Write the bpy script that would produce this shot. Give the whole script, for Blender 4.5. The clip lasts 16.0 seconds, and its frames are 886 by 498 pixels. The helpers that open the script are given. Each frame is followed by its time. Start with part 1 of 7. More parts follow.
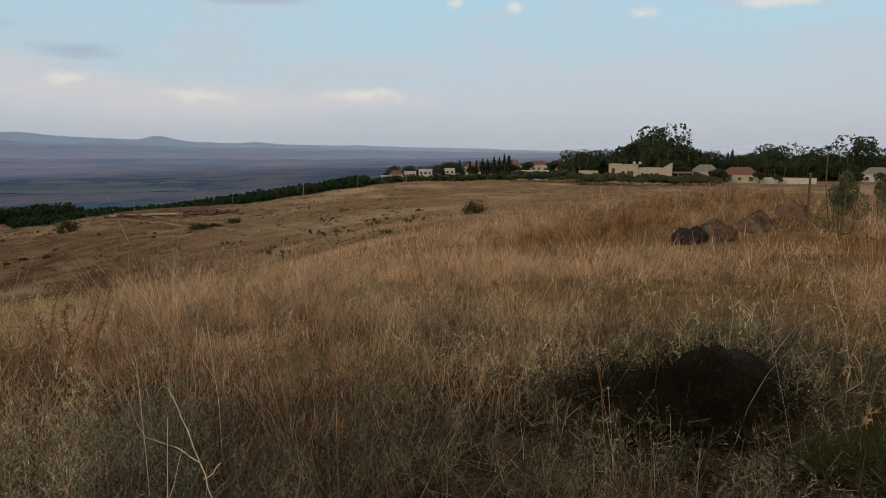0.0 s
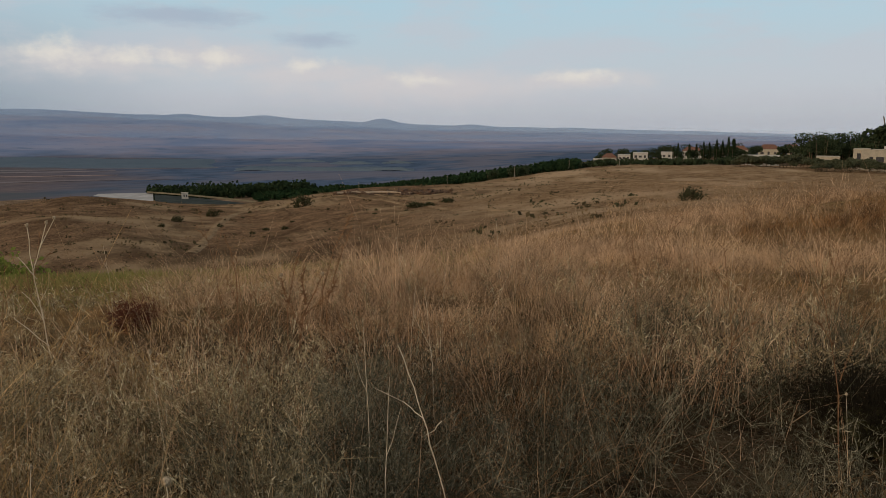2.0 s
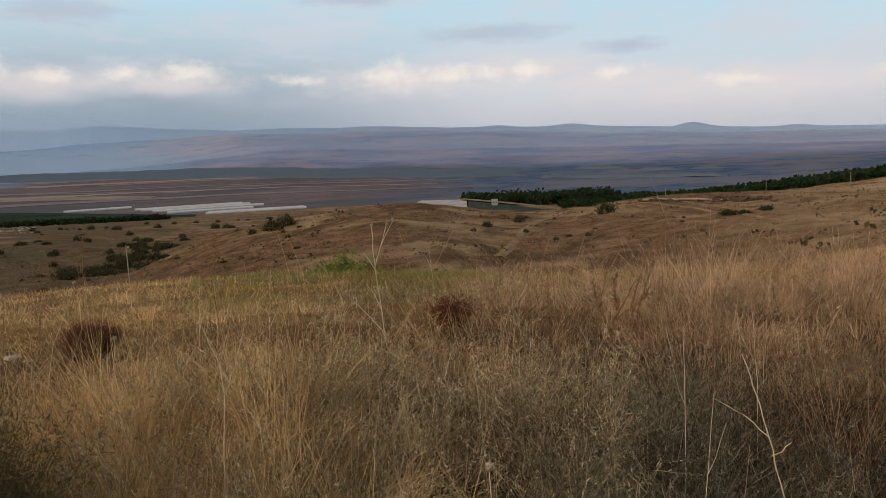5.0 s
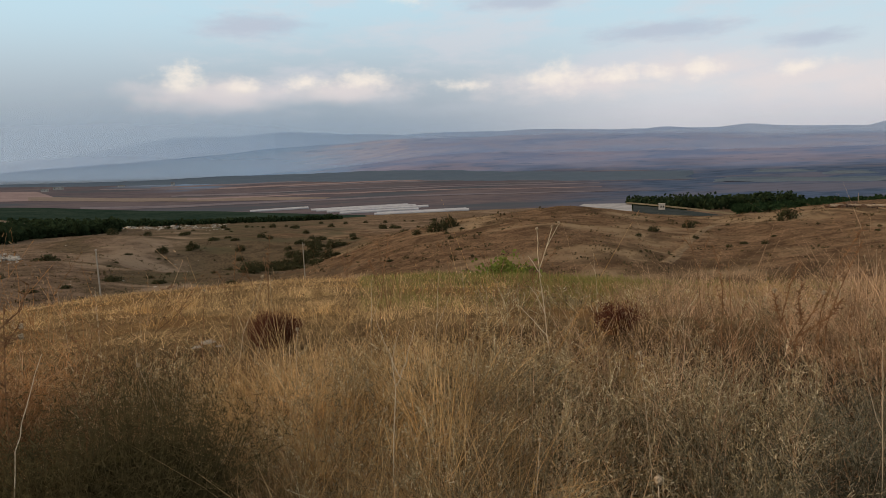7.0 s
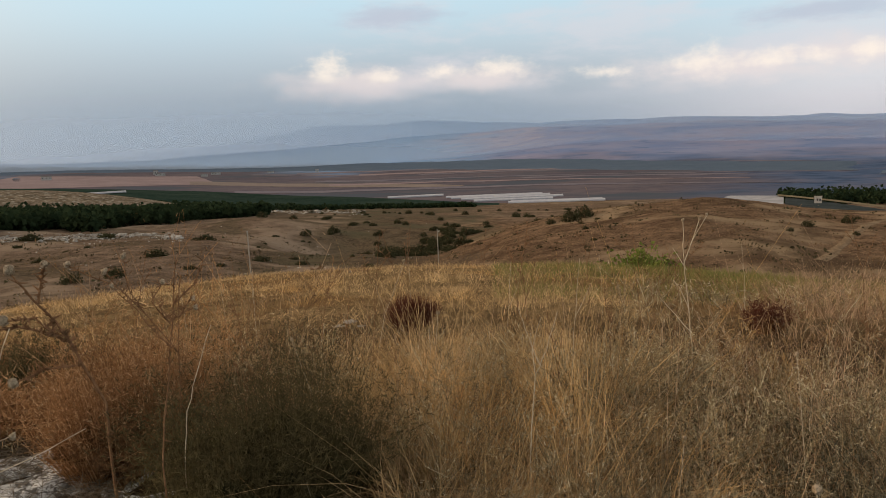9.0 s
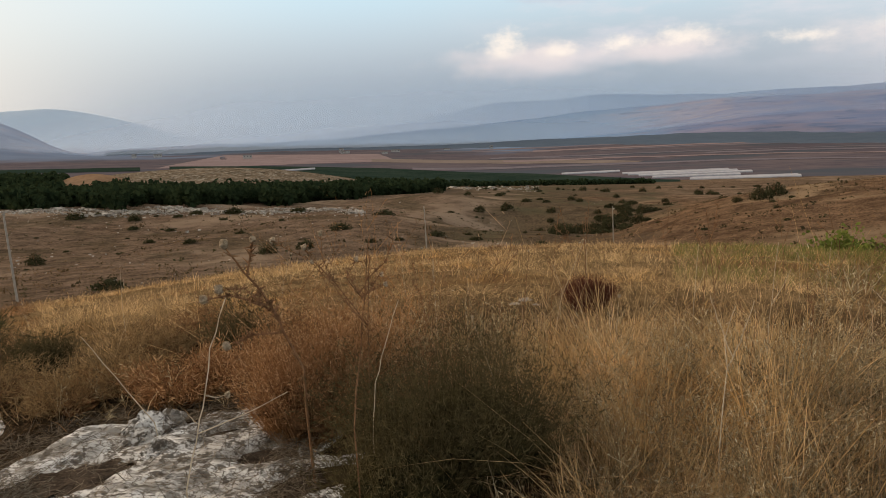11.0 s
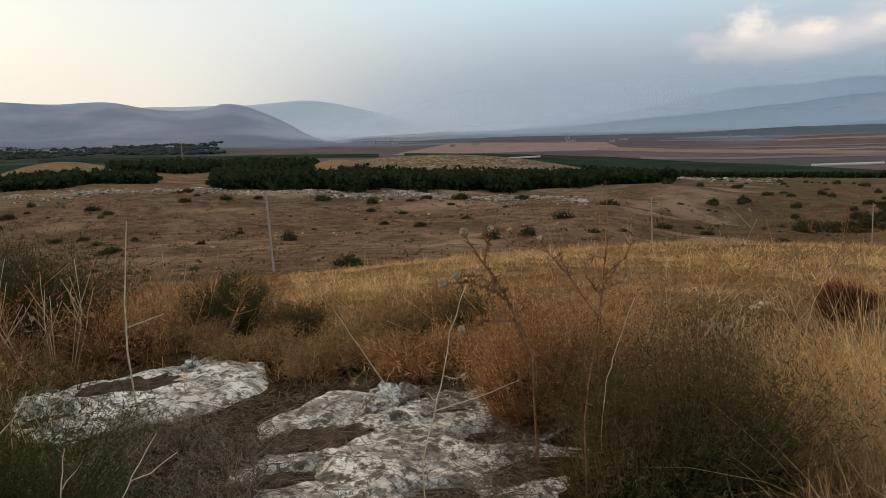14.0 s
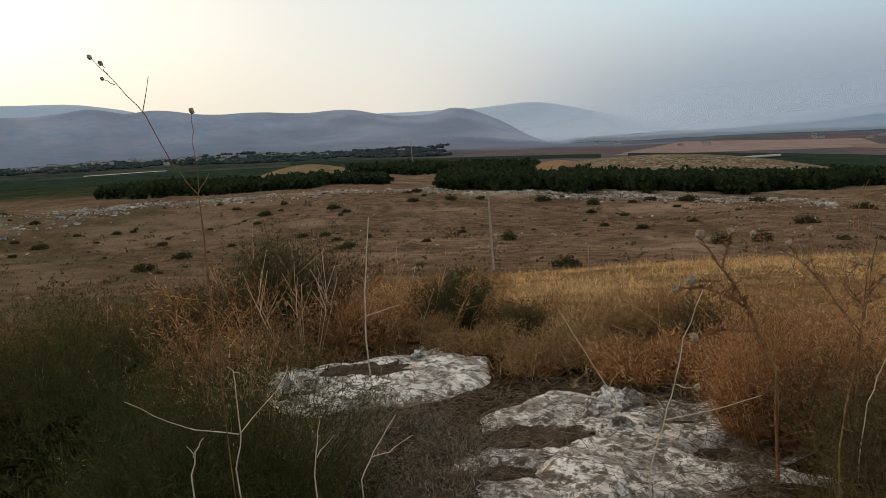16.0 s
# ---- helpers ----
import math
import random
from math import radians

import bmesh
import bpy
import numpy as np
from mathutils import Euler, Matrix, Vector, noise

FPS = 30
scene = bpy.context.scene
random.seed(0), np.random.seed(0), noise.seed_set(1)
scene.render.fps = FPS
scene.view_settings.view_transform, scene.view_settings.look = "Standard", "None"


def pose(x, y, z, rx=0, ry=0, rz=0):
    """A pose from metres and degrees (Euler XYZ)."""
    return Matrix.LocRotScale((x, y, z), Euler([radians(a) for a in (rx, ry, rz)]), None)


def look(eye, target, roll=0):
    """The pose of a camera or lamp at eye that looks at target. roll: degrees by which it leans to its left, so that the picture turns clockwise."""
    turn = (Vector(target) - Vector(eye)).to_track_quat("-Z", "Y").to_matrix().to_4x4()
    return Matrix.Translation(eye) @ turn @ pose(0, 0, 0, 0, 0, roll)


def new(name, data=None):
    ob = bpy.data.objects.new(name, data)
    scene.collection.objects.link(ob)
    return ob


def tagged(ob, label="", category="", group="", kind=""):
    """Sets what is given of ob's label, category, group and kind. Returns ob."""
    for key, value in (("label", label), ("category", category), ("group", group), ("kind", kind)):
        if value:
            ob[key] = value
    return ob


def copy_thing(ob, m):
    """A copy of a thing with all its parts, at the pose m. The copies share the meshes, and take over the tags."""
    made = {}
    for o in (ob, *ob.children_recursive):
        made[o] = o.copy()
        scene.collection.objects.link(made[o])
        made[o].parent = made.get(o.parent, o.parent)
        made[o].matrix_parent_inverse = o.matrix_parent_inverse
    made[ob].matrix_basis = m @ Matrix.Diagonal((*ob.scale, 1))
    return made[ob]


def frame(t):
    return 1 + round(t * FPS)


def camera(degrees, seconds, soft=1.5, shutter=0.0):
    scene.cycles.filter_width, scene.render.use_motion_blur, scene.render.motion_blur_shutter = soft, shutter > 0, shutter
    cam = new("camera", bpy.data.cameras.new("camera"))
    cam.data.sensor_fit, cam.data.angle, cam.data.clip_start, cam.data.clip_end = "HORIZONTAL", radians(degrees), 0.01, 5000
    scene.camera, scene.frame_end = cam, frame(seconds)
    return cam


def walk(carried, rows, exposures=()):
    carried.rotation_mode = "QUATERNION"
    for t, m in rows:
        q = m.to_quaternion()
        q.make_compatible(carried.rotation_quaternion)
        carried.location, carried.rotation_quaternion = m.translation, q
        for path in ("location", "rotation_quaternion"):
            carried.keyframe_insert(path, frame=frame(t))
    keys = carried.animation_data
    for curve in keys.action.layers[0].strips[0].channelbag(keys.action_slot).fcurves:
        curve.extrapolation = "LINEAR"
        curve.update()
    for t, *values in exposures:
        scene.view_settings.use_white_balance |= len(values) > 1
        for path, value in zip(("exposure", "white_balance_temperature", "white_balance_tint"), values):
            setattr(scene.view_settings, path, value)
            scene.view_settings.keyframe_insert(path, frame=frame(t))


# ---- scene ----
# ---------------------------------------------------------------- camera
PATH = [
    (0.0, 0.151, -0.050, 1.634, -8.25, 0.04, -63.77),
    (0.5, 0.154, -0.059, 1.627, -8.94, -0.08, -61.37),
    (1.0, 0.162, -0.056, 1.619, -9.46, 0.15, -57.94),
    (1.5, 0.152, -0.028, 1.611, -9.69, -0.32, -51.26),
    (2.0, 0.130, -0.025, 1.614, -9.63, 0.03, -47.25),
    (2.5, 0.125, -0.005, 1.609, -9.57, -0.08, -42.59),
    (3.0, 0.104, -0.007, 1.605, -9.67, -0.23, -38.62),
    (3.5, 0.085, -0.013, 1.604, -10.08, 0.08, -35.80),
    (4.0, 0.087, 0.027, 1.598, -10.12, -0.70, -31.34),
    (4.5, 0.072, 0.005, 1.603, -7.11, -3.01, -26.79),
    (5.0, 0.081, 0.019, 1.596, -8.67, -2.04, -23.38),
    (5.2, 0.076, 0.023, 1.598, -8.69, -2.07, -20.73),
    (7.3, 0.036, 0.006, 1.602, -7.83, -2.28, -9.18),
    (7.5, 0.029, 0.004, 1.600, -7.77, -2.12, -7.99),
    (8.0, 0.025, 0.016, 1.599, -7.96, -2.12, -5.88),
    (8.5, 0.006, 0.021, 1.599, -7.91, -2.28, -3.10),
    (9.0, -0.000, 0.000, 1.600, -8.42, -2.39, 0.00),
    (9.5, -0.026, 0.029, 1.595, -9.23, -1.98, 2.57),
    (10.0, -0.037, 0.039, 1.592, -9.84, -2.32, 6.61),
    (10.2, -0.024, 0.017, 1.595, -10.08, -2.62, 8.44),
    (12.3, -0.081, 0.012, 1.644, -8.50, -1.75, 20.06),
    (12.5, -0.078, 0.004, 1.642, -8.51, -1.19, 21.24),
    (13.0, -0.096, 0.003, 1.640, -9.26, -2.56, 24.58),
    (13.5, -0.112, 0.005, 1.637, -9.77, -2.52, 27.84),
    (14.0, -0.096, -0.018, 1.643, -9.42, -3.68, 31.45),
    (14.5, -0.109, -0.025, 1.649, -8.65, -4.10, 36.74),
    (15.0, -0.137, -0.012, 1.641, -7.96, -4.29, 41.57),
    (15.5, -0.134, -0.024, 1.642, -7.54, -3.84, 43.88),
    (16.0, -0.129, -0.045, 1.639, -8.10, -4.71, 48.77),
]
cam = camera(62.94, 16.0, soft=0.9)


def held(x, y, z, pitch, roll, yaw):
    """The pose of a level camera at x, y, z turned by yaw to its left, tilted up by pitch and leaning by roll."""
    return pose(x, y, z, 0, 0, yaw) @ pose(0, 0, 0, 90 + pitch, 0, 0) @ pose(0, 0, 0, 0, 0, roll)


# seconds, stops, and the drift of the white balance in kelvin and tint
EXPOSURES = [(0, -0.12, 6320, 6), (1, -0.18, 6380, 7), (3, -0.1, 6480, 8), (3.5, 0.0, 6500, 9), (4.5, 0.15, 6550, 9), (5, 0.09, 6600, 10), (7.5, 0.13, 6740, 11), (9, 0.2, 6820, 12), (10, 0.36, 6920, 13),
             (12.5, 0.2, 6760, 12), (13.5, 0.22, 6740, 11), (15, 0.16, 6720, 10), (16, 0.1, 6700, 10)]
walk(cam, [(t, held(*row)) for t, *row in PATH], EXPOSURES)

# ---------------------------------------------------------------- light
SUN_BEARING, SUN_HEIGHT = 82.0, 17.0      # degrees to the left of +y, degrees above the horizon
SKY_POWER = 0.10


def toward(bearing, height=0.0):
    b, h = radians(bearing), radians(height)
    return Vector((-math.sin(b) * math.cos(h), math.cos(b) * math.cos(h), math.sin(h)))


class Nodes:
    """A short way to write node trees."""

    def __init__(self, tree):
        self.tree = tree
        tree.nodes.clear()

    def add(self, kind, **given):
        node = self.tree.nodes.new(kind)
        for key, value in given.items():
            if key.startswith("in_"):
                slot = key[3:].replace("_", " ")
                sock = node.inputs[int(slot)] if slot.isdigit() else node.inputs[slot]
                self.set(sock, value)
            elif key == "operation":
                node.operation = value
            elif key == "data_type":
                node.data_type = value
            elif key == "blend_type":
                node.blend_type = value
            elif key == "sky_type":
                node.sky_type = value
            elif key == "feature":
                node.feature = value
        return node

    def set(self, sock, value):
        if isinstance(value, bpy.types.NodeSocket):
            self.tree.links.new(value, sock)
        else:
            sock.default_value = value

    def math(self, op, a, b=0.0, c=0.0):
        n = self.add("ShaderNodeMath", operation=op)
        for sock, v in zip(n.inputs, (a, b, c)):
            self.set(sock, v)
        return n.outputs[0]

    def mix(self, fac, a, b, blend="MIX"):
        n = self.add("ShaderNodeMix", data_type="RGBA", blend_type=blend)
        self.set(n.inputs[0], fac)
        for sock, v in ((n.inputs[6], a), (n.inputs[7], b)):
            self.set(sock, v if isinstance(v, bpy.types.NodeSocket) else (*v[:3], 1.0))
        return n.outputs[2]

    def noise(self, vec, scale, detail=4.0, rough=0.55):
        n = self.add("ShaderNodeTexNoise", in_Scale=scale, in_Detail=detail, in_Roughness=rough)
        if vec is not None:
            self.set(n.inputs["Vector"], vec)
        return n.outputs["Fac"]

    def ramp(self, fac, stops):
        n = self.add("ShaderNodeValToRGB")
        self.set(n.inputs[0], fac)
        while len(n.color_ramp.elements) < len(stops):
            n.color_ramp.elements.new(0.5)
        for e, (p, c) in zip(n.color_ramp.elements, stops):
            e.position, e.color = p, (*c, 1.0)
        return n.outputs[0]

    def span(self, value, a, b, c=0.0, d=1.0, smooth=True):
        n = self.add("ShaderNodeMapRange")
        n.interpolation_type = "SMOOTHSTEP" if smooth else "LINEAR"
        for sock, v in zip(n.inputs[:5], (value, a, b, c, d)):
            self.set(sock, v)
        return n.outputs[0]


world = bpy.data.worlds.new("evening_sky")
scene.world = world
world.use_nodes = True
k = Nodes(world.node_tree)
sky = k.add("ShaderNodeTexSky", sky_type="NISHITA")
sky.sun_disc, sky.sun_elevation, sky.sun_rotation = False, radians(SUN_HEIGHT), radians(-SUN_BEARING)
sky.altitude, sky.air_density, sky.dust_density, sky.ozone_density = 200, 1.0, 2.0, 1.5
coord = k.add("ShaderNodeTexCoord").outputs["Generated"]
sep = k.add("ShaderNodeSeparateXYZ", in_Vector=coord)
up = k.math("MAXIMUM", sep.outputs["Z"], 0.0)
sunward = k.add("ShaderNodeVectorMath", operation="DOT_PRODUCT", in_0=coord)
sunward.inputs[1].default_value = toward(SUN_BEARING)
west = k.span(sunward.outputs["Value"], 0.42, 1.03)
# dusty evening haze low over the horizon, pale and warm toward the sun
hazecol = k.mix(west, (6.15, 6.05, 6.45), (7.75, 7.25, 6.3))
bluecol = k.mix(west, (5.2, 7.3, 8.5), (7.7, 7.65, 7.15))
clear = k.mix(0.85, sky.outputs[0], bluecol)
base = k.mix(k.span(up, 0.0, 0.20, 0.97, 0.0), clear, hazecol)
# a bank of dust lies over the mouth of the valley
north = k.add("ShaderNodeVectorMath", operation="DOT_PRODUCT", in_0=coord)
north.inputs[1].default_value = toward(11.0)
bank = k.math("MULTIPLY", k.span(north.outputs["Value"], 0.74, 0.995), k.span(up, 0.015, 0.20, 0.96, 0.0))
base = k.mix(bank, base, (2.55, 3.35, 4.10))
# clouds: each a soft ragged shape about a bearing and a height, both in degrees, with half its width and depth
side = k.math("MULTIPLY", k.math("ARCTAN2", k.math("MULTIPLY", sep.outputs["X"], -1.0), sep.outputs["Y"]), 57.2958)
rise = k.math("MULTIPLY", k.math("ARCSINE", sep.outputs["Z"]), 57.2958)
dome = k.add("ShaderNodeCombineXYZ", in_0=side, in_1=rise).outputs[0]


def cloud_field(clouds, ragged, scale, stretch):
    """How deep a direction lies inside the nearest of the clouds, with edges broken by noise."""
    near = None
    for bearing, high, wide, deep in clouds:
        off = k.add("ShaderNodeVectorMath", operation="MULTIPLY_ADD", in_0=dome)
        off.inputs[1].default_value = (1 / wide, 1 / deep, 0)
        off.inputs[2].default_value = (-bearing / wide, -high / deep, 0)
        far = k.add("ShaderNodeVectorMath", operation="LENGTH", in_0=off.outputs[0]).outputs["Value"]
        near = far if near is None else k.math("MINIMUM", near, far)
    grain = k.add("ShaderNodeMapping", in_Vector=dome, in_Scale=(1.0, stretch, 1.0)).outputs[0]
    broken = k.math("MULTIPLY", k.math("SUBTRACT", k.noise(grain, scale, 7.0, 0.62), 0.5), ragged)
    return k.math("ADD", k.math("SUBTRACT", 1.0, near), broken)


# thin veils of haze between the clouds, then grey sheets, then the sunlit heads of the cumulus
away = k.span(west, 0.15, 0.75, 1.0, 0.25)
flat = k.add("ShaderNodeMapping", in_Vector=dome, in_Scale=(1.0, 3.4, 1.0)).outputs[0]
veil = k.math("MULTIPLY", k.span(k.noise(flat, 0.09, 6.0, 0.58), 0.42, 0.62), k.span(rise, 2.0, 5.0, 0.0, 0.55))
lit = k.mix(k.math("MULTIPLY", k.math("MULTIPLY", veil, away), k.span(side, 2.0, 14.0, 1.0, 0.0)), base, (6.05, 6.15, 6.75))
dusk = cloud_field([(3.2, 9.5, 6.0, 1.3), (-28.0, 7.8, 7.5, 1.1), (-37.6, 6.4, 4.2, 0.9), (-17.0, 10.6, 6.0, 1.0), (-49.0, 10.5, 5.0, 0.7)], 1.3, 0.28, 3.5)
lit = k.mix(k.math("MULTIPLY", k.span(dusk, 0.05, 0.85), 0.78), lit, (4.35, 5.0, 6.1))
body = cloud_field([(6.0, 4.6, 7.0, 1.4), (-3.5, 4.7, 6.0, 1.1), (-22.0, 4.4, 9.0, 1.3), (-37.0, 3.9, 8.0, 1.2), (-57.0, 3.4, 7.0, 0.9), (-46.0, 3.0, 13.0, 1.7), (-29.5, 4.9, 7.0, 1.3)], 1.6, 0.30, 2.0)
lit = k.mix(k.math("MULTIPLY", k.span(body, -0.3, 0.9), 0.74), lit, (7.1, 6.55, 6.6))
heads = cloud_field([(8.0, 5.75, 2.3, 1.1), (4.7, 5.2, 2.0, 0.65), (-0.7, 5.3, 2.1, 0.65), (-5.4, 5.45, 2.3, 0.85), (-13.0, 4.75, 2.1, 0.6), (-19.8, 5.0, 3.2, 1.1), (-24.4, 4.75, 2.0, 0.75), (-9.0, 11.6, 2.4, 0.8),
                     (-27.3, 4.85, 1.4, 0.7), (-30.5, 4.9, 1.6, 0.7), (-46.0, 3.5, 2.6, 0.6), (-36.8, 4.45, 2.2, 0.6), (-57.5, 3.75, 2.6, 0.6), (-64.7, 10.5, 0.7, 0.5), (-69.2, 10.2, 0.7, 0.45), (-78.6, 9.4, 1.1, 0.45), (-88.6, 9.8, 3.5, 0.6)], 3.2, 0.42, 1.5)
lit = k.mix(k.math("MULTIPLY", k.span(heads, -0.25, 1.2), 0.80), lit, (8.7, 8.05, 7.3))
# overhead and out of view: a pale neutral sky, added to take the blue out of the light
grey = k.mix(k.span(up, 0.24, 0.55, 0.0, 0.9), lit, k.mix(west, (6.4, 6.0, 5.5), (7.6, 6.8, 5.8)))
bg = k.add("ShaderNodeBackground", in_Color=grey, in_Strength=SKY_POWER)
k.tree.links.new(bg.outputs[0], k.add("ShaderNodeOutputWorld").inputs[0])

sun_data = bpy.data.lights.new("sun", "SUN")
sun_data.energy, sun_data.angle, sun_data.color = 1.9, radians(20), (1.0, 0.70, 0.42)
sun = new("sun", sun_data)
sun.matrix_world = look(toward(SUN_BEARING, SUN_HEIGHT) * 50, (0, 0, 0))

# ---------------------------------------------------------------- materials


def surface(name, dark, light, scale=2.0, rough=0.9, bump=0.3, fine=9.0, stain=None, stain_scale=0.3, stretch=(1, 1, 1),
            metal=0.0, island=0.0, warm=None, depth=0.02, clump=0.0):
    """A rough natural surface: two tones at two scales of noise, stains of a third tone, and relief."""
    m = bpy.data.materials.new(name)
    m.use_nodes = True
    k = Nodes(m.node_tree)
    where = k.add("ShaderNodeNewGeometry")
    pos = k.add("ShaderNodeMapping", in_Vector=where.outputs["Position"], in_Scale=stretch).outputs[0]
    a, b = k.noise(pos, scale, 5.0, 0.6), k.noise(pos, scale * fine, 4.0, 0.65)
    both = k.math("ADD", k.math("MULTIPLY", a, 0.55), k.math("MULTIPLY", b, 0.45))
    fac = k.span(both, 0.36, 0.64)
    if island:
        rnd = where.outputs["Random Per Island"]
        fac = k.math("ADD", k.math("MULTIPLY", fac, 1 - island), k.math("MULTIPLY", rnd, island))
    col = k.mix(fac, dark, light)
    if stain:
        col = k.mix(k.span(k.noise(pos, stain_scale, 4.0, 0.6), 0.5, 0.66), col, stain)
    if warm:
        col = k.mix(k.math("MULTIPLY", k.span(where.outputs["Random Per Island"], 0.72, 0.98), 0.8), col, warm)
    # light and dark patches in the colour, the dark ones for shaded gaps
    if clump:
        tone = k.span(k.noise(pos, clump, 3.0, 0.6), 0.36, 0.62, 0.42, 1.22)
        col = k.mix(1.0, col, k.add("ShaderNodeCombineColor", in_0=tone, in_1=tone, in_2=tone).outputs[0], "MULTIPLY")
    shader = k.add("ShaderNodeBsdfPrincipled", in_Base_Color=col, in_Roughness=rough, in_Metallic=metal)
    shader.inputs["Specular IOR Level"].default_value = 0.0 if rough > 0.75 else 0.3
    if bump:
        bn = k.add("ShaderNodeBump", in_Strength=bump, in_Distance=depth, in_Height=both)
        k.set(shader.inputs["Normal"], bn.outputs[0])
    out = shader.outputs[0]
    if island and not bump:   # light passes through thin blades and leaves
        through_leaf = k.add("ShaderNodeBsdfTranslucent", in_Color=col)
        both = k.add("ShaderNodeMixShader", in_0=0.34)
        k.tree.links.new(out, both.inputs[1])
        k.tree.links.new(through_leaf.outputs[0], both.inputs[2])
        out = both.outputs[0]
    k.tree.links.new(out, k.add("ShaderNodeOutputMaterial").inputs[0])
    return m


class Land(Nodes):
    """Nodes for ground whose cover changes from place to place, with soft ragged borders."""

    def start(self):
        self.pos = self.add("ShaderNodeNewGeometry").outputs["Position"]
        p = self.add("ShaderNodeSeparateXYZ", in_Vector=self.pos)
        x, y, self.up = p.outputs[0], p.outputs[1], p.outputs[2]
        away = self.math("SQRT", self.math("ADD", self.math("MULTIPLY", x, x), self.math("MULTIPLY", y, y)))
        self.bearing = self.math("MULTIPLY", self.math("ARCTAN2", self.math("MULTIPLY", x, -1.0), y), 57.2958)
        self.away = away
        self.log = self.math("LOGARITHM", away, 2.71828)

    def tone(self, scale, dark, light, stain=None, stain_scale=0.1, stretch=(1, 1, 1), fine=8):
        pos = self.add("ShaderNodeMapping", in_Vector=self.pos, in_Scale=stretch).outputs[0]
        both = self.math("ADD", self.math("MULTIPLY", self.noise(pos, scale, 5.0, 0.6), 0.5), self.math("MULTIPLY", self.noise(pos, scale * fine, 4.0, 0.65), 0.5))
        col = self.mix(self.span(both, 0.38, 0.62), dark, light)
        if stain:
            col = self.mix(self.span(self.noise(pos, stain_scale, 4.0, 0.6), 0.48, 0.66), col, stain)
        self.rise = both
        return col

    def strips(self, along, deep, seed=0.0):
        """Noise in long strips that follow the foot of the hills."""
        v = self.add("ShaderNodeCombineXYZ")
        self.set(v.inputs[0], self.math("MULTIPLY", self.bearing, along))
        self.set(v.inputs[1], self.math("MULTIPLY", self.log, deep))
        v.inputs[2].default_value = seed
        return self.noise(v.outputs[0], 1.0, 5.0, 0.55)

    def finish(self, col, strength, deep):
        bn = self.add("ShaderNodeBump", in_Strength=strength, in_Distance=deep, in_Height=self.rise)
        sh = self.add("ShaderNodeBsdfPrincipled", in_Base_Color=col, in_Roughness=0.95, in_Normal=bn.outputs[0])
        sh.inputs["Specular IOR Level"].default_value = 0.0
        self.tree.links.new(sh.outputs[0], self.add("ShaderNodeOutputMaterial").inputs[0])


def near_land():
    """Leaf litter underfoot, grazed brown hillside, stony pasture and a dry meadow on the shoulder."""
    m = bpy.data.materials.new("grazed_land")
    m.use_nodes = True
    k = Land(m.node_tree)
    k.start()
    wobble = k.math("SUBTRACT", k.noise(k.pos, 0.03, 5.0, 0.6), 0.5)
    # litter darkened in colour to deepen the shade between the blades
    litter = k.tone(3.0, (0.020, 0.015, 0.010), (0.085, 0.060, 0.037), (0.055, 0.035, 0.020), 0.6)
    stony = k.tone(0.30, (0.070, 0.050, 0.035), (0.204, 0.144, 0.102), (0.246, 0.182, 0.131), 0.03)
    stony = k.mix(k.span(k.noise(k.pos, 0.045, 6.0, 0.62), 0.50, 0.62, 0.0, 0.8), stony, k.tone(0.6, (0.050, 0.040, 0.026), (0.120, 0.090, 0.058)))
    meadow_tone = k.tone(0.5, (0.120, 0.076, 0.043), (0.29, 0.195, 0.118), (0.33, 0.235, 0.152), 0.05)
    hill = k.tone(0.30, (0.080, 0.050, 0.031), (0.218, 0.140, 0.086), (0.270, 0.192, 0.120), 0.035)
    # terracettes trodden along the contours
    steps = k.add("ShaderNodeMapping", in_Vector=k.pos, in_Scale=(0.035, 0.035, 1.1)).outputs[0]
    hill = k.mix(k.span(k.noise(steps, 1.0, 5.0, 0.6), 0.52, 0.64, 0.0, 0.75), hill, (0.066, 0.043, 0.027))
    hill = k.mix(k.span(k.noise(k.pos, 0.11, 6.0, 0.65), 0.52, 0.64, 0.0, 0.55), hill, (0.068, 0.043, 0.027))
    az = k.math("ADD", k.bearing, k.math("MULTIPLY", wobble, 34.0))
    far = k.math("MULTIPLY", k.away, k.math("ADD", 1.0, k.math("MULTIPLY", wobble, 0.7)))
    col = k.mix(k.span(az, -4.0, 14.0), hill, stony)
    col = k.mix(k.span(far, 220.0, 330.0, 0.0, 0.7), col, stony)
    heath = k.tone(0.2, (0.046, 0.038, 0.025), (0.130, 0.098, 0.064), (0.075, 0.070, 0.042), 0.05)
    col = k.mix(k.span(az, 58.0, 78.0, 0.0, 0.5), col, heath)
    wash = k.math("MULTIPLY", k.math("MULTIPLY", k.span(az, -4.0, 1.0), k.span(az, 8.0, 15.0, 1.0, 0.0)), k.span(far, 115.0, 150.0, 0.0, 0.8))
    col = k.mix(wash, col, heath)
    col = k.mix(k.math("MULTIPLY", k.span(az, 58.0, 68.0), k.span(far, 360.0, 460.0)), col, k.tone(0.05, (0.016, 0.028, 0.016), (0.045, 0.054, 0.032)))
    col = k.mix(k.math("MULTIPLY", k.span(az, -58.0, -40.0, 1.0, 0.0), k.span(far, 240.0, 330.0, 1.0, 0.0)), col, meadow_tone)
    mat = k.tone(2.0, (0.105, 0.070, 0.036), (0.295, 0.200, 0.104), (0.200, 0.122, 0.058), 0.4)
    col = k.mix(k.span(far, 30.0, 52.0, 1.0, 0.0), col, mat)
    col = k.mix(k.span(far, 5.0, 8.5, 1.0, 0.0), col, litter)
    k.finish(col, 0.9, 0.3)
    return m


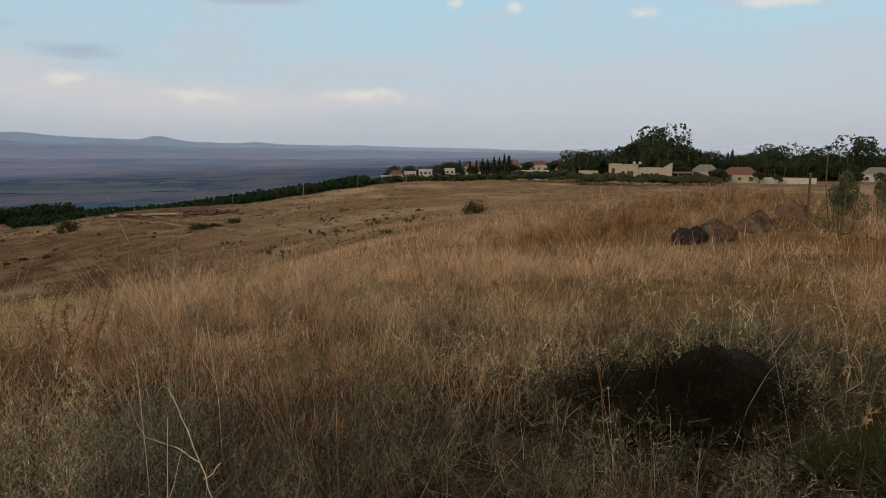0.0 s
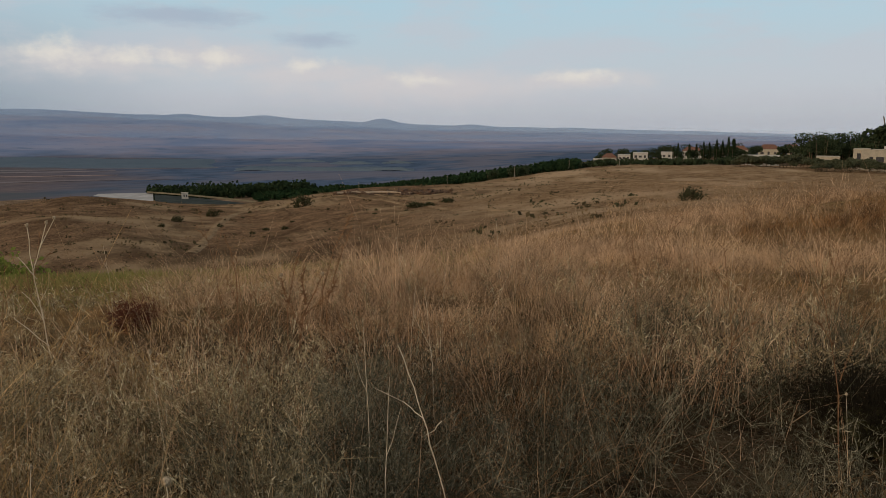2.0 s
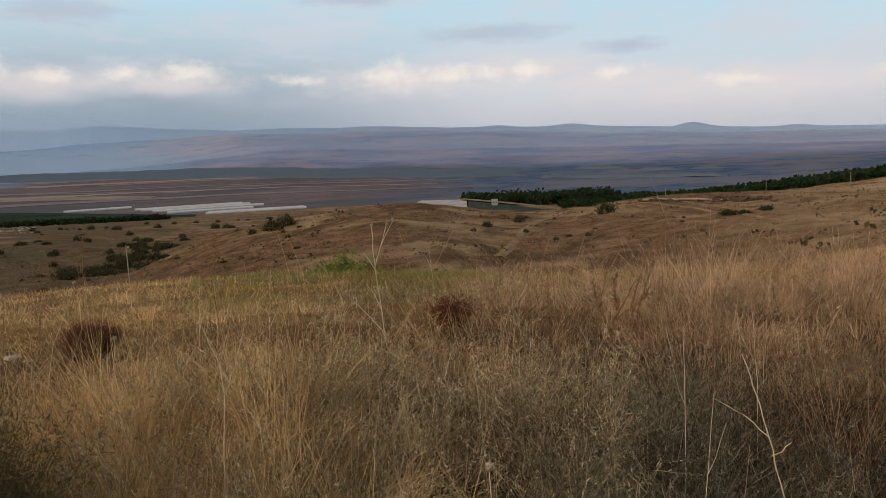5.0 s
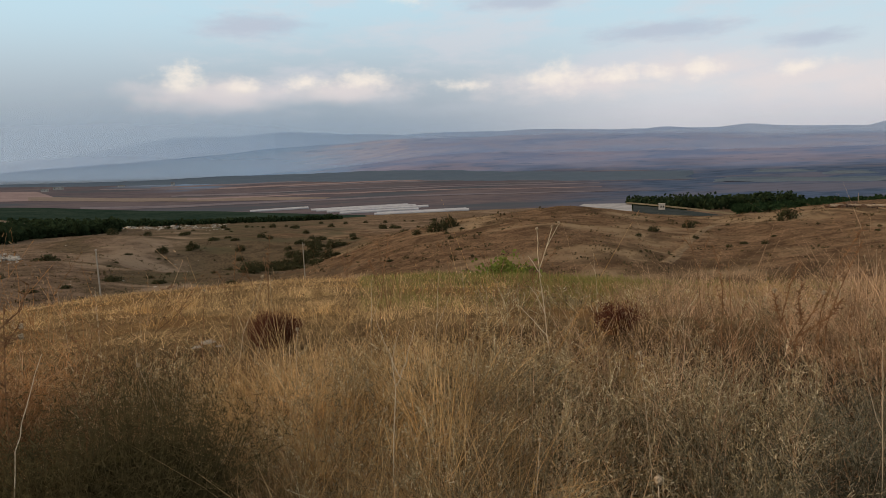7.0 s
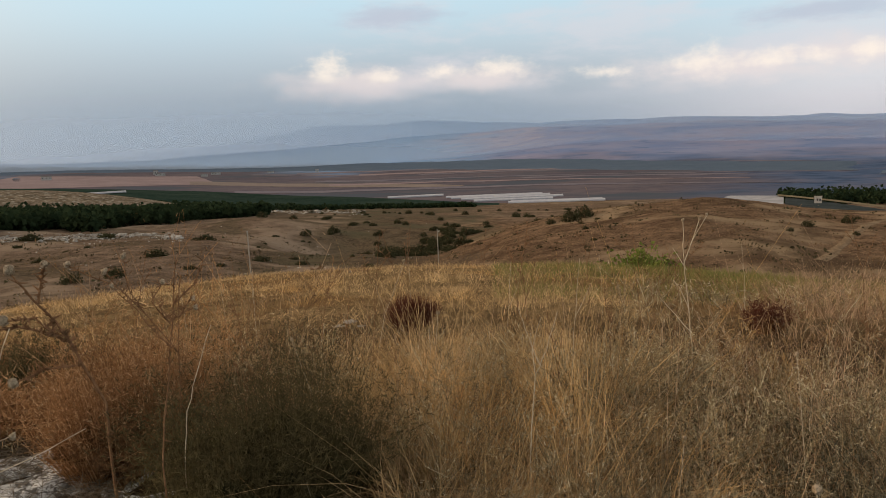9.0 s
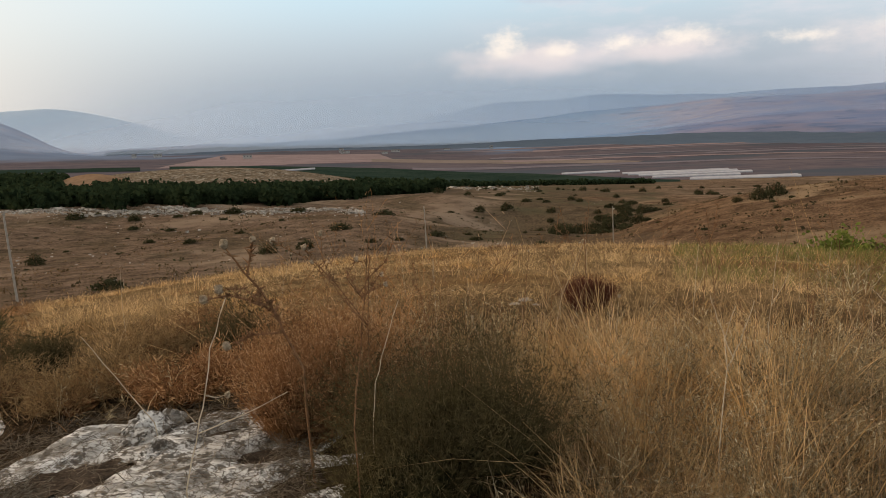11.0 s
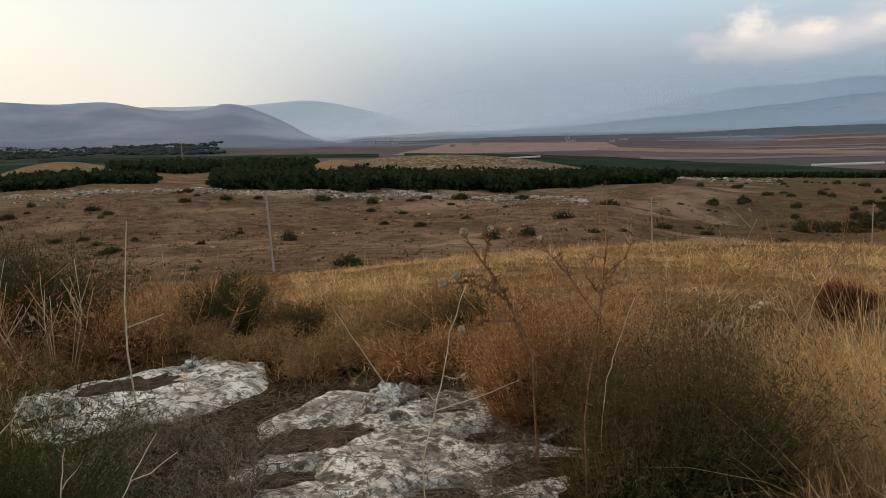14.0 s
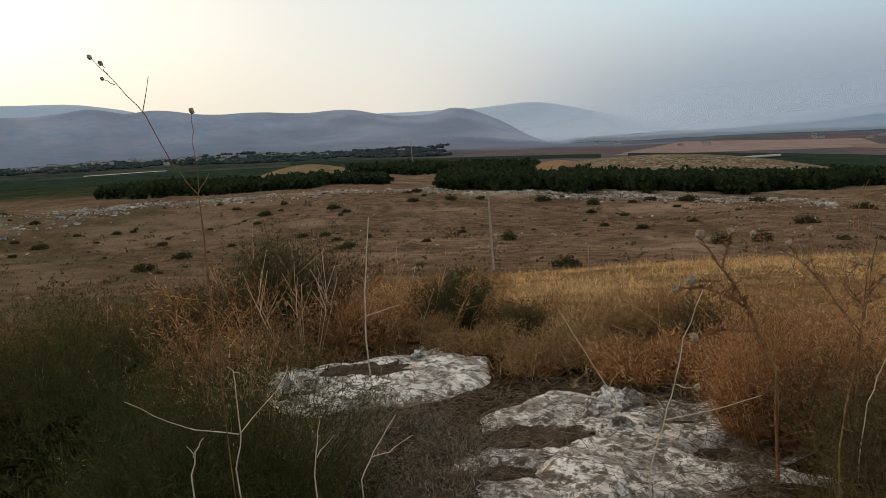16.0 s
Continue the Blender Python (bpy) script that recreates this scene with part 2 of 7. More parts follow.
def hazed_far_land():
    """The valley floor, the dry plateau beyond it and the mountains in the west, with distance haze in their colours.
    """
    m = bpy.data.materials.new("hazed_valley_and_hills")
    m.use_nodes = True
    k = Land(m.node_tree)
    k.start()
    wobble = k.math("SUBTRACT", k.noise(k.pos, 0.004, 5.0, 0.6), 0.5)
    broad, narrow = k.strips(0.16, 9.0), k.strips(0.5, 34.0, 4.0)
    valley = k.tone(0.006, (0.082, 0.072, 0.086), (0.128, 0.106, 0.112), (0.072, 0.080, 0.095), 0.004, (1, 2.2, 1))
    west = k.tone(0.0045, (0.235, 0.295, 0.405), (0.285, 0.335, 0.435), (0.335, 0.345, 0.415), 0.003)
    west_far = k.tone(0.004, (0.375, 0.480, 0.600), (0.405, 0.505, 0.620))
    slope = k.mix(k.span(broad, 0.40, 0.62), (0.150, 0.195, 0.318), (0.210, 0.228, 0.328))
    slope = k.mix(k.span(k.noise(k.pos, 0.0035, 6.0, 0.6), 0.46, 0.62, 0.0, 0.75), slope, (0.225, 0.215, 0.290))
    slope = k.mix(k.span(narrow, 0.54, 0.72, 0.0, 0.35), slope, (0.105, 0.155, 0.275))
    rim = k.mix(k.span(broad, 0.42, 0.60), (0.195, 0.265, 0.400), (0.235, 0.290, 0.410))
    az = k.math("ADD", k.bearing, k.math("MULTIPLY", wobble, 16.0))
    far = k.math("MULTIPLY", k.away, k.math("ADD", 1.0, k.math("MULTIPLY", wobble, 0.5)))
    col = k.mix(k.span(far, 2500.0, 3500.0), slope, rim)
    # evening sun on the plateau's flank, put into the colour as pale tan
    sunlit_flank = k.math("MULTIPLY", k.math("MULTIPLY", k.span(az, -12.0, -6.0), k.span(az, 0.0, 3.0, 1.0, 0.0)), k.math("MULTIPLY", k.span(far, 1900.0, 2300.0), k.span(far, 2900.0, 3600.0, 1.0, 0.0)))
    col = k.mix(k.math("MULTIPLY", sunlit_flank, k.span(narrow, 0.34, 0.56, 0.9, 0.25)), col, (0.335, 0.290, 0.325))
    # the plateau's dim end over the mouth of the valley, its haze mixed into the colour
    hazed_end = k.mix(k.span(broad, 0.42, 0.60), (0.186, 0.288, 0.430), (0.200, 0.300, 0.440))
    col = k.mix(k.math("MULTIPLY", k.span(az, -20.0, -2.0, 0.0, 0.97), k.span(k.away, 2900.0, 3700.0)), col, hazed_end)
    col = k.mix(k.span(az, -8.0, 4.0, 0.0, 0.97), col, hazed_end)
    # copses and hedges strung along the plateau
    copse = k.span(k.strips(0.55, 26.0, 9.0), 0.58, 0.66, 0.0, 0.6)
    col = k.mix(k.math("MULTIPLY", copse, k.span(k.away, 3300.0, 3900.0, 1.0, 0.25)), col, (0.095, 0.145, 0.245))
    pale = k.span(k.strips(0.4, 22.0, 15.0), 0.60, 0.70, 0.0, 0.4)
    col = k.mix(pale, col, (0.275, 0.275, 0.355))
    # low country at the foot of the plateau, with the haze's blue in its colour
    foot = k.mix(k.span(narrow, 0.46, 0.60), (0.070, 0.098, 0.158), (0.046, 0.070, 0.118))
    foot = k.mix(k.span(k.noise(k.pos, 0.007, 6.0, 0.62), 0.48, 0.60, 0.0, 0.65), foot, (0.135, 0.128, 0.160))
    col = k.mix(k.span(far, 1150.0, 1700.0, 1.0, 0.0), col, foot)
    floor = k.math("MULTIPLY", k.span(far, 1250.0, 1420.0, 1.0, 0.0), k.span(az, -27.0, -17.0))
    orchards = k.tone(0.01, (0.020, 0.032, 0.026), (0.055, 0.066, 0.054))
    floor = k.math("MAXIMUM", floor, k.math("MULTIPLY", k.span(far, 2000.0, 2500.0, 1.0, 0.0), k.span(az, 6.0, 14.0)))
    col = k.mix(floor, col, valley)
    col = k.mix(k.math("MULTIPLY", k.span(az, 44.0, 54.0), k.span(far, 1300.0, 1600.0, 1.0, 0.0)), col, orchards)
    # western ridges: haze in the colour, darker at the foot, paler farther back
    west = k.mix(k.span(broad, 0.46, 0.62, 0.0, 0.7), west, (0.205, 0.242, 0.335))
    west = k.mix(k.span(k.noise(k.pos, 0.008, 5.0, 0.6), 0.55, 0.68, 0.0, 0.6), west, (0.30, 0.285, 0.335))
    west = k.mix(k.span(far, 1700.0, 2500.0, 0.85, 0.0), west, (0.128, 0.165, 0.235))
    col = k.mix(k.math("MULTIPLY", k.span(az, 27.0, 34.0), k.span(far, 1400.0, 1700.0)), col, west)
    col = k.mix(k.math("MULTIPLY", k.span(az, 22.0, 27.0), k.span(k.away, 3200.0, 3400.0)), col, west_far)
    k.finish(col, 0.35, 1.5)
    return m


def haze(name, low, high, thick, mouth):
    """Dusty air: a thin veil that scatters daylight, dense near the ground and clear above, thickest over the valley's mouth."""
    m = bpy.data.materials.new(name)
    m.use_nodes = True
    k = Land(m.node_tree)
    k.start()
    drift = k.math("MULTIPLY_ADD", k.math("SUBTRACT", k.noise(k.pos, 0.0025, 4.0, 0.55), 0.5), 70.0, k.up)
    centre = k.math("MULTIPLY", k.span(k.bearing, -22.0, 14.0), k.span(k.bearing, 24.0, 50.0, 1.0, 0.0))
    top = k.math("MULTIPLY_ADD", centre, 0.45 * (high - low), high)
    fall = k.span(drift, low, top, 1.0, 0.0)
    dense = k.math("MULTIPLY", fall, k.math("MULTIPLY_ADD", centre, mouth - thick, thick))
    air = k.add("ShaderNodeMixShader", in_0=0.5)
    k.tree.links.new(k.add("ShaderNodeBsdfDiffuse", in_Color=(0.58, 0.70, 0.87, 1)).outputs[0], air.inputs[1])
    k.tree.links.new(k.add("ShaderNodeBsdfTranslucent", in_Color=(0.58, 0.70, 0.87, 1)).outputs[0], air.inputs[2])
    both = k.add("ShaderNodeMixShader", in_0=dense)
    k.tree.links.new(k.add("ShaderNodeBsdfTransparent").outputs[0], both.inputs[1])
    k.tree.links.new(air.outputs[0], both.inputs[2])
    k.tree.links.new(both.outputs[0], k.add("ShaderNodeOutputMaterial").inputs[0])
    return m


M_NEARLAND = near_land()
M_FARLAND = hazed_far_land()
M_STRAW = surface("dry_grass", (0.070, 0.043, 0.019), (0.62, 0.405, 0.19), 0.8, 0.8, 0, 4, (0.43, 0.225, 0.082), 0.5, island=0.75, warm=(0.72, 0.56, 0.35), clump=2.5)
M_WEED = surface("dry_weed", (0.070, 0.054, 0.030), (0.62, 0.51, 0.31), 1.2, 0.85, 0, 4, (0.42, 0.265, 0.115), 0.6, island=0.8, warm=(0.74, 0.66, 0.48), clump=3.0)
M_PALE = surface("bleached_stalk", (0.42, 0.34, 0.24), (0.62, 0.53, 0.40), 9, 0.8, 0.1, 5)
M_TWIG = surface("brown_twig", (0.115, 0.062, 0.033), (0.27, 0.155, 0.085), 14, 0.85, 0.2, 5)
M_RUST = surface("rust_red_dry_brush", (0.085, 0.042, 0.020), (0.48, 0.262, 0.126), 3, 0.9, 0, 4, island=0.65, warm=(0.66, 0.45, 0.26))
M_REDBRUSH = surface("red_brown_brush", (0.050, 0.018, 0.013), (0.135, 0.048, 0.031), 6, 0.9, 0, 4, island=0.5)
M_DARKBUSH = surface("dark_scrub", (0.014, 0.021, 0.008), (0.078, 0.086, 0.033), 4, 0.85, 0, 4, island=0.6)
M_GREENBUSH = surface("olive_scrub", (0.090, 0.118, 0.024), (0.235, 0.265, 0.070), 3, 0.85, 0, 4, island=0.6)
M_SHRUB = surface("hill_shrub", (0.024, 0.027, 0.014), (0.082, 0.080, 0.041), 1, 0.9, 0, 4, island=0.5)
M_FOREST = surface("pine_foliage", (0.012, 0.022, 0.012), (0.040, 0.058, 0.028), 0.3, 0.9, 0, 4, island=0.6)
M_ORCHARD = surface("orchard_foliage", (0.011, 0.025, 0.012), (0.032, 0.055, 0.025), 0.2, 0.9, 0, 4, island=0.5)
M_TREE = surface("tree_foliage", (0.018, 0.029, 0.017), (0.062, 0.080, 0.042), 0.5, 0.9, 0, 4, island=0.6)
M_OLIVE = surface("olive_foliage", (0.040, 0.050, 0.030), (0.125, 0.135, 0.085), 0.5, 0.9, 0, 4, island=0.6)
M_BARK = surface("bark", (0.06, 0.045, 0.03), (0.15, 0.115, 0.08), 6, 0.95, 0.5)


def limestone():
    """Bleached limestone: white to grey, freckled with dark lichen and soil in the pits."""
    m = bpy.data.materials.new("limestone")
    m.use_nodes = True
    k = Nodes(m.node_tree)
    pos = k.add("ShaderNodeNewGeometry").outputs["Position"]
    a, b, c = k.noise(pos, 2.6, 6.0, 0.65), k.noise(pos, 16.0, 8.0, 0.7), k.noise(pos, 7.0, 6.0, 0.65)
    col = k.mix(k.span(a, 0.34, 0.60), (0.44, 0.43, 0.405), (0.78, 0.775, 0.755))
    seams = k.add("ShaderNodeMapping", in_Vector=pos, in_Rotation=(0.0, 0.0, -0.65), in_Scale=(1.0, 3.0, 2.0)).outputs[0]
    # grey lichen in streaks along the bedding, dark soil in the pits and seams
    col = k.mix(k.math("MULTIPLY", k.span(k.noise(seams, 3.2, 9.0, 0.74), 0.47, 0.56), 0.85), col, (0.185, 0.175, 0.155))
    col = k.mix(k.math("MULTIPLY", k.span(a, 0.55, 0.68), 0.55), col, (0.20, 0.185, 0.16))
    col = k.mix(k.math("MULTIPLY", k.span(b, 0.52, 0.57), 0.9), col, (0.085, 0.074, 0.060))
    col = k.mix(k.span(k.math("ABSOLUTE", k.math("SUBTRACT", k.noise(seams, 2.2, 7.0, 0.7), 0.5)), 0.0, 0.018, 0.85, 0.0), col, (0.07, 0.06, 0.05))
    hgt = k.math("ADD", k.math("MULTIPLY", c, 0.6), k.math("MULTIPLY", b, -0.5))
    bn = k.add("ShaderNodeBump", in_Strength=0.8, in_Distance=0.02, in_Height=hgt)
    sh = k.add("ShaderNodeBsdfPrincipled", in_Base_Color=col, in_Roughness=0.95, in_Normal=bn.outputs[0])
    sh.inputs["Specular IOR Level"].default_value = 0.2
    k.tree.links.new(sh.outputs[0], k.add("ShaderNodeOutputMaterial").inputs[0])
    return m


M_LIME = limestone()
M_ROCK = surface("weathered_boulder", (0.036, 0.026, 0.021), (0.150, 0.104, 0.078), 1.5, 0.95, 0.9, 6, (0.105, 0.060, 0.038), 0.8, depth=0.08)
M_BASALT = surface("dark_basalt", (0.011, 0.010, 0.009), (0.042, 0.037, 0.033), 5, 0.95, 0.8, 5)
M_STONES = surface("pale_field_stone", (0.15, 0.132, 0.112), (0.54, 0.50, 0.44), 1.0, 0.95, 0.5, 5, island=0.6)
M_PLASTER = surface("cream_plaster", (0.27, 0.243, 0.200), (0.35, 0.315, 0.262), 0.8, 0.9, 0.1, 8)
M_WHITEWALL = surface("white_plaster", (0.31, 0.30, 0.285), (0.42, 0.405, 0.385), 0.8, 0.9, 0.1, 8)
M_ROOF = surface("clay_roof", (0.105, 0.057, 0.044), (0.165, 0.090, 0.068), 2, 0.85, 0.4, 5)
M_FLATROOF = surface("grey_roof", (0.13, 0.118, 0.108), (0.20, 0.182, 0.165), 2, 0.85, 0.2, 5)
M_PANE = surface("dark_window", (0.03, 0.03, 0.035), (0.06, 0.06, 0.065), 2, 0.2, 0)
M_SHEET = surface("plastic_greenhouse_sheet", (0.32, 0.32, 0.35), (0.42, 0.415, 0.43), 0.05, 0.8, 0.1, 6)
M_LINER = surface("pale_basin_liner", (0.25, 0.245, 0.25), (0.36, 0.35, 0.35), 0.05, 0.8, 0.1, 6)
M_WATER = surface("murky_basin_water", (0.030, 0.036, 0.036), (0.050, 0.058, 0.058), 0.1, 0.8, 0.05, 6)
M_CONCRETE = surface("pole_concrete", (0.26, 0.235, 0.20), (0.38, 0.345, 0.295), 3, 0.9, 0.1, 6)
M_IRON = surface("rusty_iron_post", (0.05, 0.04, 0.035), (0.12, 0.09, 0.07), 12, 0.7, 0.2, 6, metal=0.4)
M_TRACK = surface("dirt_track", (0.135, 0.093, 0.058), (0.235, 0.166, 0.104), 0.5, 0.95, 0.3, 6)
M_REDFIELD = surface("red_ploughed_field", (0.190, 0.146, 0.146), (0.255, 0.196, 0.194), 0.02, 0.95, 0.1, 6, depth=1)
# stubble tinted mauve: the valley's haze is in its colour
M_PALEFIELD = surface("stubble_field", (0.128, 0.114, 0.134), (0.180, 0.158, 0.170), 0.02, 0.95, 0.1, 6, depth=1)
M_GREENFIELD = surface("dark_green_field", (0.013, 0.027, 0.021), (0.032, 0.047, 0.036), 0.03, 0.95, 0.2, 8, depth=1)
# far foliage: the blue of the haze is put into the base colour
M_BLUEWOOD = surface("haze_blue_tree_belt", (0.108, 0.148, 0.200), (0.138, 0.180, 0.235), 0.02, 0.95, 0, 6, island=0.4)
M_GREENSTRAW = surface("half_green_grass", (0.085, 0.088, 0.028), (0.31, 0.29, 0.10), 0.6, 0.85, 0, 4, island=0.6)
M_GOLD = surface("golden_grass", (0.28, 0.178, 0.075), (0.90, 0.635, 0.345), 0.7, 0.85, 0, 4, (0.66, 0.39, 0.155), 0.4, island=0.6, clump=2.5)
M_HEAD = surface("pale_seed_head", (0.17, 0.125, 0.08), (0.46, 0.37, 0.26), 90, 0.9, 0.6, 4, depth=0.01)
M_SPARSE = surface("dark_twig_litter", (0.030, 0.024, 0.018), (0.30, 0.25, 0.19), 3, 0.9, 0, 4, island=0.8)
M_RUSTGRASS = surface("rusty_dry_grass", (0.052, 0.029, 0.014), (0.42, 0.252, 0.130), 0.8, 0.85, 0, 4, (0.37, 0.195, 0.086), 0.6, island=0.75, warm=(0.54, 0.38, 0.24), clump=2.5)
# grey grass, its colour also darkened for the shade on the near slope
M_GREYGRASS = surface("grey_shaded_grass", (0.018, 0.018, 0.011), (0.185, 0.176, 0.116), 0.8, 0.85, 0, 4, island=0.8, warm=(0.33, 0.30, 0.21), clump=2.5)
# low growth kept near black, its colour standing in for shaded gaps
M_UNDER = surface("shade_dark_undergrowth", (0.010, 0.008, 0.004), (0.050, 0.035, 0.019), 2.0, 0.9, 0, 4, (0.05, 0.027, 0.012), 0.7, island=0.6)
# grey-brown weed, darkened further where the near slope is in shade
M_WEEDDARK = surface("grey_brown_shaded_weed", (0.022, 0.022, 0.014), (0.245, 0.225, 0.155), 1.2, 0.85, 0, 4, (0.15, 0.092, 0.042), 0.6, island=0.8, warm=(0.40, 0.35, 0.26), clump=2.5)
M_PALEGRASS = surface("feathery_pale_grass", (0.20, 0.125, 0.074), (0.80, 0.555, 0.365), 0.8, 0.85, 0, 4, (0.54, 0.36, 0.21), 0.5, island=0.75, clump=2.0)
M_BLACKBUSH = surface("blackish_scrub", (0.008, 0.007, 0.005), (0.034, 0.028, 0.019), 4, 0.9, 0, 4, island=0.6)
# fillings of the bushes: dark tones that stand in for inner shade
M_CORE = surface("inner_shade_mass", (0.014, 0.014, 0.007), (0.055, 0.048, 0.021), 12, 0.95, 1.0, 4, depth=0.03)
M_RUSTCORE = surface("rust_inner_shade", (0.050, 0.026, 0.013), (0.19, 0.098, 0.047), 12, 0.95, 1.0, 4, depth=0.03)
M_REDCORE = surface("red_inner_shade", (0.030, 0.010, 0.008), (0.095, 0.032, 0.022), 14, 0.95, 1.0, 4, depth=0.03)
M_DRYBRUSH = surface("brown_dry_brush", (0.060, 0.037, 0.020), (0.36, 0.222, 0.116), 3, 0.9, 0, 4, (0.20, 0.10, 0.045), 1.2, island=0.7)
M_TUFT = surface("hill_tuft", (0.075, 0.045, 0.022), (0.25, 0.165, 0.085), 0.4, 0.9, 0, 4, island=0.7)
M_SLOPESCRUB = surface("slope_herbs", (0.040, 0.034, 0.019), (0.125, 0.092, 0.052), 0.3, 0.9, 0, 4, (0.06, 0.062, 0.032), 0.05, island=0.7)
M_BROWNSCRUB = surface("brown_scrub", (0.027, 0.024, 0.012), (0.155, 0.124, 0.062), 4, 0.85, 0, 4, island=0.65)
M_KNOLL = surface("pale_grass_knoll", (0.12, 0.095, 0.06), (0.21, 0.165, 0.105), 0.05, 0.95, 0.3, 8, depth=0.5)
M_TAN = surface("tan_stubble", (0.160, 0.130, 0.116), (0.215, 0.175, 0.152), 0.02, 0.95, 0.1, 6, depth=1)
M_TANGLE = surface("tangled_dry_brush", (0.082, 0.056, 0.029), (0.40, 0.275, 0.142), 3, 0.9, 0, 4, (0.22, 0.125, 0.055), 1.2, island=0.75)
M_DEADSCRUB = surface("grey_dead_scrub", (0.040, 0.037, 0.030), (0.29, 0.265, 0.215), 4, 0.9, 0, 4, island=0.75)
M_LOG = surface("weathered_log", (0.20, 0.15, 0.11), (0.40, 0.32, 0.24), 4, 0.9, 0.4, 5)
M_GREYBUSH = surface("grey_green_scrub", (0.016, 0.018, 0.009), (0.076, 0.074, 0.038), 4, 0.85, 0, 4, island=0.6)
M_SOIL = surface("dark_crumbly_soil", (0.034, 0.027, 0.021), (0.105, 0.080, 0.060), 9, 0.95, 0.6, 7, depth=0.01)
M_SAPLING = surface("young_olive_leaf", (0.055, 0.066, 0.036), (0.150, 0.165, 0.095), 0.8, 0.9, 0, 4, island=0.6)
# haze dulls the town trees through their base colour
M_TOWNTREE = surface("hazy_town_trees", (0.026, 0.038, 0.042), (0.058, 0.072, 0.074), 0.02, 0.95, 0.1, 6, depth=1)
M_STONYKNOLL = surface("stony_knoll_grass", (0.062, 0.050, 0.034), (0.190, 0.144, 0.100), 0.12, 0.95, 0.5, 8, (0.28, 0.25, 0.205), 0.35, depth=0.5)
M_BAREEARTH = surface("bare_orange_earth", (0.165, 0.105, 0.066), (0.25, 0.165, 0.105), 0.06, 0.95, 0.3, 6, depth=0.5)

# ---------------------------------------------------------------- the lie of the land
EYE = 1.6
BEARINGS = [-100, -82, -68, -58, -48, -40, -32, -26, -20, -10, 0, 12, 25, 40, 55, 70, 85]
# for each distance, the angle below (or above) eye level at which the ground lies along those bearings
RINGS = [
    (13, [-8.5, -9.1, -9.6, -10.0, -10.8, -11.3, -11.6, -11.6, -11.6, -11.4, -11.3, -11.0, -11.0, -11.3, -11.3, -11.5, -11.5]),
    (30, [-5.6, -7.7, -7.9, -8.6, -10.5, -11.6, -11.4, -10.9, -10.5, -10.1, -9.8, -9.6, -9.95, -10.5, -10.5, -10.0, -10.0]),
    (80, [-4.3, -4.75, -5.3, -6.4, -8.6, -10.2, -10.7, -10.7, -10.6, -10.8, -11.3, -11.1, -10.7, -10.1, -9.3, -9.0, -8.5]),
    (165, [-3.9, -3.8, -3.9, -4.3, -4.9, -5.1, -6.3, -5.6, -4.85, -6.0, -8.6, -8.4, -7.5, -6.9, -6.0, -5.4, -5.0]),
    (230, [-2.95, -3.15, -3.05, -3.3, -4.7, -5.0, -6.8, -6.6, -5.9, -6.5, -7.2, -6.6, -5.8, -4.5, -3.15, -2.7, -2.2]),
    (320, [-2.45, -2.6, -2.65, -3.25, -4.8, -5.8, -7.3, -7.1, -6.5, -6.2, -6.2, -5.4, -4.9, -3.9, -2.5, -2.0, -1.6]),
    (450, [-2.3, -2.15, -2.2, -2.85, -4.4, -5.3, -5.8, -5.8, -5.7, -5.5, -5.3, -4.9, -4.1, -2.9, -1.9, -1.4, -1.0]),
    (650, [-2.1, -2.1, -2.1, -2.6, -4.0, -4.4, -4.7, -4.72, -4.72, -4.72, -4.72, -4.5, -3.4, -2.2, -1.3, -0.8, -0.4]),
    (1200, [-1.6, -1.6, -1.7, -2.0, -2.3, -2.5, -2.6, -2.6, -2.6, -2.58, -2.56, -2.5, -1.9, -1.3, -0.5, 0.1, 0.5]),
    (2400, [-0.9, -0.8, -0.9, -0.9, -0.8, -0.6, -0.4, -0.2, 0.0, 0.2, -1.0, -1.25, -0.8, -0.3, 0.3, 0.9, 1.2]),
    (4300, [-0.8, -0.8, -0.45, -0.25, 0.02, 0.25, 0.62, 0.78, 0.9, 1.1, 1.3, 0.7, -0.3, -0.2, 0.4, 0.9, 1.2]),
]
# cones and summits: bearing, half width in degrees, distance, half depth, rise in degrees
SUMMITS = [
    (-42.55, 1.15, 4250, 200, 0.40), (-49.4, 1.3, 4250, 200, 0.20), (-33.7, 1.8, 4250, 250, 0.26), (-27.6, 1.0, 4250, 200, 0.14),
    (-16.8, 1.4, 4250, 250, 0.12), (1.0, 3.5, 4300, 400, 0.35), (9.0, 4.5, 4300, 400, 0.75),
]
# gullies (sunk) and swells (raised): bearing, half width in degrees, distance, half depth, height in metres
FOLDS = [(8.0, 4.5, 212, 26, -7.5), (0.5, 4.0, 205, 34, -4.0), (19.0, 6.0, 165, 30, 2.2), (33.0, 8.0, 140, 26, 1.0), (14.0, 3.0, 270, 20, 2.5), (3.0, 6.0, 300, 25, 1.5),
         (-83.0, 14.5, 29, 7.0, 1.8), (-62.0, 8.0, 34, 9, 0.35), (62.0, 9.0, 118, 26, -1.6)]
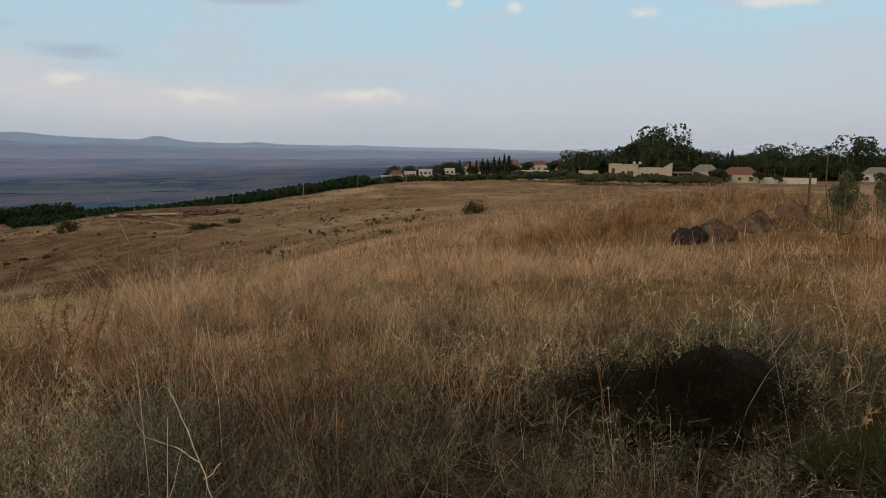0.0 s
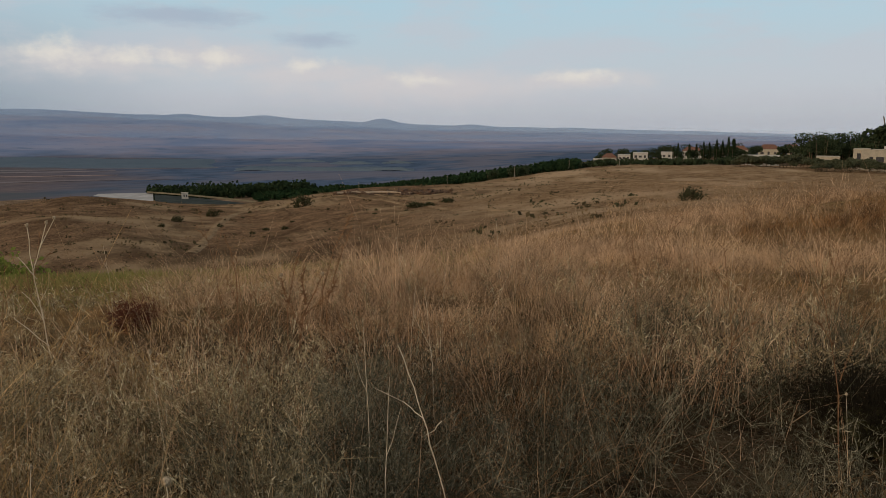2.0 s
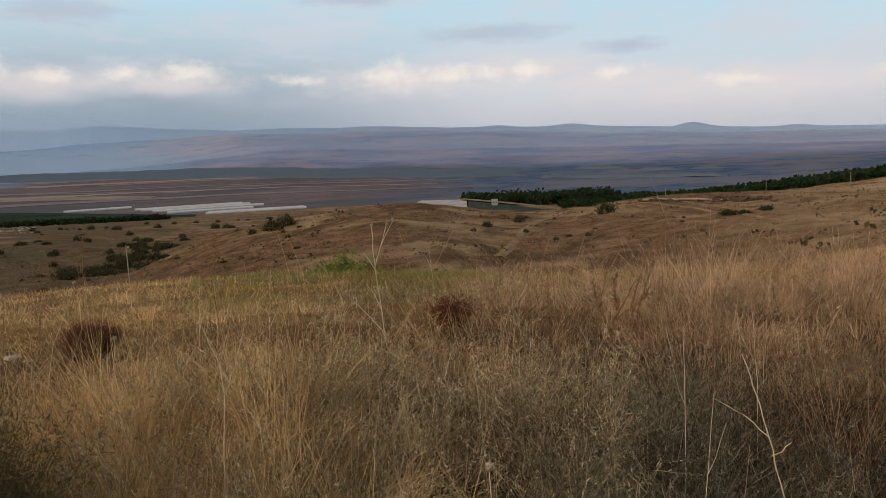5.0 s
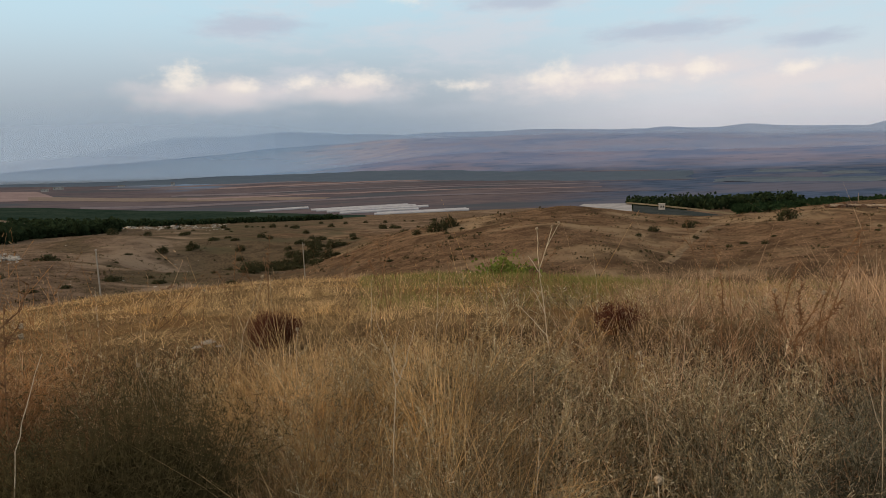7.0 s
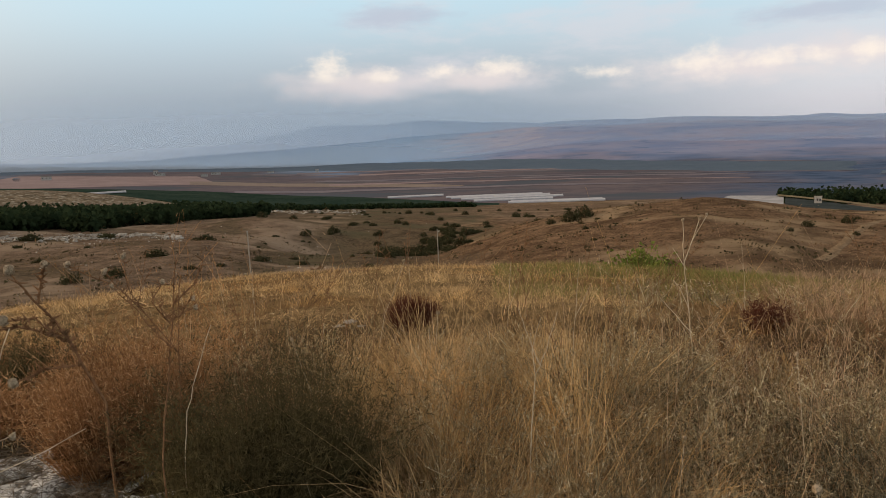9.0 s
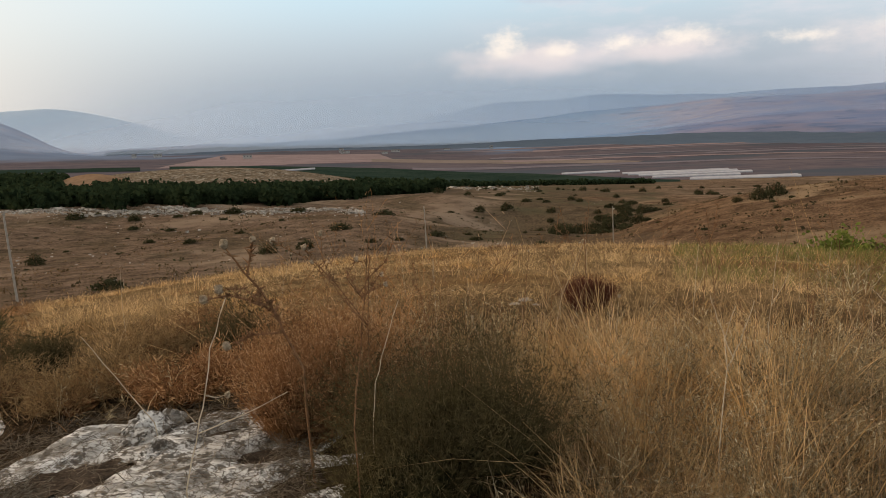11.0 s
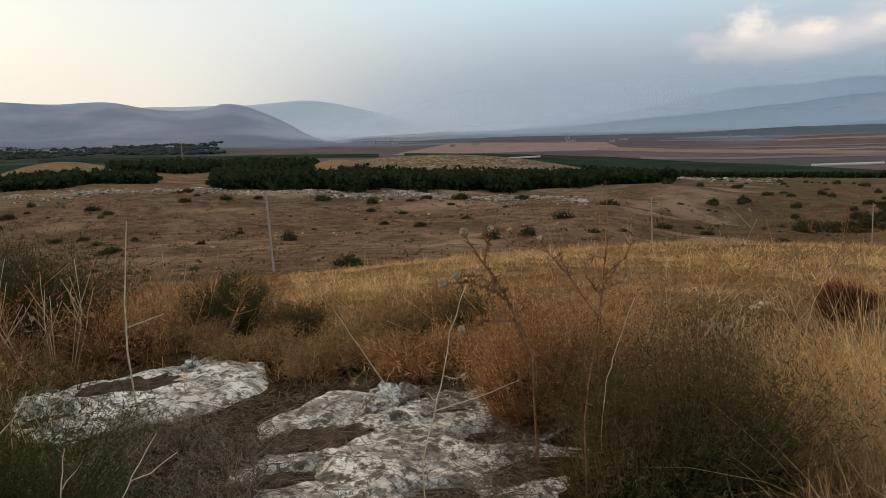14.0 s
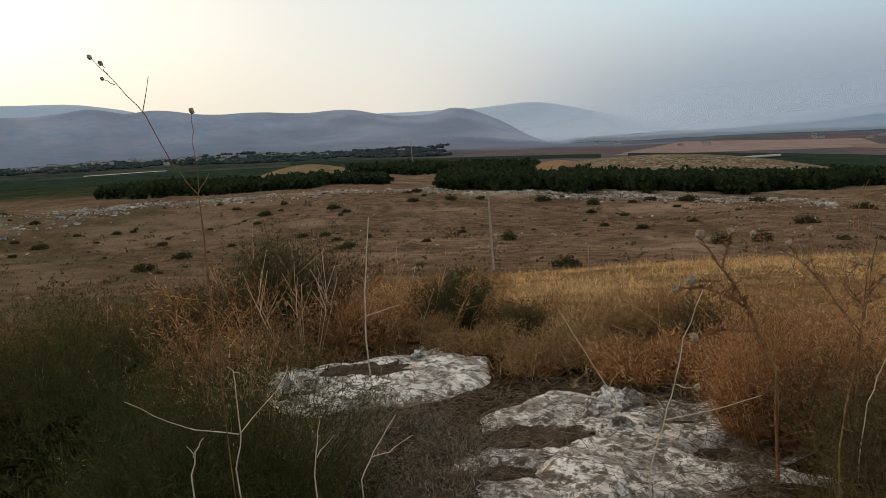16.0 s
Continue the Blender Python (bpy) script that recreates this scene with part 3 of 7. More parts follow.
# long ridges in the west: distance, half depth, bearings and the angles of the crest
RIDGES = [
    (2500, 430, [39, 41, 43, 45, 46.4, 47.4, 48.8, 51.5, 55, 58.5, 64.3, 69.4, 71.5, 73, 75, 80, 90], [-0.6, 0.1, 1.5, 2.55, 3.1, 3.1, 2.6, 2.65, 3.2, 3.0, 3.6, 4.25, 3.95, 4.4, 4.1, 4.0, 4.0]),
    (4100, 420, [24, 30, 34.3, 37.6, 41.4, 48, 60, 70, 74, 76, 79, 90], [-0.4, -0.05, 0.95, 1.9, 2.68, 2.9, 3.0, 3.9, 4.85, 5.0, 5.0, 5.0]),
]


def relief(x, y, seed=0.0):
    """Smooth rolling unevenness, about -1 to 1, with no period in sight."""
    s = seed
    return (np.sin(1.00 * x + 0.6 * y + s) * np.sin(0.53 * y - 0.31 * x + 1.7 * s) + 0.6 * np.sin(1.9 * y - 1.3 * x + 2.1 + s) * np.sin(1.37 * x + 0.71 * y)
            + 0.35 * np.sin(3.7 * x + 2.9 * y + 0.4 * s) * np.sin(3.1 * y - 2.3 * x)) / 1.6


def bend(values, at):
    """Smooth interpolation over the bearings."""
    at = np.clip(at, BEARINGS[0], BEARINGS[-1])
    out = np.zeros_like(at)
    for d, w in ((-3.0, 0.25), (0.0, 0.5), (3.0, 0.25)):
        out += w * np.interp(at + d, BEARINGS, values)
    return out


def height(x, y):
    """The ground's height at x, y."""
    x, y = np.asarray(x, float), np.asarray(y, float)
    r = np.hypot(x, y) + 1e-6
    b = np.degrees(np.arctan2(-x, y))
    z = [np.zeros_like(r), -0.06 + 0 * r]
    dist = [0.0, 5.0]
    for d, angles in RINGS:
        dist.append(d)
        z.append(EYE + d * np.tan(np.radians(bend(angles, b))))
    out = np.zeros_like(r)
    logs = np.log(np.array(dist) + 6.0)
    lr = np.log(r + 6.0)
    slopes = []
    for i in range(len(dist)):
        if i == 0 or i == len(dist) - 1:
            slopes.append(0 * r)
        else:
            a, c = (z[i] - z[i - 1]) / (logs[i] - logs[i - 1]), (z[i + 1] - z[i]) / (logs[i + 1] - logs[i])
            slopes.append(np.where(a * c > 0, 2 * a * c / np.where(a + c == 0, 1, a + c), 0.0))
    out[:] = z[-1]
    for i in range(len(dist) - 1):
        h = logs[i + 1] - logs[i]
        t = (lr - logs[i]) / h
        v = ((1 + 2 * t) * (1 - t) ** 2 * z[i] + t * (1 - t) ** 2 * h * slopes[i] + t * t * (3 - 2 * t) * z[i + 1] + t * t * (t - 1) * h * slopes[i + 1])
        out = np.where((t >= 0) & (t <= 1), v, out)
    for bearing, wide, far, deep, rise in SUMMITS:
        out = out + r * np.tan(np.radians(rise)) * np.exp(-((b - bearing) / wide) ** 2 - ((r - far) / deep) ** 2)
    for bearing, wide, far, deep, rise in FOLDS:
        out = out + rise * np.exp(-((b - bearing) / wide) ** 2 - ((r - far) / deep) ** 2)
    for far, deep, at, angles in RIDGES:
        crest = sum(w * np.interp(b + d, at, angles) for d, w in ((-0.8, 0.25), (0.0, 0.5), (0.8, 0.25)))
        rise = EYE + r * np.tan(np.radians(crest)) - out
        out = out + np.where((b > at[0]) & (b < 150), np.maximum(rise, 0), 0) * np.exp(-((r - far) / deep) ** 2)
    out = out + np.clip(r / 8, 0.1, 1) * 0.06 * relief(x * 0.9, y * 0.9) * np.clip(60 / r, 0, 1)
    hilly = np.clip((r - 60) / 80, 0, 1) * np.clip((520 - r) / 150, 0, 1)
    out = out + hilly * (0.9 * relief(x / 19, y / 19, 3.0) + 0.35 * relief(x / 6, y / 6, 5.0))
    folds = np.clip((r - 1300) / 800, 0, 1)
    out = out + folds * (np.where(b > 30, 17.0, 9.0) * relief(x / 260, y / 260, 1.0) + 3.5 * relief(x / 90, y / 90, 2.0)) * np.clip(np.abs(out + 52) / 40, 0, 1)
    return out


def spot(bearing, r):
    """The point of the ground at a bearing and a distance."""
    x, y = -r * math.sin(radians(bearing)), r * math.cos(radians(bearing))
    return Vector((x, y, float(height(np.array([x]), np.array([y]))[0])))


# ---------------------------------------------------------------- mesh helpers


def mesh_from(name, verts, quads, materials, index=None, smooth=False):
    """A mesh from arrays of corners and of four-sided (or three-sided) faces."""
    verts, quads = np.asarray(verts, np.float32), np.asarray(quads, np.int32)
    n, side = quads.shape
    me = bpy.data.meshes.new(name)
    me.vertices.add(len(verts))
    me.vertices.foreach_set("co", verts.ravel())
    me.loops.add(n * side)
    me.loops.foreach_set("vertex_index", quads.ravel())
    me.polygons.add(n)
    me.polygons.foreach_set("loop_start", np.arange(0, n * side, side, dtype=np.int32))
    if index is not None:
        me.polygons.foreach_set("material_index", np.asarray(index, np.int32))
    me.polygons.foreach_set("use_smooth", np.full(n, smooth))
    for m in materials if isinstance(materials, (list, tuple)) else [materials]:
        me.materials.append(m)
    me.update(calc_edges=True)
    return me


def part(name, bm, material, parent, label=""):
    """Links a bmesh as one mesh object under a thing or a part."""
    me = bm
    if isinstance(bm, bmesh.types.BMesh):
        me = bpy.data.meshes.new(name)
        bm.to_mesh(me)
        bm.free()
    if material is not None:
        me.materials.append(material)
    ob = new(name, me)
    ob.parent = parent
    return tagged(ob, label) if label else ob


def box(bm, x0, x1, y0, y1, z0, z1, bevel=0.0):
    made = bmesh.ops.create_cube(bm, size=1.0, matrix=Matrix.Translation(((x0 + x1) / 2, (y0 + y1) / 2, (z0 + z1) / 2)) @ Matrix.Diagonal((x1 - x0, y1 - y0, z1 - z0, 1)))
    if bevel:
        edges = list({e for v in made["verts"] for e in v.link_edges})
        bmesh.ops.bevel(bm, geom=edges, offset=bevel, segments=1, affect="EDGES")
    return bm


def boxed(*size, bevel=0.0):
    return box(bmesh.new(), *size, bevel=bevel)


def tube(path, radii, sides=6):
    """A tapered tube along a path of points."""
    path = [Vector(p) for p in path]
    verts, quads = [], []
    for i, p in enumerate(path):
        way = (path[min(i + 1, len(path) - 1)] - path[max(i - 1, 0)]).normalized()
        u = way.orthogonal().normalized()
        v = way.cross(u)
        for s in range(sides):
            a = 2 * math.pi * s / sides
            verts.append(p + radii[i] * (math.cos(a) * u + math.sin(a) * v))
    for i in range(len(path) - 1):
        for s in range(sides):
            t = (s + 1) % sides
            quads.append((i * sides + s, i * sides + t, (i + 1) * sides + t, (i + 1) * sides + s))
    return np.array(verts), np.array(quads)


def joined(pieces):
    """One pair of arrays out of several."""
    vs, qs, n = [], [], 0
    for v, q in pieces:
        vs.append(v)
        qs.append(q + n)
        n += len(v)
    return np.concatenate(vs), np.concatenate(qs)


def ribbons(root, way, length, width, rng, bow=0.35, segs=2, tip=0.15):
    """Thin bowed blades: root points, unit directions, lengths and widths."""
    n = len(root)
    side = np.cross(way, rng.normal(size=(n, 3)))
    side /= np.linalg.norm(side, axis=1, keepdims=True) + 1e-9
    sag = np.cross(way, side) * (rng.normal(size=(n, 1)) * bow) + np.array([0, 0, -0.4 * bow])
    rows = []
    for i in range(segs + 1):
        t = i / segs
        c = root + way * (length * t)[:, None] + sag * (length * t * t)[:, None]
        w = (width * (1 - (1 - tip) * t) * 0.5)[:, None]
        rows += [c - side * w, c + side * w]
    verts = np.stack(rows, 1).reshape(-1, 3)
    k0 = (np.arange(n) * 2 * (segs + 1))[:, None]
    quads = np.concatenate([k0 + np.array([2 * i, 2 * i + 1, 2 * i + 3, 2 * i + 2]) for i in range(segs)], 1).reshape(-1, 4)
    return verts, quads


def flecks(centre, size, rng, long=2.2):
    """Small leaves or seed husks lying every way."""
    n = len(centre)
    u = rng.normal(size=(n, 3))
    u /= np.linalg.norm(u, axis=1, keepdims=True)
    v = np.cross(u, rng.normal(size=(n, 3)))
    v /= np.linalg.norm(v, axis=1, keepdims=True) + 1e-9
    s = size[:, None]
    verts = np.stack([centre - u * s * long / 2, centre - v * s / 2, centre + u * s * long / 2, centre + v * s / 2], 1).reshape(-1, 3)
    return verts, np.arange(4 * n).reshape(-1, 4)


def directions(n, rng, lean):
    """Unit vectors about the vertical, leaning by some."""
    d = np.stack([rng.normal(size=n) * lean, rng.normal(size=n) * lean, np.ones(n)], 1)
    return d / np.linalg.norm(d, axis=1, keepdims=True)


# ---------------------------------------------------------------- the ground


def build_ground():
    b = np.concatenate([np.arange(-180, -102, 3.0), np.arange(-102, 88, 0.6), np.arange(88, 180, 3.0)])
    r = np.concatenate([np.concatenate([[0.0004], np.arange(0.4, 16, 0.35)]), np.geomspace(16, 520, 130), np.geomspace(530, 1300, 40)[0:], np.geomspace(1330, 4700, 90)])
    bb, rr = np.meshgrid(np.radians(b), r, indexing="ij")
    x, y = -rr * np.sin(bb), rr * np.cos(bb)
    z = height(x, y)
    verts = np.stack([x, y, z], -1).reshape(-1, 3)
    nb, nr = len(b), len(r)
    i, j = np.meshgrid(np.arange(nb), np.arange(nr - 1), indexing="ij")
    i2 = (i + 1) % nb
    quads = np.stack([i * nr + j, i * nr + j + 1, i2 * nr + j + 1, i2 * nr + j], -1).reshape(-1, 4)
    mid = verts[quads].mean(1)
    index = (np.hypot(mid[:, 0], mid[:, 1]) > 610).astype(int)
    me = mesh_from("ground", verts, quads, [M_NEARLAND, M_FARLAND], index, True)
    return tagged(new("ground", me), "dry hilly land falling to a hazy valley and mountains", "ground", kind="structure")


build_ground()


def field_patch(name, corners, material, label, category, lift=0.4, kind="structure", steps=48, level=None, dome=0.0):
    """A piece of land cover that lies on the ground between four corners, each a bearing and a distance."""
    (a, b, c, d) = [np.array(q, float) for q in corners]
    u, v = np.meshgrid(np.linspace(0, 1, steps), np.linspace(0, 1, steps), indexing="ij")
    p = ((1 - u) * (1 - v))[..., None] * a + (u * (1 - v))[..., None] * b + (u * v)[..., None] * c + ((1 - u) * v)[..., None] * d
    az, r = np.radians(p[..., 0]), p[..., 1]
    x, y = -r * np.sin(az), r * np.cos(az)
    if level is None:
        w = 1 + 0.02 * relief(x / 90, y / 90, 4.0) * np.abs(v - 0.5) * 2
        x, y = x * w, y * w
    z = height(x, y) + 0.5 * lift + dome * np.sin(np.pi * u) * np.sin(np.pi * v) if level is None else np.full_like(x, level)
    verts = np.stack([x, y, z], -1).reshape(-1, 3)
    i, j = np.meshgrid(np.arange(steps - 1), np.arange(steps - 1), indexing="ij")
    quads = np.stack([i * steps + j, (i + 1) * steps + j, (i + 1) * steps + j + 1, i * steps + j + 1], -1).reshape(-1, 4)
    e1, e2 = verts[quads[0][1]] - verts[quads[0][0]], verts[quads[0][3]] - verts[quads[0][0]]
    if np.cross(e1, e2)[2] < 0:
        quads = quads[:, ::-1]
    return tagged(new(name, mesh_from(name, verts, quads, material, smooth=True)), label, category, kind=kind)


def haze_bank(label, r, z0, z1, material):
    """A curved veil of dusty air standing across the valley."""
    b = np.radians(np.arange(-104, 93, 2.0))
    verts = np.concatenate([np.stack([-r * np.sin(b), r * np.cos(b), np.full_like(b, z)], 1) for z in (z0, z1)])
    i = np.arange(len(b) - 1)
    quads = np.stack([i, i + 1, i + 1 + len(b), i + len(b)], 1)
    return tagged(new("haze_bank", mesh_from("haze_bank", verts, quads, material)), label, "haze", kind="structure")


haze_bank("pale dusty haze before the foot of the hills", 1950, -80, 210, haze("valley_haze", -60, 100, 0.26, 0.40))
haze_bank("pale dusty haze between the near and the far ridges", 3150, -90, 420, haze("far_haze", -60, 200, 0.34, 0.76))

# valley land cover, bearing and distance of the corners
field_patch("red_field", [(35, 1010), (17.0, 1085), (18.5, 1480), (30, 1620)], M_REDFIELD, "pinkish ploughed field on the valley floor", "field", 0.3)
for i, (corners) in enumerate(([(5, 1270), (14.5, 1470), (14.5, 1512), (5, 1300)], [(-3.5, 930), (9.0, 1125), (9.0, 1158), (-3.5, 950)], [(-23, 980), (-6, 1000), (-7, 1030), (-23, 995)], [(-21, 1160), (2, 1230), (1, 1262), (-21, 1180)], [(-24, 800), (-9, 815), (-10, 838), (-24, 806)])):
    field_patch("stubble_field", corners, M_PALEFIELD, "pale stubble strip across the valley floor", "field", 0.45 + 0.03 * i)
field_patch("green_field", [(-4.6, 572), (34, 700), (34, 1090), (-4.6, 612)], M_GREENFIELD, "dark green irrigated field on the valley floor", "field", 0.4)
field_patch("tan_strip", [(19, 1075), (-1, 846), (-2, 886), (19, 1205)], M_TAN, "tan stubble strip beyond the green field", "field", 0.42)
field_patch("pale_knoll", [(54, 470), (64, 460), (62, 640), (55, 660)], M_KNOLL, "pale grassy knoll beyond the pines", "knoll", 0.0, dome=8.0)
field_patch("bare_earth", [(42.0, 500), (35.5, 470), (36.5, 560), (42.0, 600)], M_BAREEARTH, "bare orange earth slope behind the pines", "slope", 0.0, dome=7.5)
field_patch("stony_knoll", [(41.5, 530), (16, 440), (18, 640), (41.0, 720)], M_STONYKNOLL, "tan stony knoll beyond the pine wood", "knoll", 0.0, dome=12.0)
rng = np.random.default_rng(8)
for i in range(5):   # long narrow plots on the valley floor
    a0, r0 = rng.uniform(-31, -22), 790 * 1.13 ** i
    a1, r1 = rng.uniform(4, 16), r0 * rng.uniform(1.06, 1.16)
    deep = r0 * rng.uniform(0.03, 0.07)
    field_patch("field", [(a0, r0), (a1, r1), (a1, r1 + deep), (a0, r0 + 0.04 * deep)], (M_PALEFIELD, M_REDFIELD)[i % 2],
                ("pale stubble plot on the valley floor", "reddish ploughed plot on the valley floor")[i % 2], "field", 0.5 + 0.02 * i)
field_patch("green_field", [(60, 560), (84, 620), (84, 900), (56, 900)], M_GREENFIELD, "dark green fields below the western hills", "field", 0.4)
field_patch("green_field", [(36, 900), (60, 960), (60, 1150), (36, 1080)], M_GREENFIELD, "grey-green fields below the western hills", "field", 0.5)
field_patch("valley_strip", [(69, 960), (74.5, 930), (74.5, 960), (69, 990)], M_SHEET, "long pale plastic-covered strip of field", "field", 1.5)
# storage basins on the far side of the brown hill
LEVEL = -41.5
field_patch("dry_basin", [(-21.4, 502), (-25.4, 445), (-25.4, 512), (-21.8, 516)], M_LINER, "pale lined basin beyond the brown hill", "basin", level=LEVEL)
field_patch("water_basin", [(-25.5, 440), (-33.2, 402), (-32.4, 418), (-25.5, 500)], M_WATER, "still water basin beyond the brown hill", "basin", level=LEVEL)
field_patch("basin_bank", [(-25.0, 502), (-32.6, 419), (-32.8, 426), (-25.0, 514)], M_KNOLL, "pale gravel bank along the basin", "bank", level=LEVEL + 0.8)
field_patch("basin_bank", [(-24.0, 436), (-33.4, 396), (-33.3, 401), (-24.0, 442)], M_KNOLL, "pale gravel bank along the basin", "bank", level=LEVEL + 0.5)


def track(label, points, wide):
    """A dirt track over the ground through points given by bearing and distance."""
    b, r = np.array([p[0] for p in points], float), np.array([p[1] for p in points], float)
    t = np.linspace(0, len(points) - 1, 90)
    bb, rr = np.radians(np.interp(t, range(len(points)), b)), np.interp(t, range(len(points)), r)
    x, y = -rr * np.sin(bb), rr * np.cos(bb)
    dx, dy = np.gradient(x), np.gradient(y)
    n = np.hypot(dx, dy) + 1e-9
    rows = []
    for o in (-1, -0.33, 0.33, 1):
        w = o * wide / 2 * (1 + 0.16 * np.sin(t * 4.1 + 2 * o) + 0.06 * np.sin(t * 11 + o))
        px, py = x - dy / n * w, y + dx / n * w
        rows.append(np.stack([px, py, height(px, py) + (0.12 if abs(o) < 0.5 else -0.10)], -1))
    verts = np.stack(rows, 1).reshape(-1, 3)
    i, j = np.meshgrid(np.arange(89), np.arange(3), indexing="ij")
    quads = np.stack([i * 4 + j, i * 4 + j + 1, (i + 1) * 4 + j + 1, (i + 1) * 4 + j], -1).reshape(-1, 4)
    return tagged(new("track", mesh_from("track", verts, quads, M_TRACK, smooth=True)), label, "track", kind="structure")


track("pale dirt track climbing the brown hill", [(-27.9, 93), (-28.6, 102), (-29.3, 115), (-30.8, 146), (-32.5, 164), (-35.5, 170)], 2.1)
track("faint dirt track across the grazed field", [(-38.5, 158), (-41, 150), (-44.6, 132), (-48.5, 112), (-56, 92)], 1.3)
track("faint dirt track across the grazed field", [(-41.5, 160), (-44.5, 142), (-47, 128)], 1.2)

# ---------------------------------------------------------------- foliage


def crown(n, size, spread, rng, leaf, lumps=7, flat=0.8):
    """An uneven crown of leaves: several lumps inside an ellipsoid, with gaps."""
    centres = rng.normal(size=(lumps, 3))
    centres /= np.linalg.norm(centres, axis=1, keepdims=True)
    centres *= rng.uniform(0.25, 0.75, (lumps, 1))
    which = rng.integers(0, lumps, n)
    d = rng.normal(size=(n, 3))
    d /= np.linalg.norm(d, axis=1, keepdims=True)
    p = centres[which] + d * (rng.uniform(0.5, 1, (n, 1)) ** 0.5) * rng.uniform(0.28, 0.5, lumps)[which][:, None]
    p = p * np.array([spread, spread, size * flat])
    return flecks(p, rng.uniform(0.6, 1.3, n) * leaf, rng, 1.2)


def make_tree(name, seed, tall, wide, material, label, leaves=500, leaf=0.35, stem=0.4, category="tree", group=""):
    """A tree: a forked, tapered trunk and a ragged crown."""
    rng = np.random.default_rng(seed)
    root = new(name)
    pieces = []
    fork = tall * stem
    pieces.append(tube([(0, 0, -0.3), (0.04 * tall * rng.normal(), 0.02 * tall, fork * 0.6), (0.02 * tall, 0, fork), (0, 0, tall * 0.8)],
                       [0.035 * tall, 0.028 * tall, 0.02 * tall, 0.006 * tall]))
    for i in range(5):
        a = rng.uniform(0, 6.28)
        pieces.append(tube([(0, 0, fork * rng.uniform(0.7, 1.0)), (0.25 * wide * math.cos(a), 0.25 * wide * math.sin(a), fork * 1.2), (0.38 * wide * math.cos(a), 0.38 * wide * math.sin(a), tall * 0.7)],
                           [0.015 * tall, 0.01 * tall, 0.004 * tall], 5))
    v, q = joined(pieces)
    part("trunk", mesh_from("trunk", v, q, M_BARK), None, root)
    v, q = crown(leaves, tall * (1 - stem * 0.7) / 2, wide / 2, rng, leaf, 9)
    v = v + np.array([0, 0, tall * (1 + stem * 0.7) / 2])
    part("crown", mesh_from("crown", v, q, material), None, root)
    return tagged(root, label, category, group)


def make_shrub(name, seed, tall, wide, material, label, leaves=260, leaf=0.1, category="shrub", group="", twigs=12):
    """A low shrub: woody stems from the ground and a ragged dome of leaves."""
    rng = np.random.default_rng(seed)
    root = new(name)
    pieces = []
    for i in range(twigs):
        a, o = rng.uniform(0, 6.28), rng.uniform(0.2, 0.8)
        pieces.append(tube([(0, 0, -0.05 * tall), (0.2 * wide * o * math.cos(a), 0.2 * wide * o * math.sin(a), tall * 0.4), (0.42 * wide * o * math.cos(a), 0.42 * wide * o * math.sin(a), tall * rng.uniform(0.6, 0.9))],
                           [0.018 * tall, 0.012 * tall, 0.004 * tall], 4))
    v, q = joined(pieces)
    tagged(part("branchwork", mesh_from("branchwork", v, q, M_TWIG), None, root), kind="stuff")
    d = rng.normal(size=(leaves, 3))
    d[:, 2] = np.abs(d[:, 2])
    d /= np.linalg.norm(d, axis=1, keepdims=True)
    turn = np.arctan2(d[:, 1], d[:, 0])
    lump = 0.82 + 0.16 * np.sin(3 * turn + seed) + 0.12 * np.sin(7 * turn + 2 * seed + 4 * d[:, 2]) + 0.06 * rng.normal(size=leaves)
    p = d * (rng.uniform(0.25, 1.0, (leaves, 1)) ** 0.4) * lump[:, None] * np.array([wide * 0.52, wide * 0.52, tall])
    v, q = flecks(p, rng.uniform(0.6, 1.3, leaves) * leaf, rng, 1.3)
    v[:, 2] = np.maximum(v[:, 2], -0.05)
    tagged(part("foliage", mesh_from("foliage", v, q, material), None, root), kind="stuff")
    return tagged(root, label, category, group)


def put(ob, bearing, r, turn=0.0, sink=0.0):
    p = spot(bearing, r)
    ob.matrix_basis = Matrix.Translation((p.x, p.y, p.z - sink)) @ pose(0, 0, 0, 0, 0, turn)
    return ob


def copy_at(ob, bearing, r, turn=0.0, size=1.0, sink=0.0):
    p = spot(bearing, r)
    new_one = copy_thing(ob, pose(p.x, p.y, p.z - sink, 0, 0, turn))
    new_one.scale = (size, size, size)
    return new_one


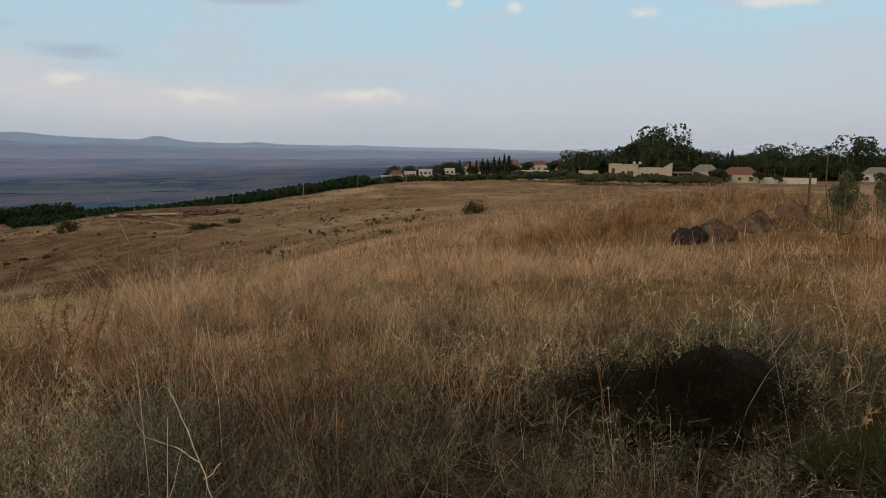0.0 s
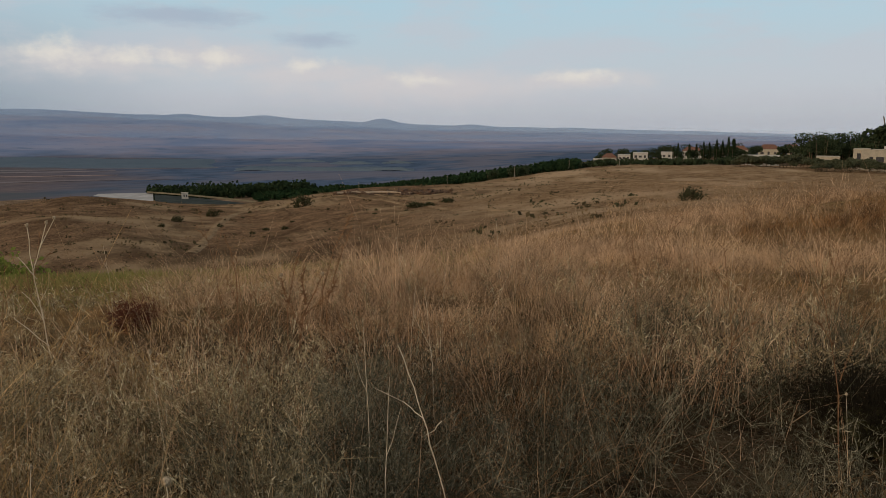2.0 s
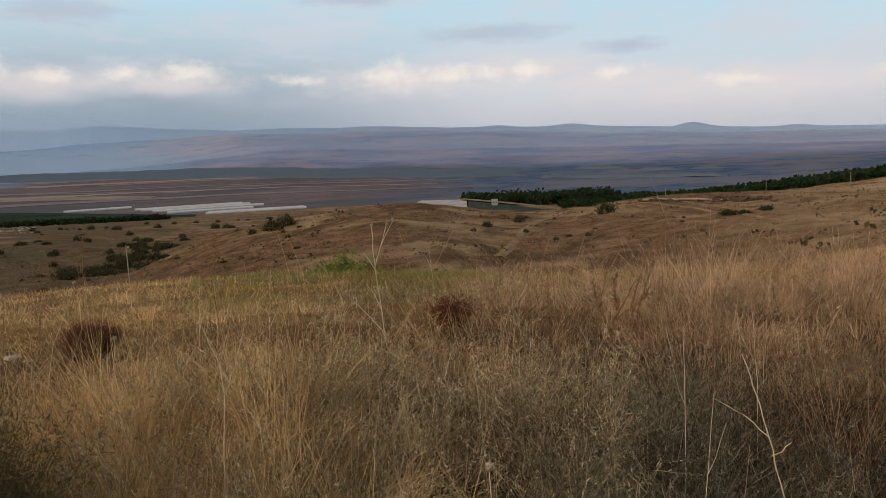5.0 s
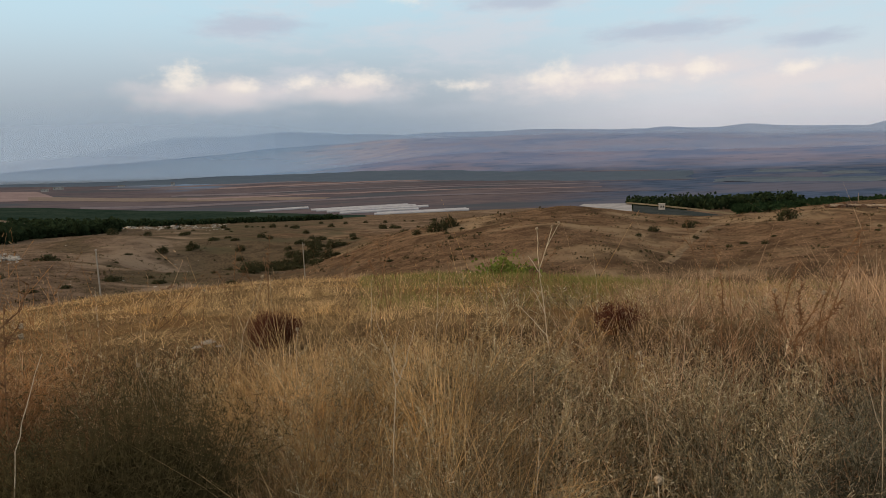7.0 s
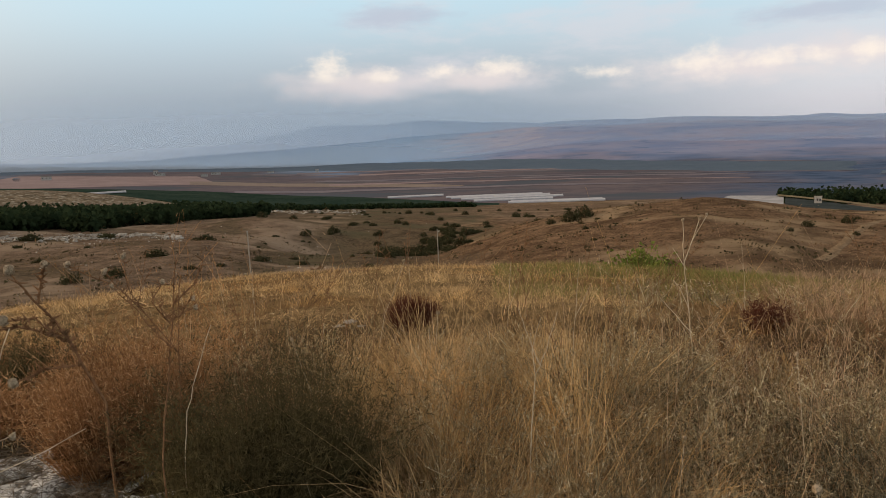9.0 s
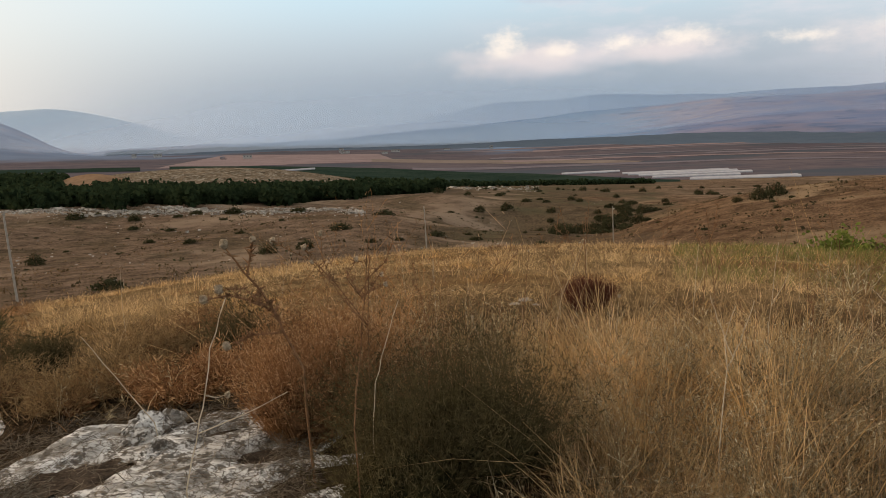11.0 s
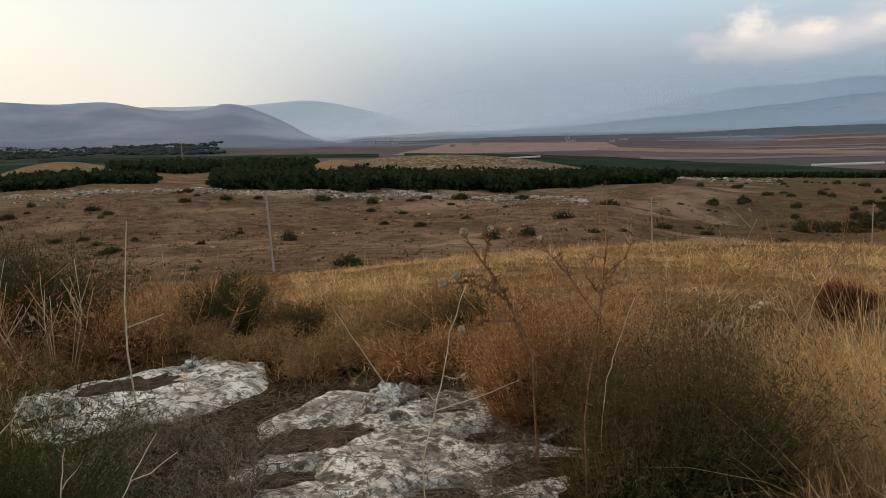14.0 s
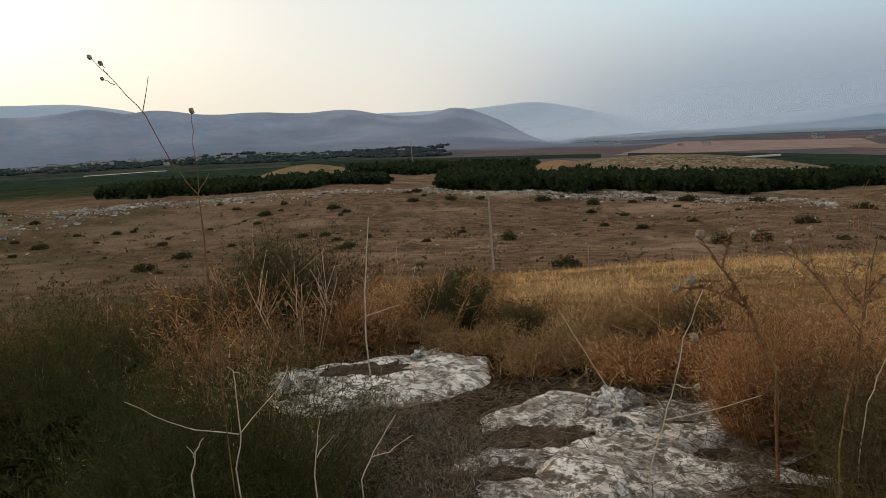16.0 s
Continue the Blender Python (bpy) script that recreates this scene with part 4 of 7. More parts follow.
def wood(name, corners, count, tall, wide, material, label, seed, leaves=17, rows=0, leaf=0.30):
    """Many far trees standing close together between four corners."""
    rng = np.random.default_rng(seed)
    (a, b, c, d) = [np.array(q, float) for q in corners]
    u, v = rng.uniform(0, 1, (2, count))
    v = 0.5 + (v - 0.5) * (0.35 + 0.65 * np.sin(np.pi * np.clip(u, 0.02, 0.98)) ** 0.5) * (1 + 0.25 * np.sin(u * 23 + seed))
    if rows:
        v = (np.floor(v * rows) + 0.5 + rng.normal(size=count) * 0.06) / rows
    p = ((1 - u) * (1 - v))[:, None] * a + (u * (1 - v))[:, None] * b + (u * v)[:, None] * c + ((1 - u) * v)[:, None] * d
    az, r = np.radians(p[:, 0]), p[:, 1]
    x, y = -r * np.sin(az), r * np.cos(az)
    z = height(x, y)
    h = tall * rng.uniform(0.6, 1.1, count) * np.clip(0.92 + 0.3 * relief(x / 14, y / 14, seed), 0.6, 1.3)
    n = count * leaves
    which = np.repeat(np.arange(count), leaves)
    dirs = rng.normal(size=(n, 3))
    dirs /= np.linalg.norm(dirs, axis=1, keepdims=True)
    t = rng.uniform(0, 1, n) ** 0.5
    body = dirs * t[:, None] * np.stack([h[which] * wide / tall / 2, h[which] * wide / tall / 2, h[which] * 0.5], 1)
    taper = 1.0 - 0.35 * (body[:, 2] / h[which] + 0.5)
    body[:, :2] *= taper[:, None]
    cen = np.stack([x[which], y[which], z[which] + h[which] * 0.52], 1) + body
    v1 = flecks(cen, rng.uniform(0.7, 1.3, n) * wide * leaf, rng, 1.3)
    trunks = ribbons(np.stack([x, y, z - 0.3], 1), np.tile([0, 0, 1.0], (count, 1)), h * 0.5, 0.08 * h, rng, 0.02, 1, 0.8)
    v2, q2 = joined([v1, trunks])
    return tagged(new(name, mesh_from(name, v2, q2, material)), label, "trees", kind="stuff")


def far_wood(name, corners, count, tall, wide, material, label, seed):
    """A distant belt of trees, each three lumpy clumps of foliage on the ground."""
    rng = np.random.default_rng(seed)
    (a, b, c, d) = [np.array(q, float) for q in corners]
    u, v = rng.uniform(0, 1, (2, count))
    v = 0.5 + (v - 0.5) * (0.45 + 0.55 * np.abs(np.sin(u * 9 + seed)) ** 0.7)
    p = ((1 - u) * (1 - v))[:, None] * a + (u * (1 - v))[:, None] * b + (u * v)[:, None] * c + ((1 - u) * v)[:, None] * d
    az, r = np.radians(p[:, 0]), p[:, 1]
    x, y = -r * np.sin(az), r * np.cos(az)
    base = np.stack([x, y, height(x, y)], 1)
    ball = bmesh.new()
    bmesh.ops.create_icosphere(ball, subdivisions=1, radius=1.0)
    unit = np.array([q.co for q in ball.verts])
    faces = np.array([[q.index for q in f.verts] for f in ball.faces])
    ball.free()
    n = count * 3
    which = np.repeat(np.arange(count), 3)
    h = tall * rng.uniform(0.5, 1.2, count)[which]
    size = np.stack([wide * rng.uniform(0.25, 0.5, n), wide * rng.uniform(0.25, 0.5, n), h * rng.uniform(0.35, 0.6, n)], 1)
    mid = base[which] + np.stack([rng.normal(size=n) * wide * 0.3, rng.normal(size=n) * wide * 0.3, h * rng.uniform(0.1, 0.4, n)], 1)
    lumpy = unit[None] * (1 + 0.22 * rng.normal(size=(n, len(unit), 1)))
    verts = mid[:, None] + lumpy * size[:, None]
    tris = (faces[None] + len(unit) * np.arange(n)[:, None, None]).reshape(-1, 3)
    return tagged(new(name, mesh_from(name, verts.reshape(-1, 3), tris, material, smooth=True)), label, "trees", kind="stuff")


wood("pine_wood", [(13.0, 352), (32, 246), (32, 400), (14, 412)], 1500, 7.0, 6.0, M_FOREST, "dark pine wood behind a stony ridge", 11)
wood("pine_wood", [(29, 246), (49, 258), (48, 430), (29, 400)], 1700, 7.0, 6.0, M_FOREST, "dark pine wood behind a stony ridge", 10)
wood("pine_wood", [(40.5, 500), (56, 470), (55, 680), (41, 680)], 1900, 7.0, 7.0, M_FOREST, "dark pine wood on the far slope", 12)
wood("pine_wood", [(52, 315), (75, 300), (72, 420), (54, 400)], 1100, 6.0, 5.5, M_FOREST, "dark pine wood on the far slope", 13)
wood("pine_wood", [(-25.3, 520), (-36, 500), (-38, 580), (-25.0, 600)], 520, 10.0, 6.5, M_FOREST, "tall pine wood beside the basin", 14)
wood("orchard", [(-33, 400), (-57.5, 312), (-58, 400), (-32, 600)], 2200, 4.8, 4.6, M_ORCHARD, "green orchard in long rows below the field", 15, rows=22)
wood("pine_wood", [(-3, 520), (30, 620), (28, 700), (-2, 560)], 700, 4.5, 6.0, M_FOREST, "dark tree belt along the valley fields", 16)
wood("hedge", [(-56.5, 336), (-69.5, 296), (-69.5, 312), (-56.5, 356)], 170, 3.0, 4.0, M_TREE, "low dark hedge before the white houses", 25)
wood("village_grove", [(-100, 318), (-73, 318), (-73, 350), (-100, 350)], 220, 9.8, 8.0, M_TREE, "dark leafy grove behind the village houses", 24, leaves=130, leaf=0.13)
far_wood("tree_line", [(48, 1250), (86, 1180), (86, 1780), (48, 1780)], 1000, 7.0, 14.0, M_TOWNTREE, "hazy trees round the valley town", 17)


def tree_belt(bearings, near, far, tall, material, label, seed, gap=0.15, fine=14.0):
    """A distant belt of trees seen over their tops: a lumpy canopy that sinks into the ground where the belt is open."""
    b = np.linspace(bearings[0], bearings[-1], max(30, int(abs(bearings[-1] - bearings[0]) * 7)))
    v = np.linspace(0, 1, 64)
    bb, vv = np.meshgrid(b, v, indexing="ij")
    order = np.argsort(bearings)
    at = np.array(bearings, float)[order]
    r0, r1 = np.interp(bb, at, np.array(near, float)[order]), np.interp(bb, at, np.array(far, float)[order])
    r = r0 + (r1 - r0) * vv
    x, y = -r * np.sin(np.radians(bb)), r * np.cos(np.radians(bb))
    rim = np.minimum(np.minimum(vv, 1 - vv) * 7, np.minimum(np.abs(bb - b[0]), np.abs(bb - b[-1])) * 0.8)
    open_land = 0.8 * relief(bb / 2.3, r / 42, seed) + 0.35 * relief(bb / 0.7, r / 19, seed + 4)
    stand = np.clip((rim - 0.5 + 0.5 * (open_land + 0.9 - gap * 4)) * 1.4, -0.6, 1.0)
    top = stand * tall * (0.85 + 0.25 * relief(x / fine, y / fine, seed + 1) + 0.12 * relief(x / 5, y / 5, seed + 2))
    verts = np.stack([x, y, height(x, y) + top], -1).reshape(-1, 3)
    nb, nv = bb.shape
    i, j = np.meshgrid(np.arange(nb - 1), np.arange(nv - 1), indexing="ij")
    quads = np.stack([i * nv + j, i * nv + j + 1, (i + 1) * nv + j + 1, (i + 1) * nv + j], -1).reshape(-1, 4)
    if bearings[0] > bearings[-1]:
        quads = quads[:, ::-1]
    return tagged(new("tree_belt", mesh_from("tree_belt", verts, quads, material, smooth=True)), label, "trees", kind="stuff")


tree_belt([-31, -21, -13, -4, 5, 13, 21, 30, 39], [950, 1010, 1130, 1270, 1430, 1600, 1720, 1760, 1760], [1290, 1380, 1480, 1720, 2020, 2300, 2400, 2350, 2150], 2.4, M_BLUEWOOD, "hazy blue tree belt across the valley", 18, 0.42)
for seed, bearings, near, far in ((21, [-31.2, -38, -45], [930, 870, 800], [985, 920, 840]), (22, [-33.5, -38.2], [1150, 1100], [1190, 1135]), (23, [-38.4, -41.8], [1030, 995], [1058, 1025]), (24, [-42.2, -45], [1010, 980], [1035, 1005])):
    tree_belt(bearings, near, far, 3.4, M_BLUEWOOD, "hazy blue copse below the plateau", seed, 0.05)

# wild shrubs on the facing slopes
SHRUB_A = put(make_shrub("hill_shrub", 21, 1.7, 3.0, M_SHRUB, "dark evergreen shrub on the grazed slope", 750, 0.17, group="shrubs on the slopes"), 8.6, 249)
SHRUB_B = put(make_shrub("hill_shrub", 22, 0.95, 2.9, M_SHRUB, "low spreading dark shrub on the grazed slope", 700, 0.17, group="shrubs on the slopes"), 18.3, 204)
SHRUB_A.scale, SHRUB_B.scale = (1.7, 1.7, 1.7), (2.2, 2.2, 2.2)
for bearing, r, size, kind in ((-10.15, 152, 1.6, 0), (-11.15, 156, 1.7, 0), (-8.6, 154, 0.8, 0), (-12.2, 150, 0.5, 1), (-27.0, 130, 0.75, 0), (-29.5, 146, 0.95, 0), (-36.3, 150, 1.5, 0), (5.1, 244, 1.3, 0), (3.5, 281, 1.3, 0),
                               (14.3, 145, 1.3, 1), (27.6, 121, 1.2, 0), (24.7, 125, 1.2, 0), (19.5, 130, 0.8, 1), (17.3, 134, 0.7, 1), (39.1, 80, 1.3, 1), (33.2, 145, 1.0, 1), (29.5, 165, 0.9, 1), (40.7, 213, 1.9, 1), (47.9, 209, 1.4, 1),
                               (50.9, 204, 1.4, 1), (29.8, 221, 2.2, 1), (32.5, 222, 1.6, 1), (25.0, 222, 1.8, 1), (45.5, 216, 1.1, 1), (37.0, 190, 1.0, 1), (34.5, 186, 1.0, 1), (36.0, 160, 0.9, 1), (-66.3, 84, 1.05, 0), (-45.1, 124, 1.1, 1), (-47.7, 126, 0.9, 1), (-46.2, 124, 0.8, 1)):
    copy_at((SHRUB_A, SHRUB_B)[kind], bearing, r, bearing * 37 % 360, size)
rng = np.random.default_rng(5)
for i in range(90):
    bearing, r = rng.uniform(6, 80), 110 + 130 * rng.uniform(0, 1) ** 0.7
    copy_at(SHRUB_A if i % 5 == 0 else SHRUB_B, bearing, r, rng.uniform(0, 360), rng.lognormal(-0.6, 0.6))
for i in range(26):
    copy_at(SHRUB_B, rng.uniform(56, 86), rng.uniform(110, 240), rng.uniform(0, 360), rng.uniform(0.6, 1.5))
for i in range(62):   # thicket in the wash
    v = rng.uniform(0, 1)
    bearing, r = 5.2 - 7.5 * v + rng.normal() * 1.0, 176 + 66 * v + rng.normal() * 12
    copy_at((SHRUB_A, SHRUB_B)[i % 2], bearing, r, rng.uniform(0, 360), rng.uniform(0.8, 2.0))
for i in range(50):   # scattered round the wash and below the green field
    copy_at((SHRUB_A, SHRUB_B)[i % 2], rng.uniform(-10, 14), rng.uniform(230, 420), rng.uniform(0, 360), rng.uniform(0.5, 1.6))
for i in range(26):
    bearing, r = rng.uniform(-45, 4), rng.uniform(110, 165)
    copy_at((SHRUB_A, SHRUB_B)[i % 2], bearing, r, rng.uniform(0, 360), rng.uniform(0.2, 0.5))

# ---------------------------------------------------------------- grass


def meadow(name, count, near, far, tall, wide, material, label, seed, span=(-100, 84), lean=0.28, power=1.0, bow=0.3, segs=2, clump=0.0):
    """Blades of dry grass over the near slope, thinning with distance."""
    rng = np.random.default_rng(seed)
    b = np.radians(rng.uniform(*span, count))
    r = near + (far - near) * rng.uniform(0, 1, count) ** power
    fan, vigour = np.zeros((count, 3)), np.ones(count)
    if clump:
        hub = rng.integers(0, max(1, count // 60), count)
        hb = np.radians(rng.uniform(*span, count))
        hr = near + (far - near) * rng.uniform(0, 1, count) ** power
        fan[:, :2] = rng.normal(size=(count, 2))
        vigour = rng.uniform(0.6, 1.25, count)[hub]
        cx, cy = -hr[hub] * np.sin(hb[hub]) + fan[:, 0] * clump, hr[hub] * np.cos(hb[hub]) + fan[:, 1] * clump
        b, r = np.arctan2(-cx, cy), np.maximum(np.hypot(cx, cy), near * 0.9)
    x, y = -r * np.sin(b), r * np.cos(b)
    keep = bare(x, y, rng)
    b, r, x, y, fan, vigour = b[keep], r[keep], x[keep], y[keep], fan[keep], vigour[keep]
    n = len(x)
    root = np.stack([x, y, height(x, y) - 0.02], 1)
    patch = 0.75 + 0.4 * relief(x * 1.1, y * 1.1, 4.0) + 0.35 * relief(x * 4.1, y * 4.1, 8.0)
    h = tall * vigour * rng.uniform(0.45, 1.15, n) * np.clip(patch, 0.25, 1.25)
    way = directions(n, rng, lean) + 0.22 * fan
    way /= np.linalg.norm(way, axis=1, keepdims=True)
    v, q = ribbons(root, way, h, wide * rng.uniform(0.6, 1.4, n) * np.clip(r / 5, 0.7, 4), rng, bow, segs)
    index = None
    if isinstance(material, list):
        index = np.repeat(sward(x, y, rng), segs)
    return tagged(new(name, mesh_from(name, v, q, material, index)), label, "grass", kind="stuff")


def sward(x, y, rng):
    """Which kind of grass grows where: 0 straw, 1 rusty, 2 grey and darkened for shade, 3 golden, 4 pale."""
    b, r = np.degrees(np.arctan2(-x, y)), np.hypot(x, y)
    v = relief(x * 0.45, y * 0.45, 7.0) + 0.22 * rng.normal(size=len(x))
    pale = ((b < -24) & (b > -72) & (r > 5.0) & (v < 0.22) & (v > -0.55)) | ((b < -36) & (r > 4.8) & (v < 0.45))
    rusty = (v > 0.28) | ((b < -60) & (v > -0.3)) | ((b > 17) & (b < 34) & (r < 7) & (v > -0.3))
    rusty |= ((b < -40) & (v > 0.0)) | ((b < -16) & (b > -62) & (r > 3.0) & (r < 6.5) & (v > -0.15))
    rusty |= (b > 43) & (r > 4) & (v > -0.45)
    gold = ((b > -9) & (b < 44) & (r > 5.2) & (v < 0.6)) | ((b > -16) & (b < 30) & (r > 2.4) & (v < 0.25))
    grey = ((v < -0.38) & (r < 6.0)) | ((r < 3.4 + 0.6 * v) & (b < -27)) | ((b < -34) & (r < 5.0 + 0.8 * v))
    # the near east gets the darkened grass in place of its shade
    shaded_east = (b < -56 - 14 * v) & (r < 7.0)
    far_east = (b < -48) & (r > 14)
    return np.select([shaded_east, far_east & (v > np.where(b < -70, -0.15, 0.35)), far_east & (v > -0.5), gold, pale, rusty, grey], [2, 1, 4, 3, 4, 1, 2], 0)


SWARD = [M_STRAW, M_RUSTGRASS, M_GREYGRASS, M_GOLD, M_PALEGRASS]

# places kept free of grass: bearing, distance, half width, share that is kept
CLEAR = [(37.5, 3.6, 0.95, 0.02), (33.0, 3.0, 0.75, 0.05), (43.0, 2.9, 0.7, 0.05), (56.0, 5.35, 0.82, 0.02), (55.0, 3.6, 1.0, 0.24), (56.0, 2.5, 0.9, 0.2), (47.0, 4.3, 0.6, 0.2),  (-83.8, 18.9, 0.9, 0.3), (-88.2, 21.0, 0.9, 0.3), (-84.5, 4.85, 0.36, 0.3),
         (14.5, 3.0, 0.55, 0.12), (20.5, 2.7, 0.4, 0.12), (72, 3.2, 0.75, 0.10), (80, 4.2, 0.7, 0.12), (66, 2.6, 0.5, 0.15), (78, 2.5, 0.6, 0.12), (62.5, 7.8, 0.6, 0.1), (27.5, 3.6, 0.4, 0.2), (2.8, 6.5, 0.32, 0.1), (2.6, 5.9, 0.3, 0.3)]


def bare(x, y, rng):
    keep = np.ones(len(x), bool)
    for b, r, w, share in CLEAR:
        c = toward(b) * r
        keep &= (np.hypot(x - c.x, y - c.y) > w * rng.uniform(0.85, 1.1, len(x))) | (rng.uniform(0, 1, len(x)) < share)
    thick = relief(x * 0.8, y * 0.8, 9.0) + 0.5 * relief(x * 2.3, y * 2.3, 1.5)
    keep &= (thick > -0.15) | (rng.uniform(0, 1, len(x)) < 0.22)
    return keep


def weeds(name, count, near, far, tall, material, label, seed, span=(-100, 84), husks=4):
    """Twiggy dry weeds: a stem with side twigs and slanting husks along them."""
    rng = np.random.default_rng(seed)
    b = np.radians(rng.uniform(*span, count))
    r = near + (far - near) * rng.uniform(0, 1, count)
    x, y = -r * np.sin(b), r * np.cos(b)
    keep = bare(x, y, rng)
    x, y, r = x[keep], y[keep], r[keep]
    n = len(x)
    root = np.stack([x, y, height(x, y) - 0.02], 1)
    way = directions(n, rng, 0.38)
    stout = np.clip(r / 4, 0.8, 2.2)
    h = tall * rng.uniform(0.45, 1.2, n) * np.clip(0.8 + 0.35 * relief(x * 1.3, y * 1.3, 6.0), 0.4, 1.2)
    wd = 0.0036 * np.clip(r / 4, 0.8, 2.5)
    pieces = [ribbons(root, way, h, wd, rng, 0.15, 2, 0.5)]
    for i in range(7):
        t = rng.uniform(0.25, 0.98, n)
        start = root + way * (h * t)[:, None]
        d = way + rng.normal(size=(n, 3)) * np.array([0.75, 0.75, 0.35])
        d /= np.linalg.norm(d, axis=1, keepdims=True)
        ln = h * rng.uniform(0.15, 0.42, n)
        pieces.append(ribbons(start, d, ln, wd * 0.7, rng, 0.1, 1, 0.5))
        comb = np.cross(d, rng.normal(size=(n, 3)))
        comb /= np.linalg.norm(comb, axis=1, keepdims=True) + 1e-9
        for j in range(husks):
            o = d * 0.85 + comb * (0.6 if j % 2 else -0.6) + rng.normal(size=(n, 3)) * 0.12
            o /= np.linalg.norm(o, axis=1, keepdims=True)
            at = start + d * (ln * (j + 1.3) / (husks + 0.6))[:, None]
            pieces.append(ribbons(at, o, rng.uniform(0.014, 0.028, n) * np.clip(r / 4, 0.8, 2), rng.uniform(0.7, 1.3, n) * 0.0042 * stout, rng, 0.2, 1, 0.4))
    # near eastern weeds take the darker copy for the shade there
    dark = ((np.degrees(np.arctan2(-x, y)) + 8 * relief(x * 0.7, y * 0.7, 2.0) < -36) & (np.hypot(x, y) < 4.8)).astype(int)
    index = np.concatenate([np.repeat(dark, 2)] + [dark] * (7 * (1 + husks)))
    v, q = joined(pieces)
    return tagged(new(name, mesh_from(name, v, q, [material, M_WEEDDARK], index)), label, "weeds", kind="stuff")


# short dark blades give the shade between the taller ones
meadow("undergrowth", 26000, 1.6, 7.0, 0.20, 0.0060, M_UNDER, "matted undergrowth darkened as shade beneath the dry grass", 30, lean=0.8, bow=0.5, power=1.3)
meadow("dry_grass", 22000, 1.8, 6.0, 0.46, 0.0036, SWARD, "dry straw and rust-coloured grass on the slope", 31, lean=0.55, bow=0.9, clump=0.2, segs=3)
meadow("dry_grass", 34000, 5.5, 17.0, 0.50, 0.0032, SWARD, "dense dry straw and rust-coloured grass", 32, span=(-100, -40), lean=0.45, bow=0.55)
meadow("dry_grass", 52000, 4.6, 16.0, 0.27, 0.0036, SWARD, "low soft dry grass on the open slope", 41, span=(-42, 60), lean=0.6, bow=0.7)
meadow("crest_grass", 50000, 13.0, 44.0, 0.30, 0.0037, SWARD, "short golden grass on the crest of the slope", 42, span=(-20, 62), lean=0.5, bow=0.5, segs=1)
meadow("dry_grass", 30000, 15.0, 48.0, 0.52, 0.0042, SWARD, "dry grass on the shoulder of the slope", 33, span=(-100, -50), segs=1)
meadow("mound_grass", 34000, 21.0, 36.0, 1.0, 0.0032, SWARD, "tall feathery rust grass on the mound behind the boulders", 43, span=(-100, -64), lean=0.4, bow=0.6, clump=0.35)
meadow("shoulder_grass", 42000, 40.0, 160.0, 0.70, 0.0056, SWARD, "rust and straw grass on the broad shoulder", 28, span=(-100, -60), lean=0.4, segs=1)
meadow("fine_grass", 24000, 1.9, 6.0, 0.52, 0.0022, SWARD, "fine curling blades of dry grass between the weeds", 26, lean=0.7, bow=1.0, clump=0.16, segs=3)
meadow("long_grass", 4500, 2.0, 6.0, 0.74, 0.0030, M_PALEGRASS, "long bleached blades leaning through the weeds", 27, span=(-70, 26), lean=0.5, bow=0.5, clump=0.28, segs=3)
meadow("golden_tufts", 9500, 2.3, 5.2, 0.72, 0.0032, M_GOLD, "golden tufts of long curved dry grass", 23, span=(-17, 9), lean=0.4, bow=0.6, clump=0.14, segs=3)
meadow("golden_reeds", 2600, 2.5, 4.6, 1.0, 0.0058, M_GOLD, "tall golden blades in loose sheaves beside the scrub", 22, span=(-11, 5), lean=0.22, bow=0.55, clump=0.09, segs=4)
meadow("rust_tufts", 4200, 2.4, 5.0, 0.50, 0.0036, M_RUST, "rust-red tufts low between the golden blades", 21, span=(-14, 8), lean=0.5, bow=0.7, clump=0.16, segs=3)
meadow("rust_tufts", 6500, 2.6, 6.5, 0.55, 0.0034, M_RUST, "rust-red tufts of dry grass among the weeds", 19, span=(-66, -24), lean=0.45, bow=0.7, clump=0.22, segs=3)
meadow("pale_sheaves", 2600, 3.6, 8.5, 1.0, 0.0030, M_PALEGRASS, "tall pale sheaves of feathery dry grass", 20, span=(-62, -28), lean=0.25, bow=0.5, clump=0.13, segs=3)
meadow("bare_stalks", 900, 2.0, 6.0, 0.98, 0.0034, M_PALEGRASS, "long bare bleached stalks standing in the grass", 25, span=(-95, 30), lean=0.3, bow=0.25, segs=3)
meadow("tall_grass", 6500, 2.4, 6.0, 0.72, 0.0036, SWARD, "tall tufts of dry grass", 34, lean=0.36, bow=0.6, clump=0.12, segs=3)
meadow("tall_grass", 6000, 5.0, 13.0, 0.80, 0.0034, SWARD, "tall tufts of dry grass", 44, span=(-100, -40), lean=0.34, bow=0.5, clump=0.16)
meadow("feathery_grass", 24000, 4.5, 14.0, 0.78, 0.0024, M_PALEGRASS, "pale feathery tufts of tall dry grass", 29, span=(-75, -26), lean=0.36, bow=0.6, clump=0.25)
meadow("half_green_grass", 40000, 9.5, 34.0, 0.34, 0.0036, M_GREENSTRAW, "half-green grass on the crest of the slope", 37, span=(-52, -4), lean=0.45, segs=1)
meadow("brush_grass", 16000, 4.6, 9.5, 0.36, 0.0026, SWARD, "rusty tangled grass behind the limestone", 46, span=(28, 66), lean=0.7, bow=0.9, clump=0.25)
meadow("brush_grass", 7500, 4.9, 9.5, 0.52, 0.0030, M_STRAW, "loose straw-coloured tufts over the brush", 47, span=(29, 68), lean=0.45, bow=0.7, clump=0.2, segs=3)
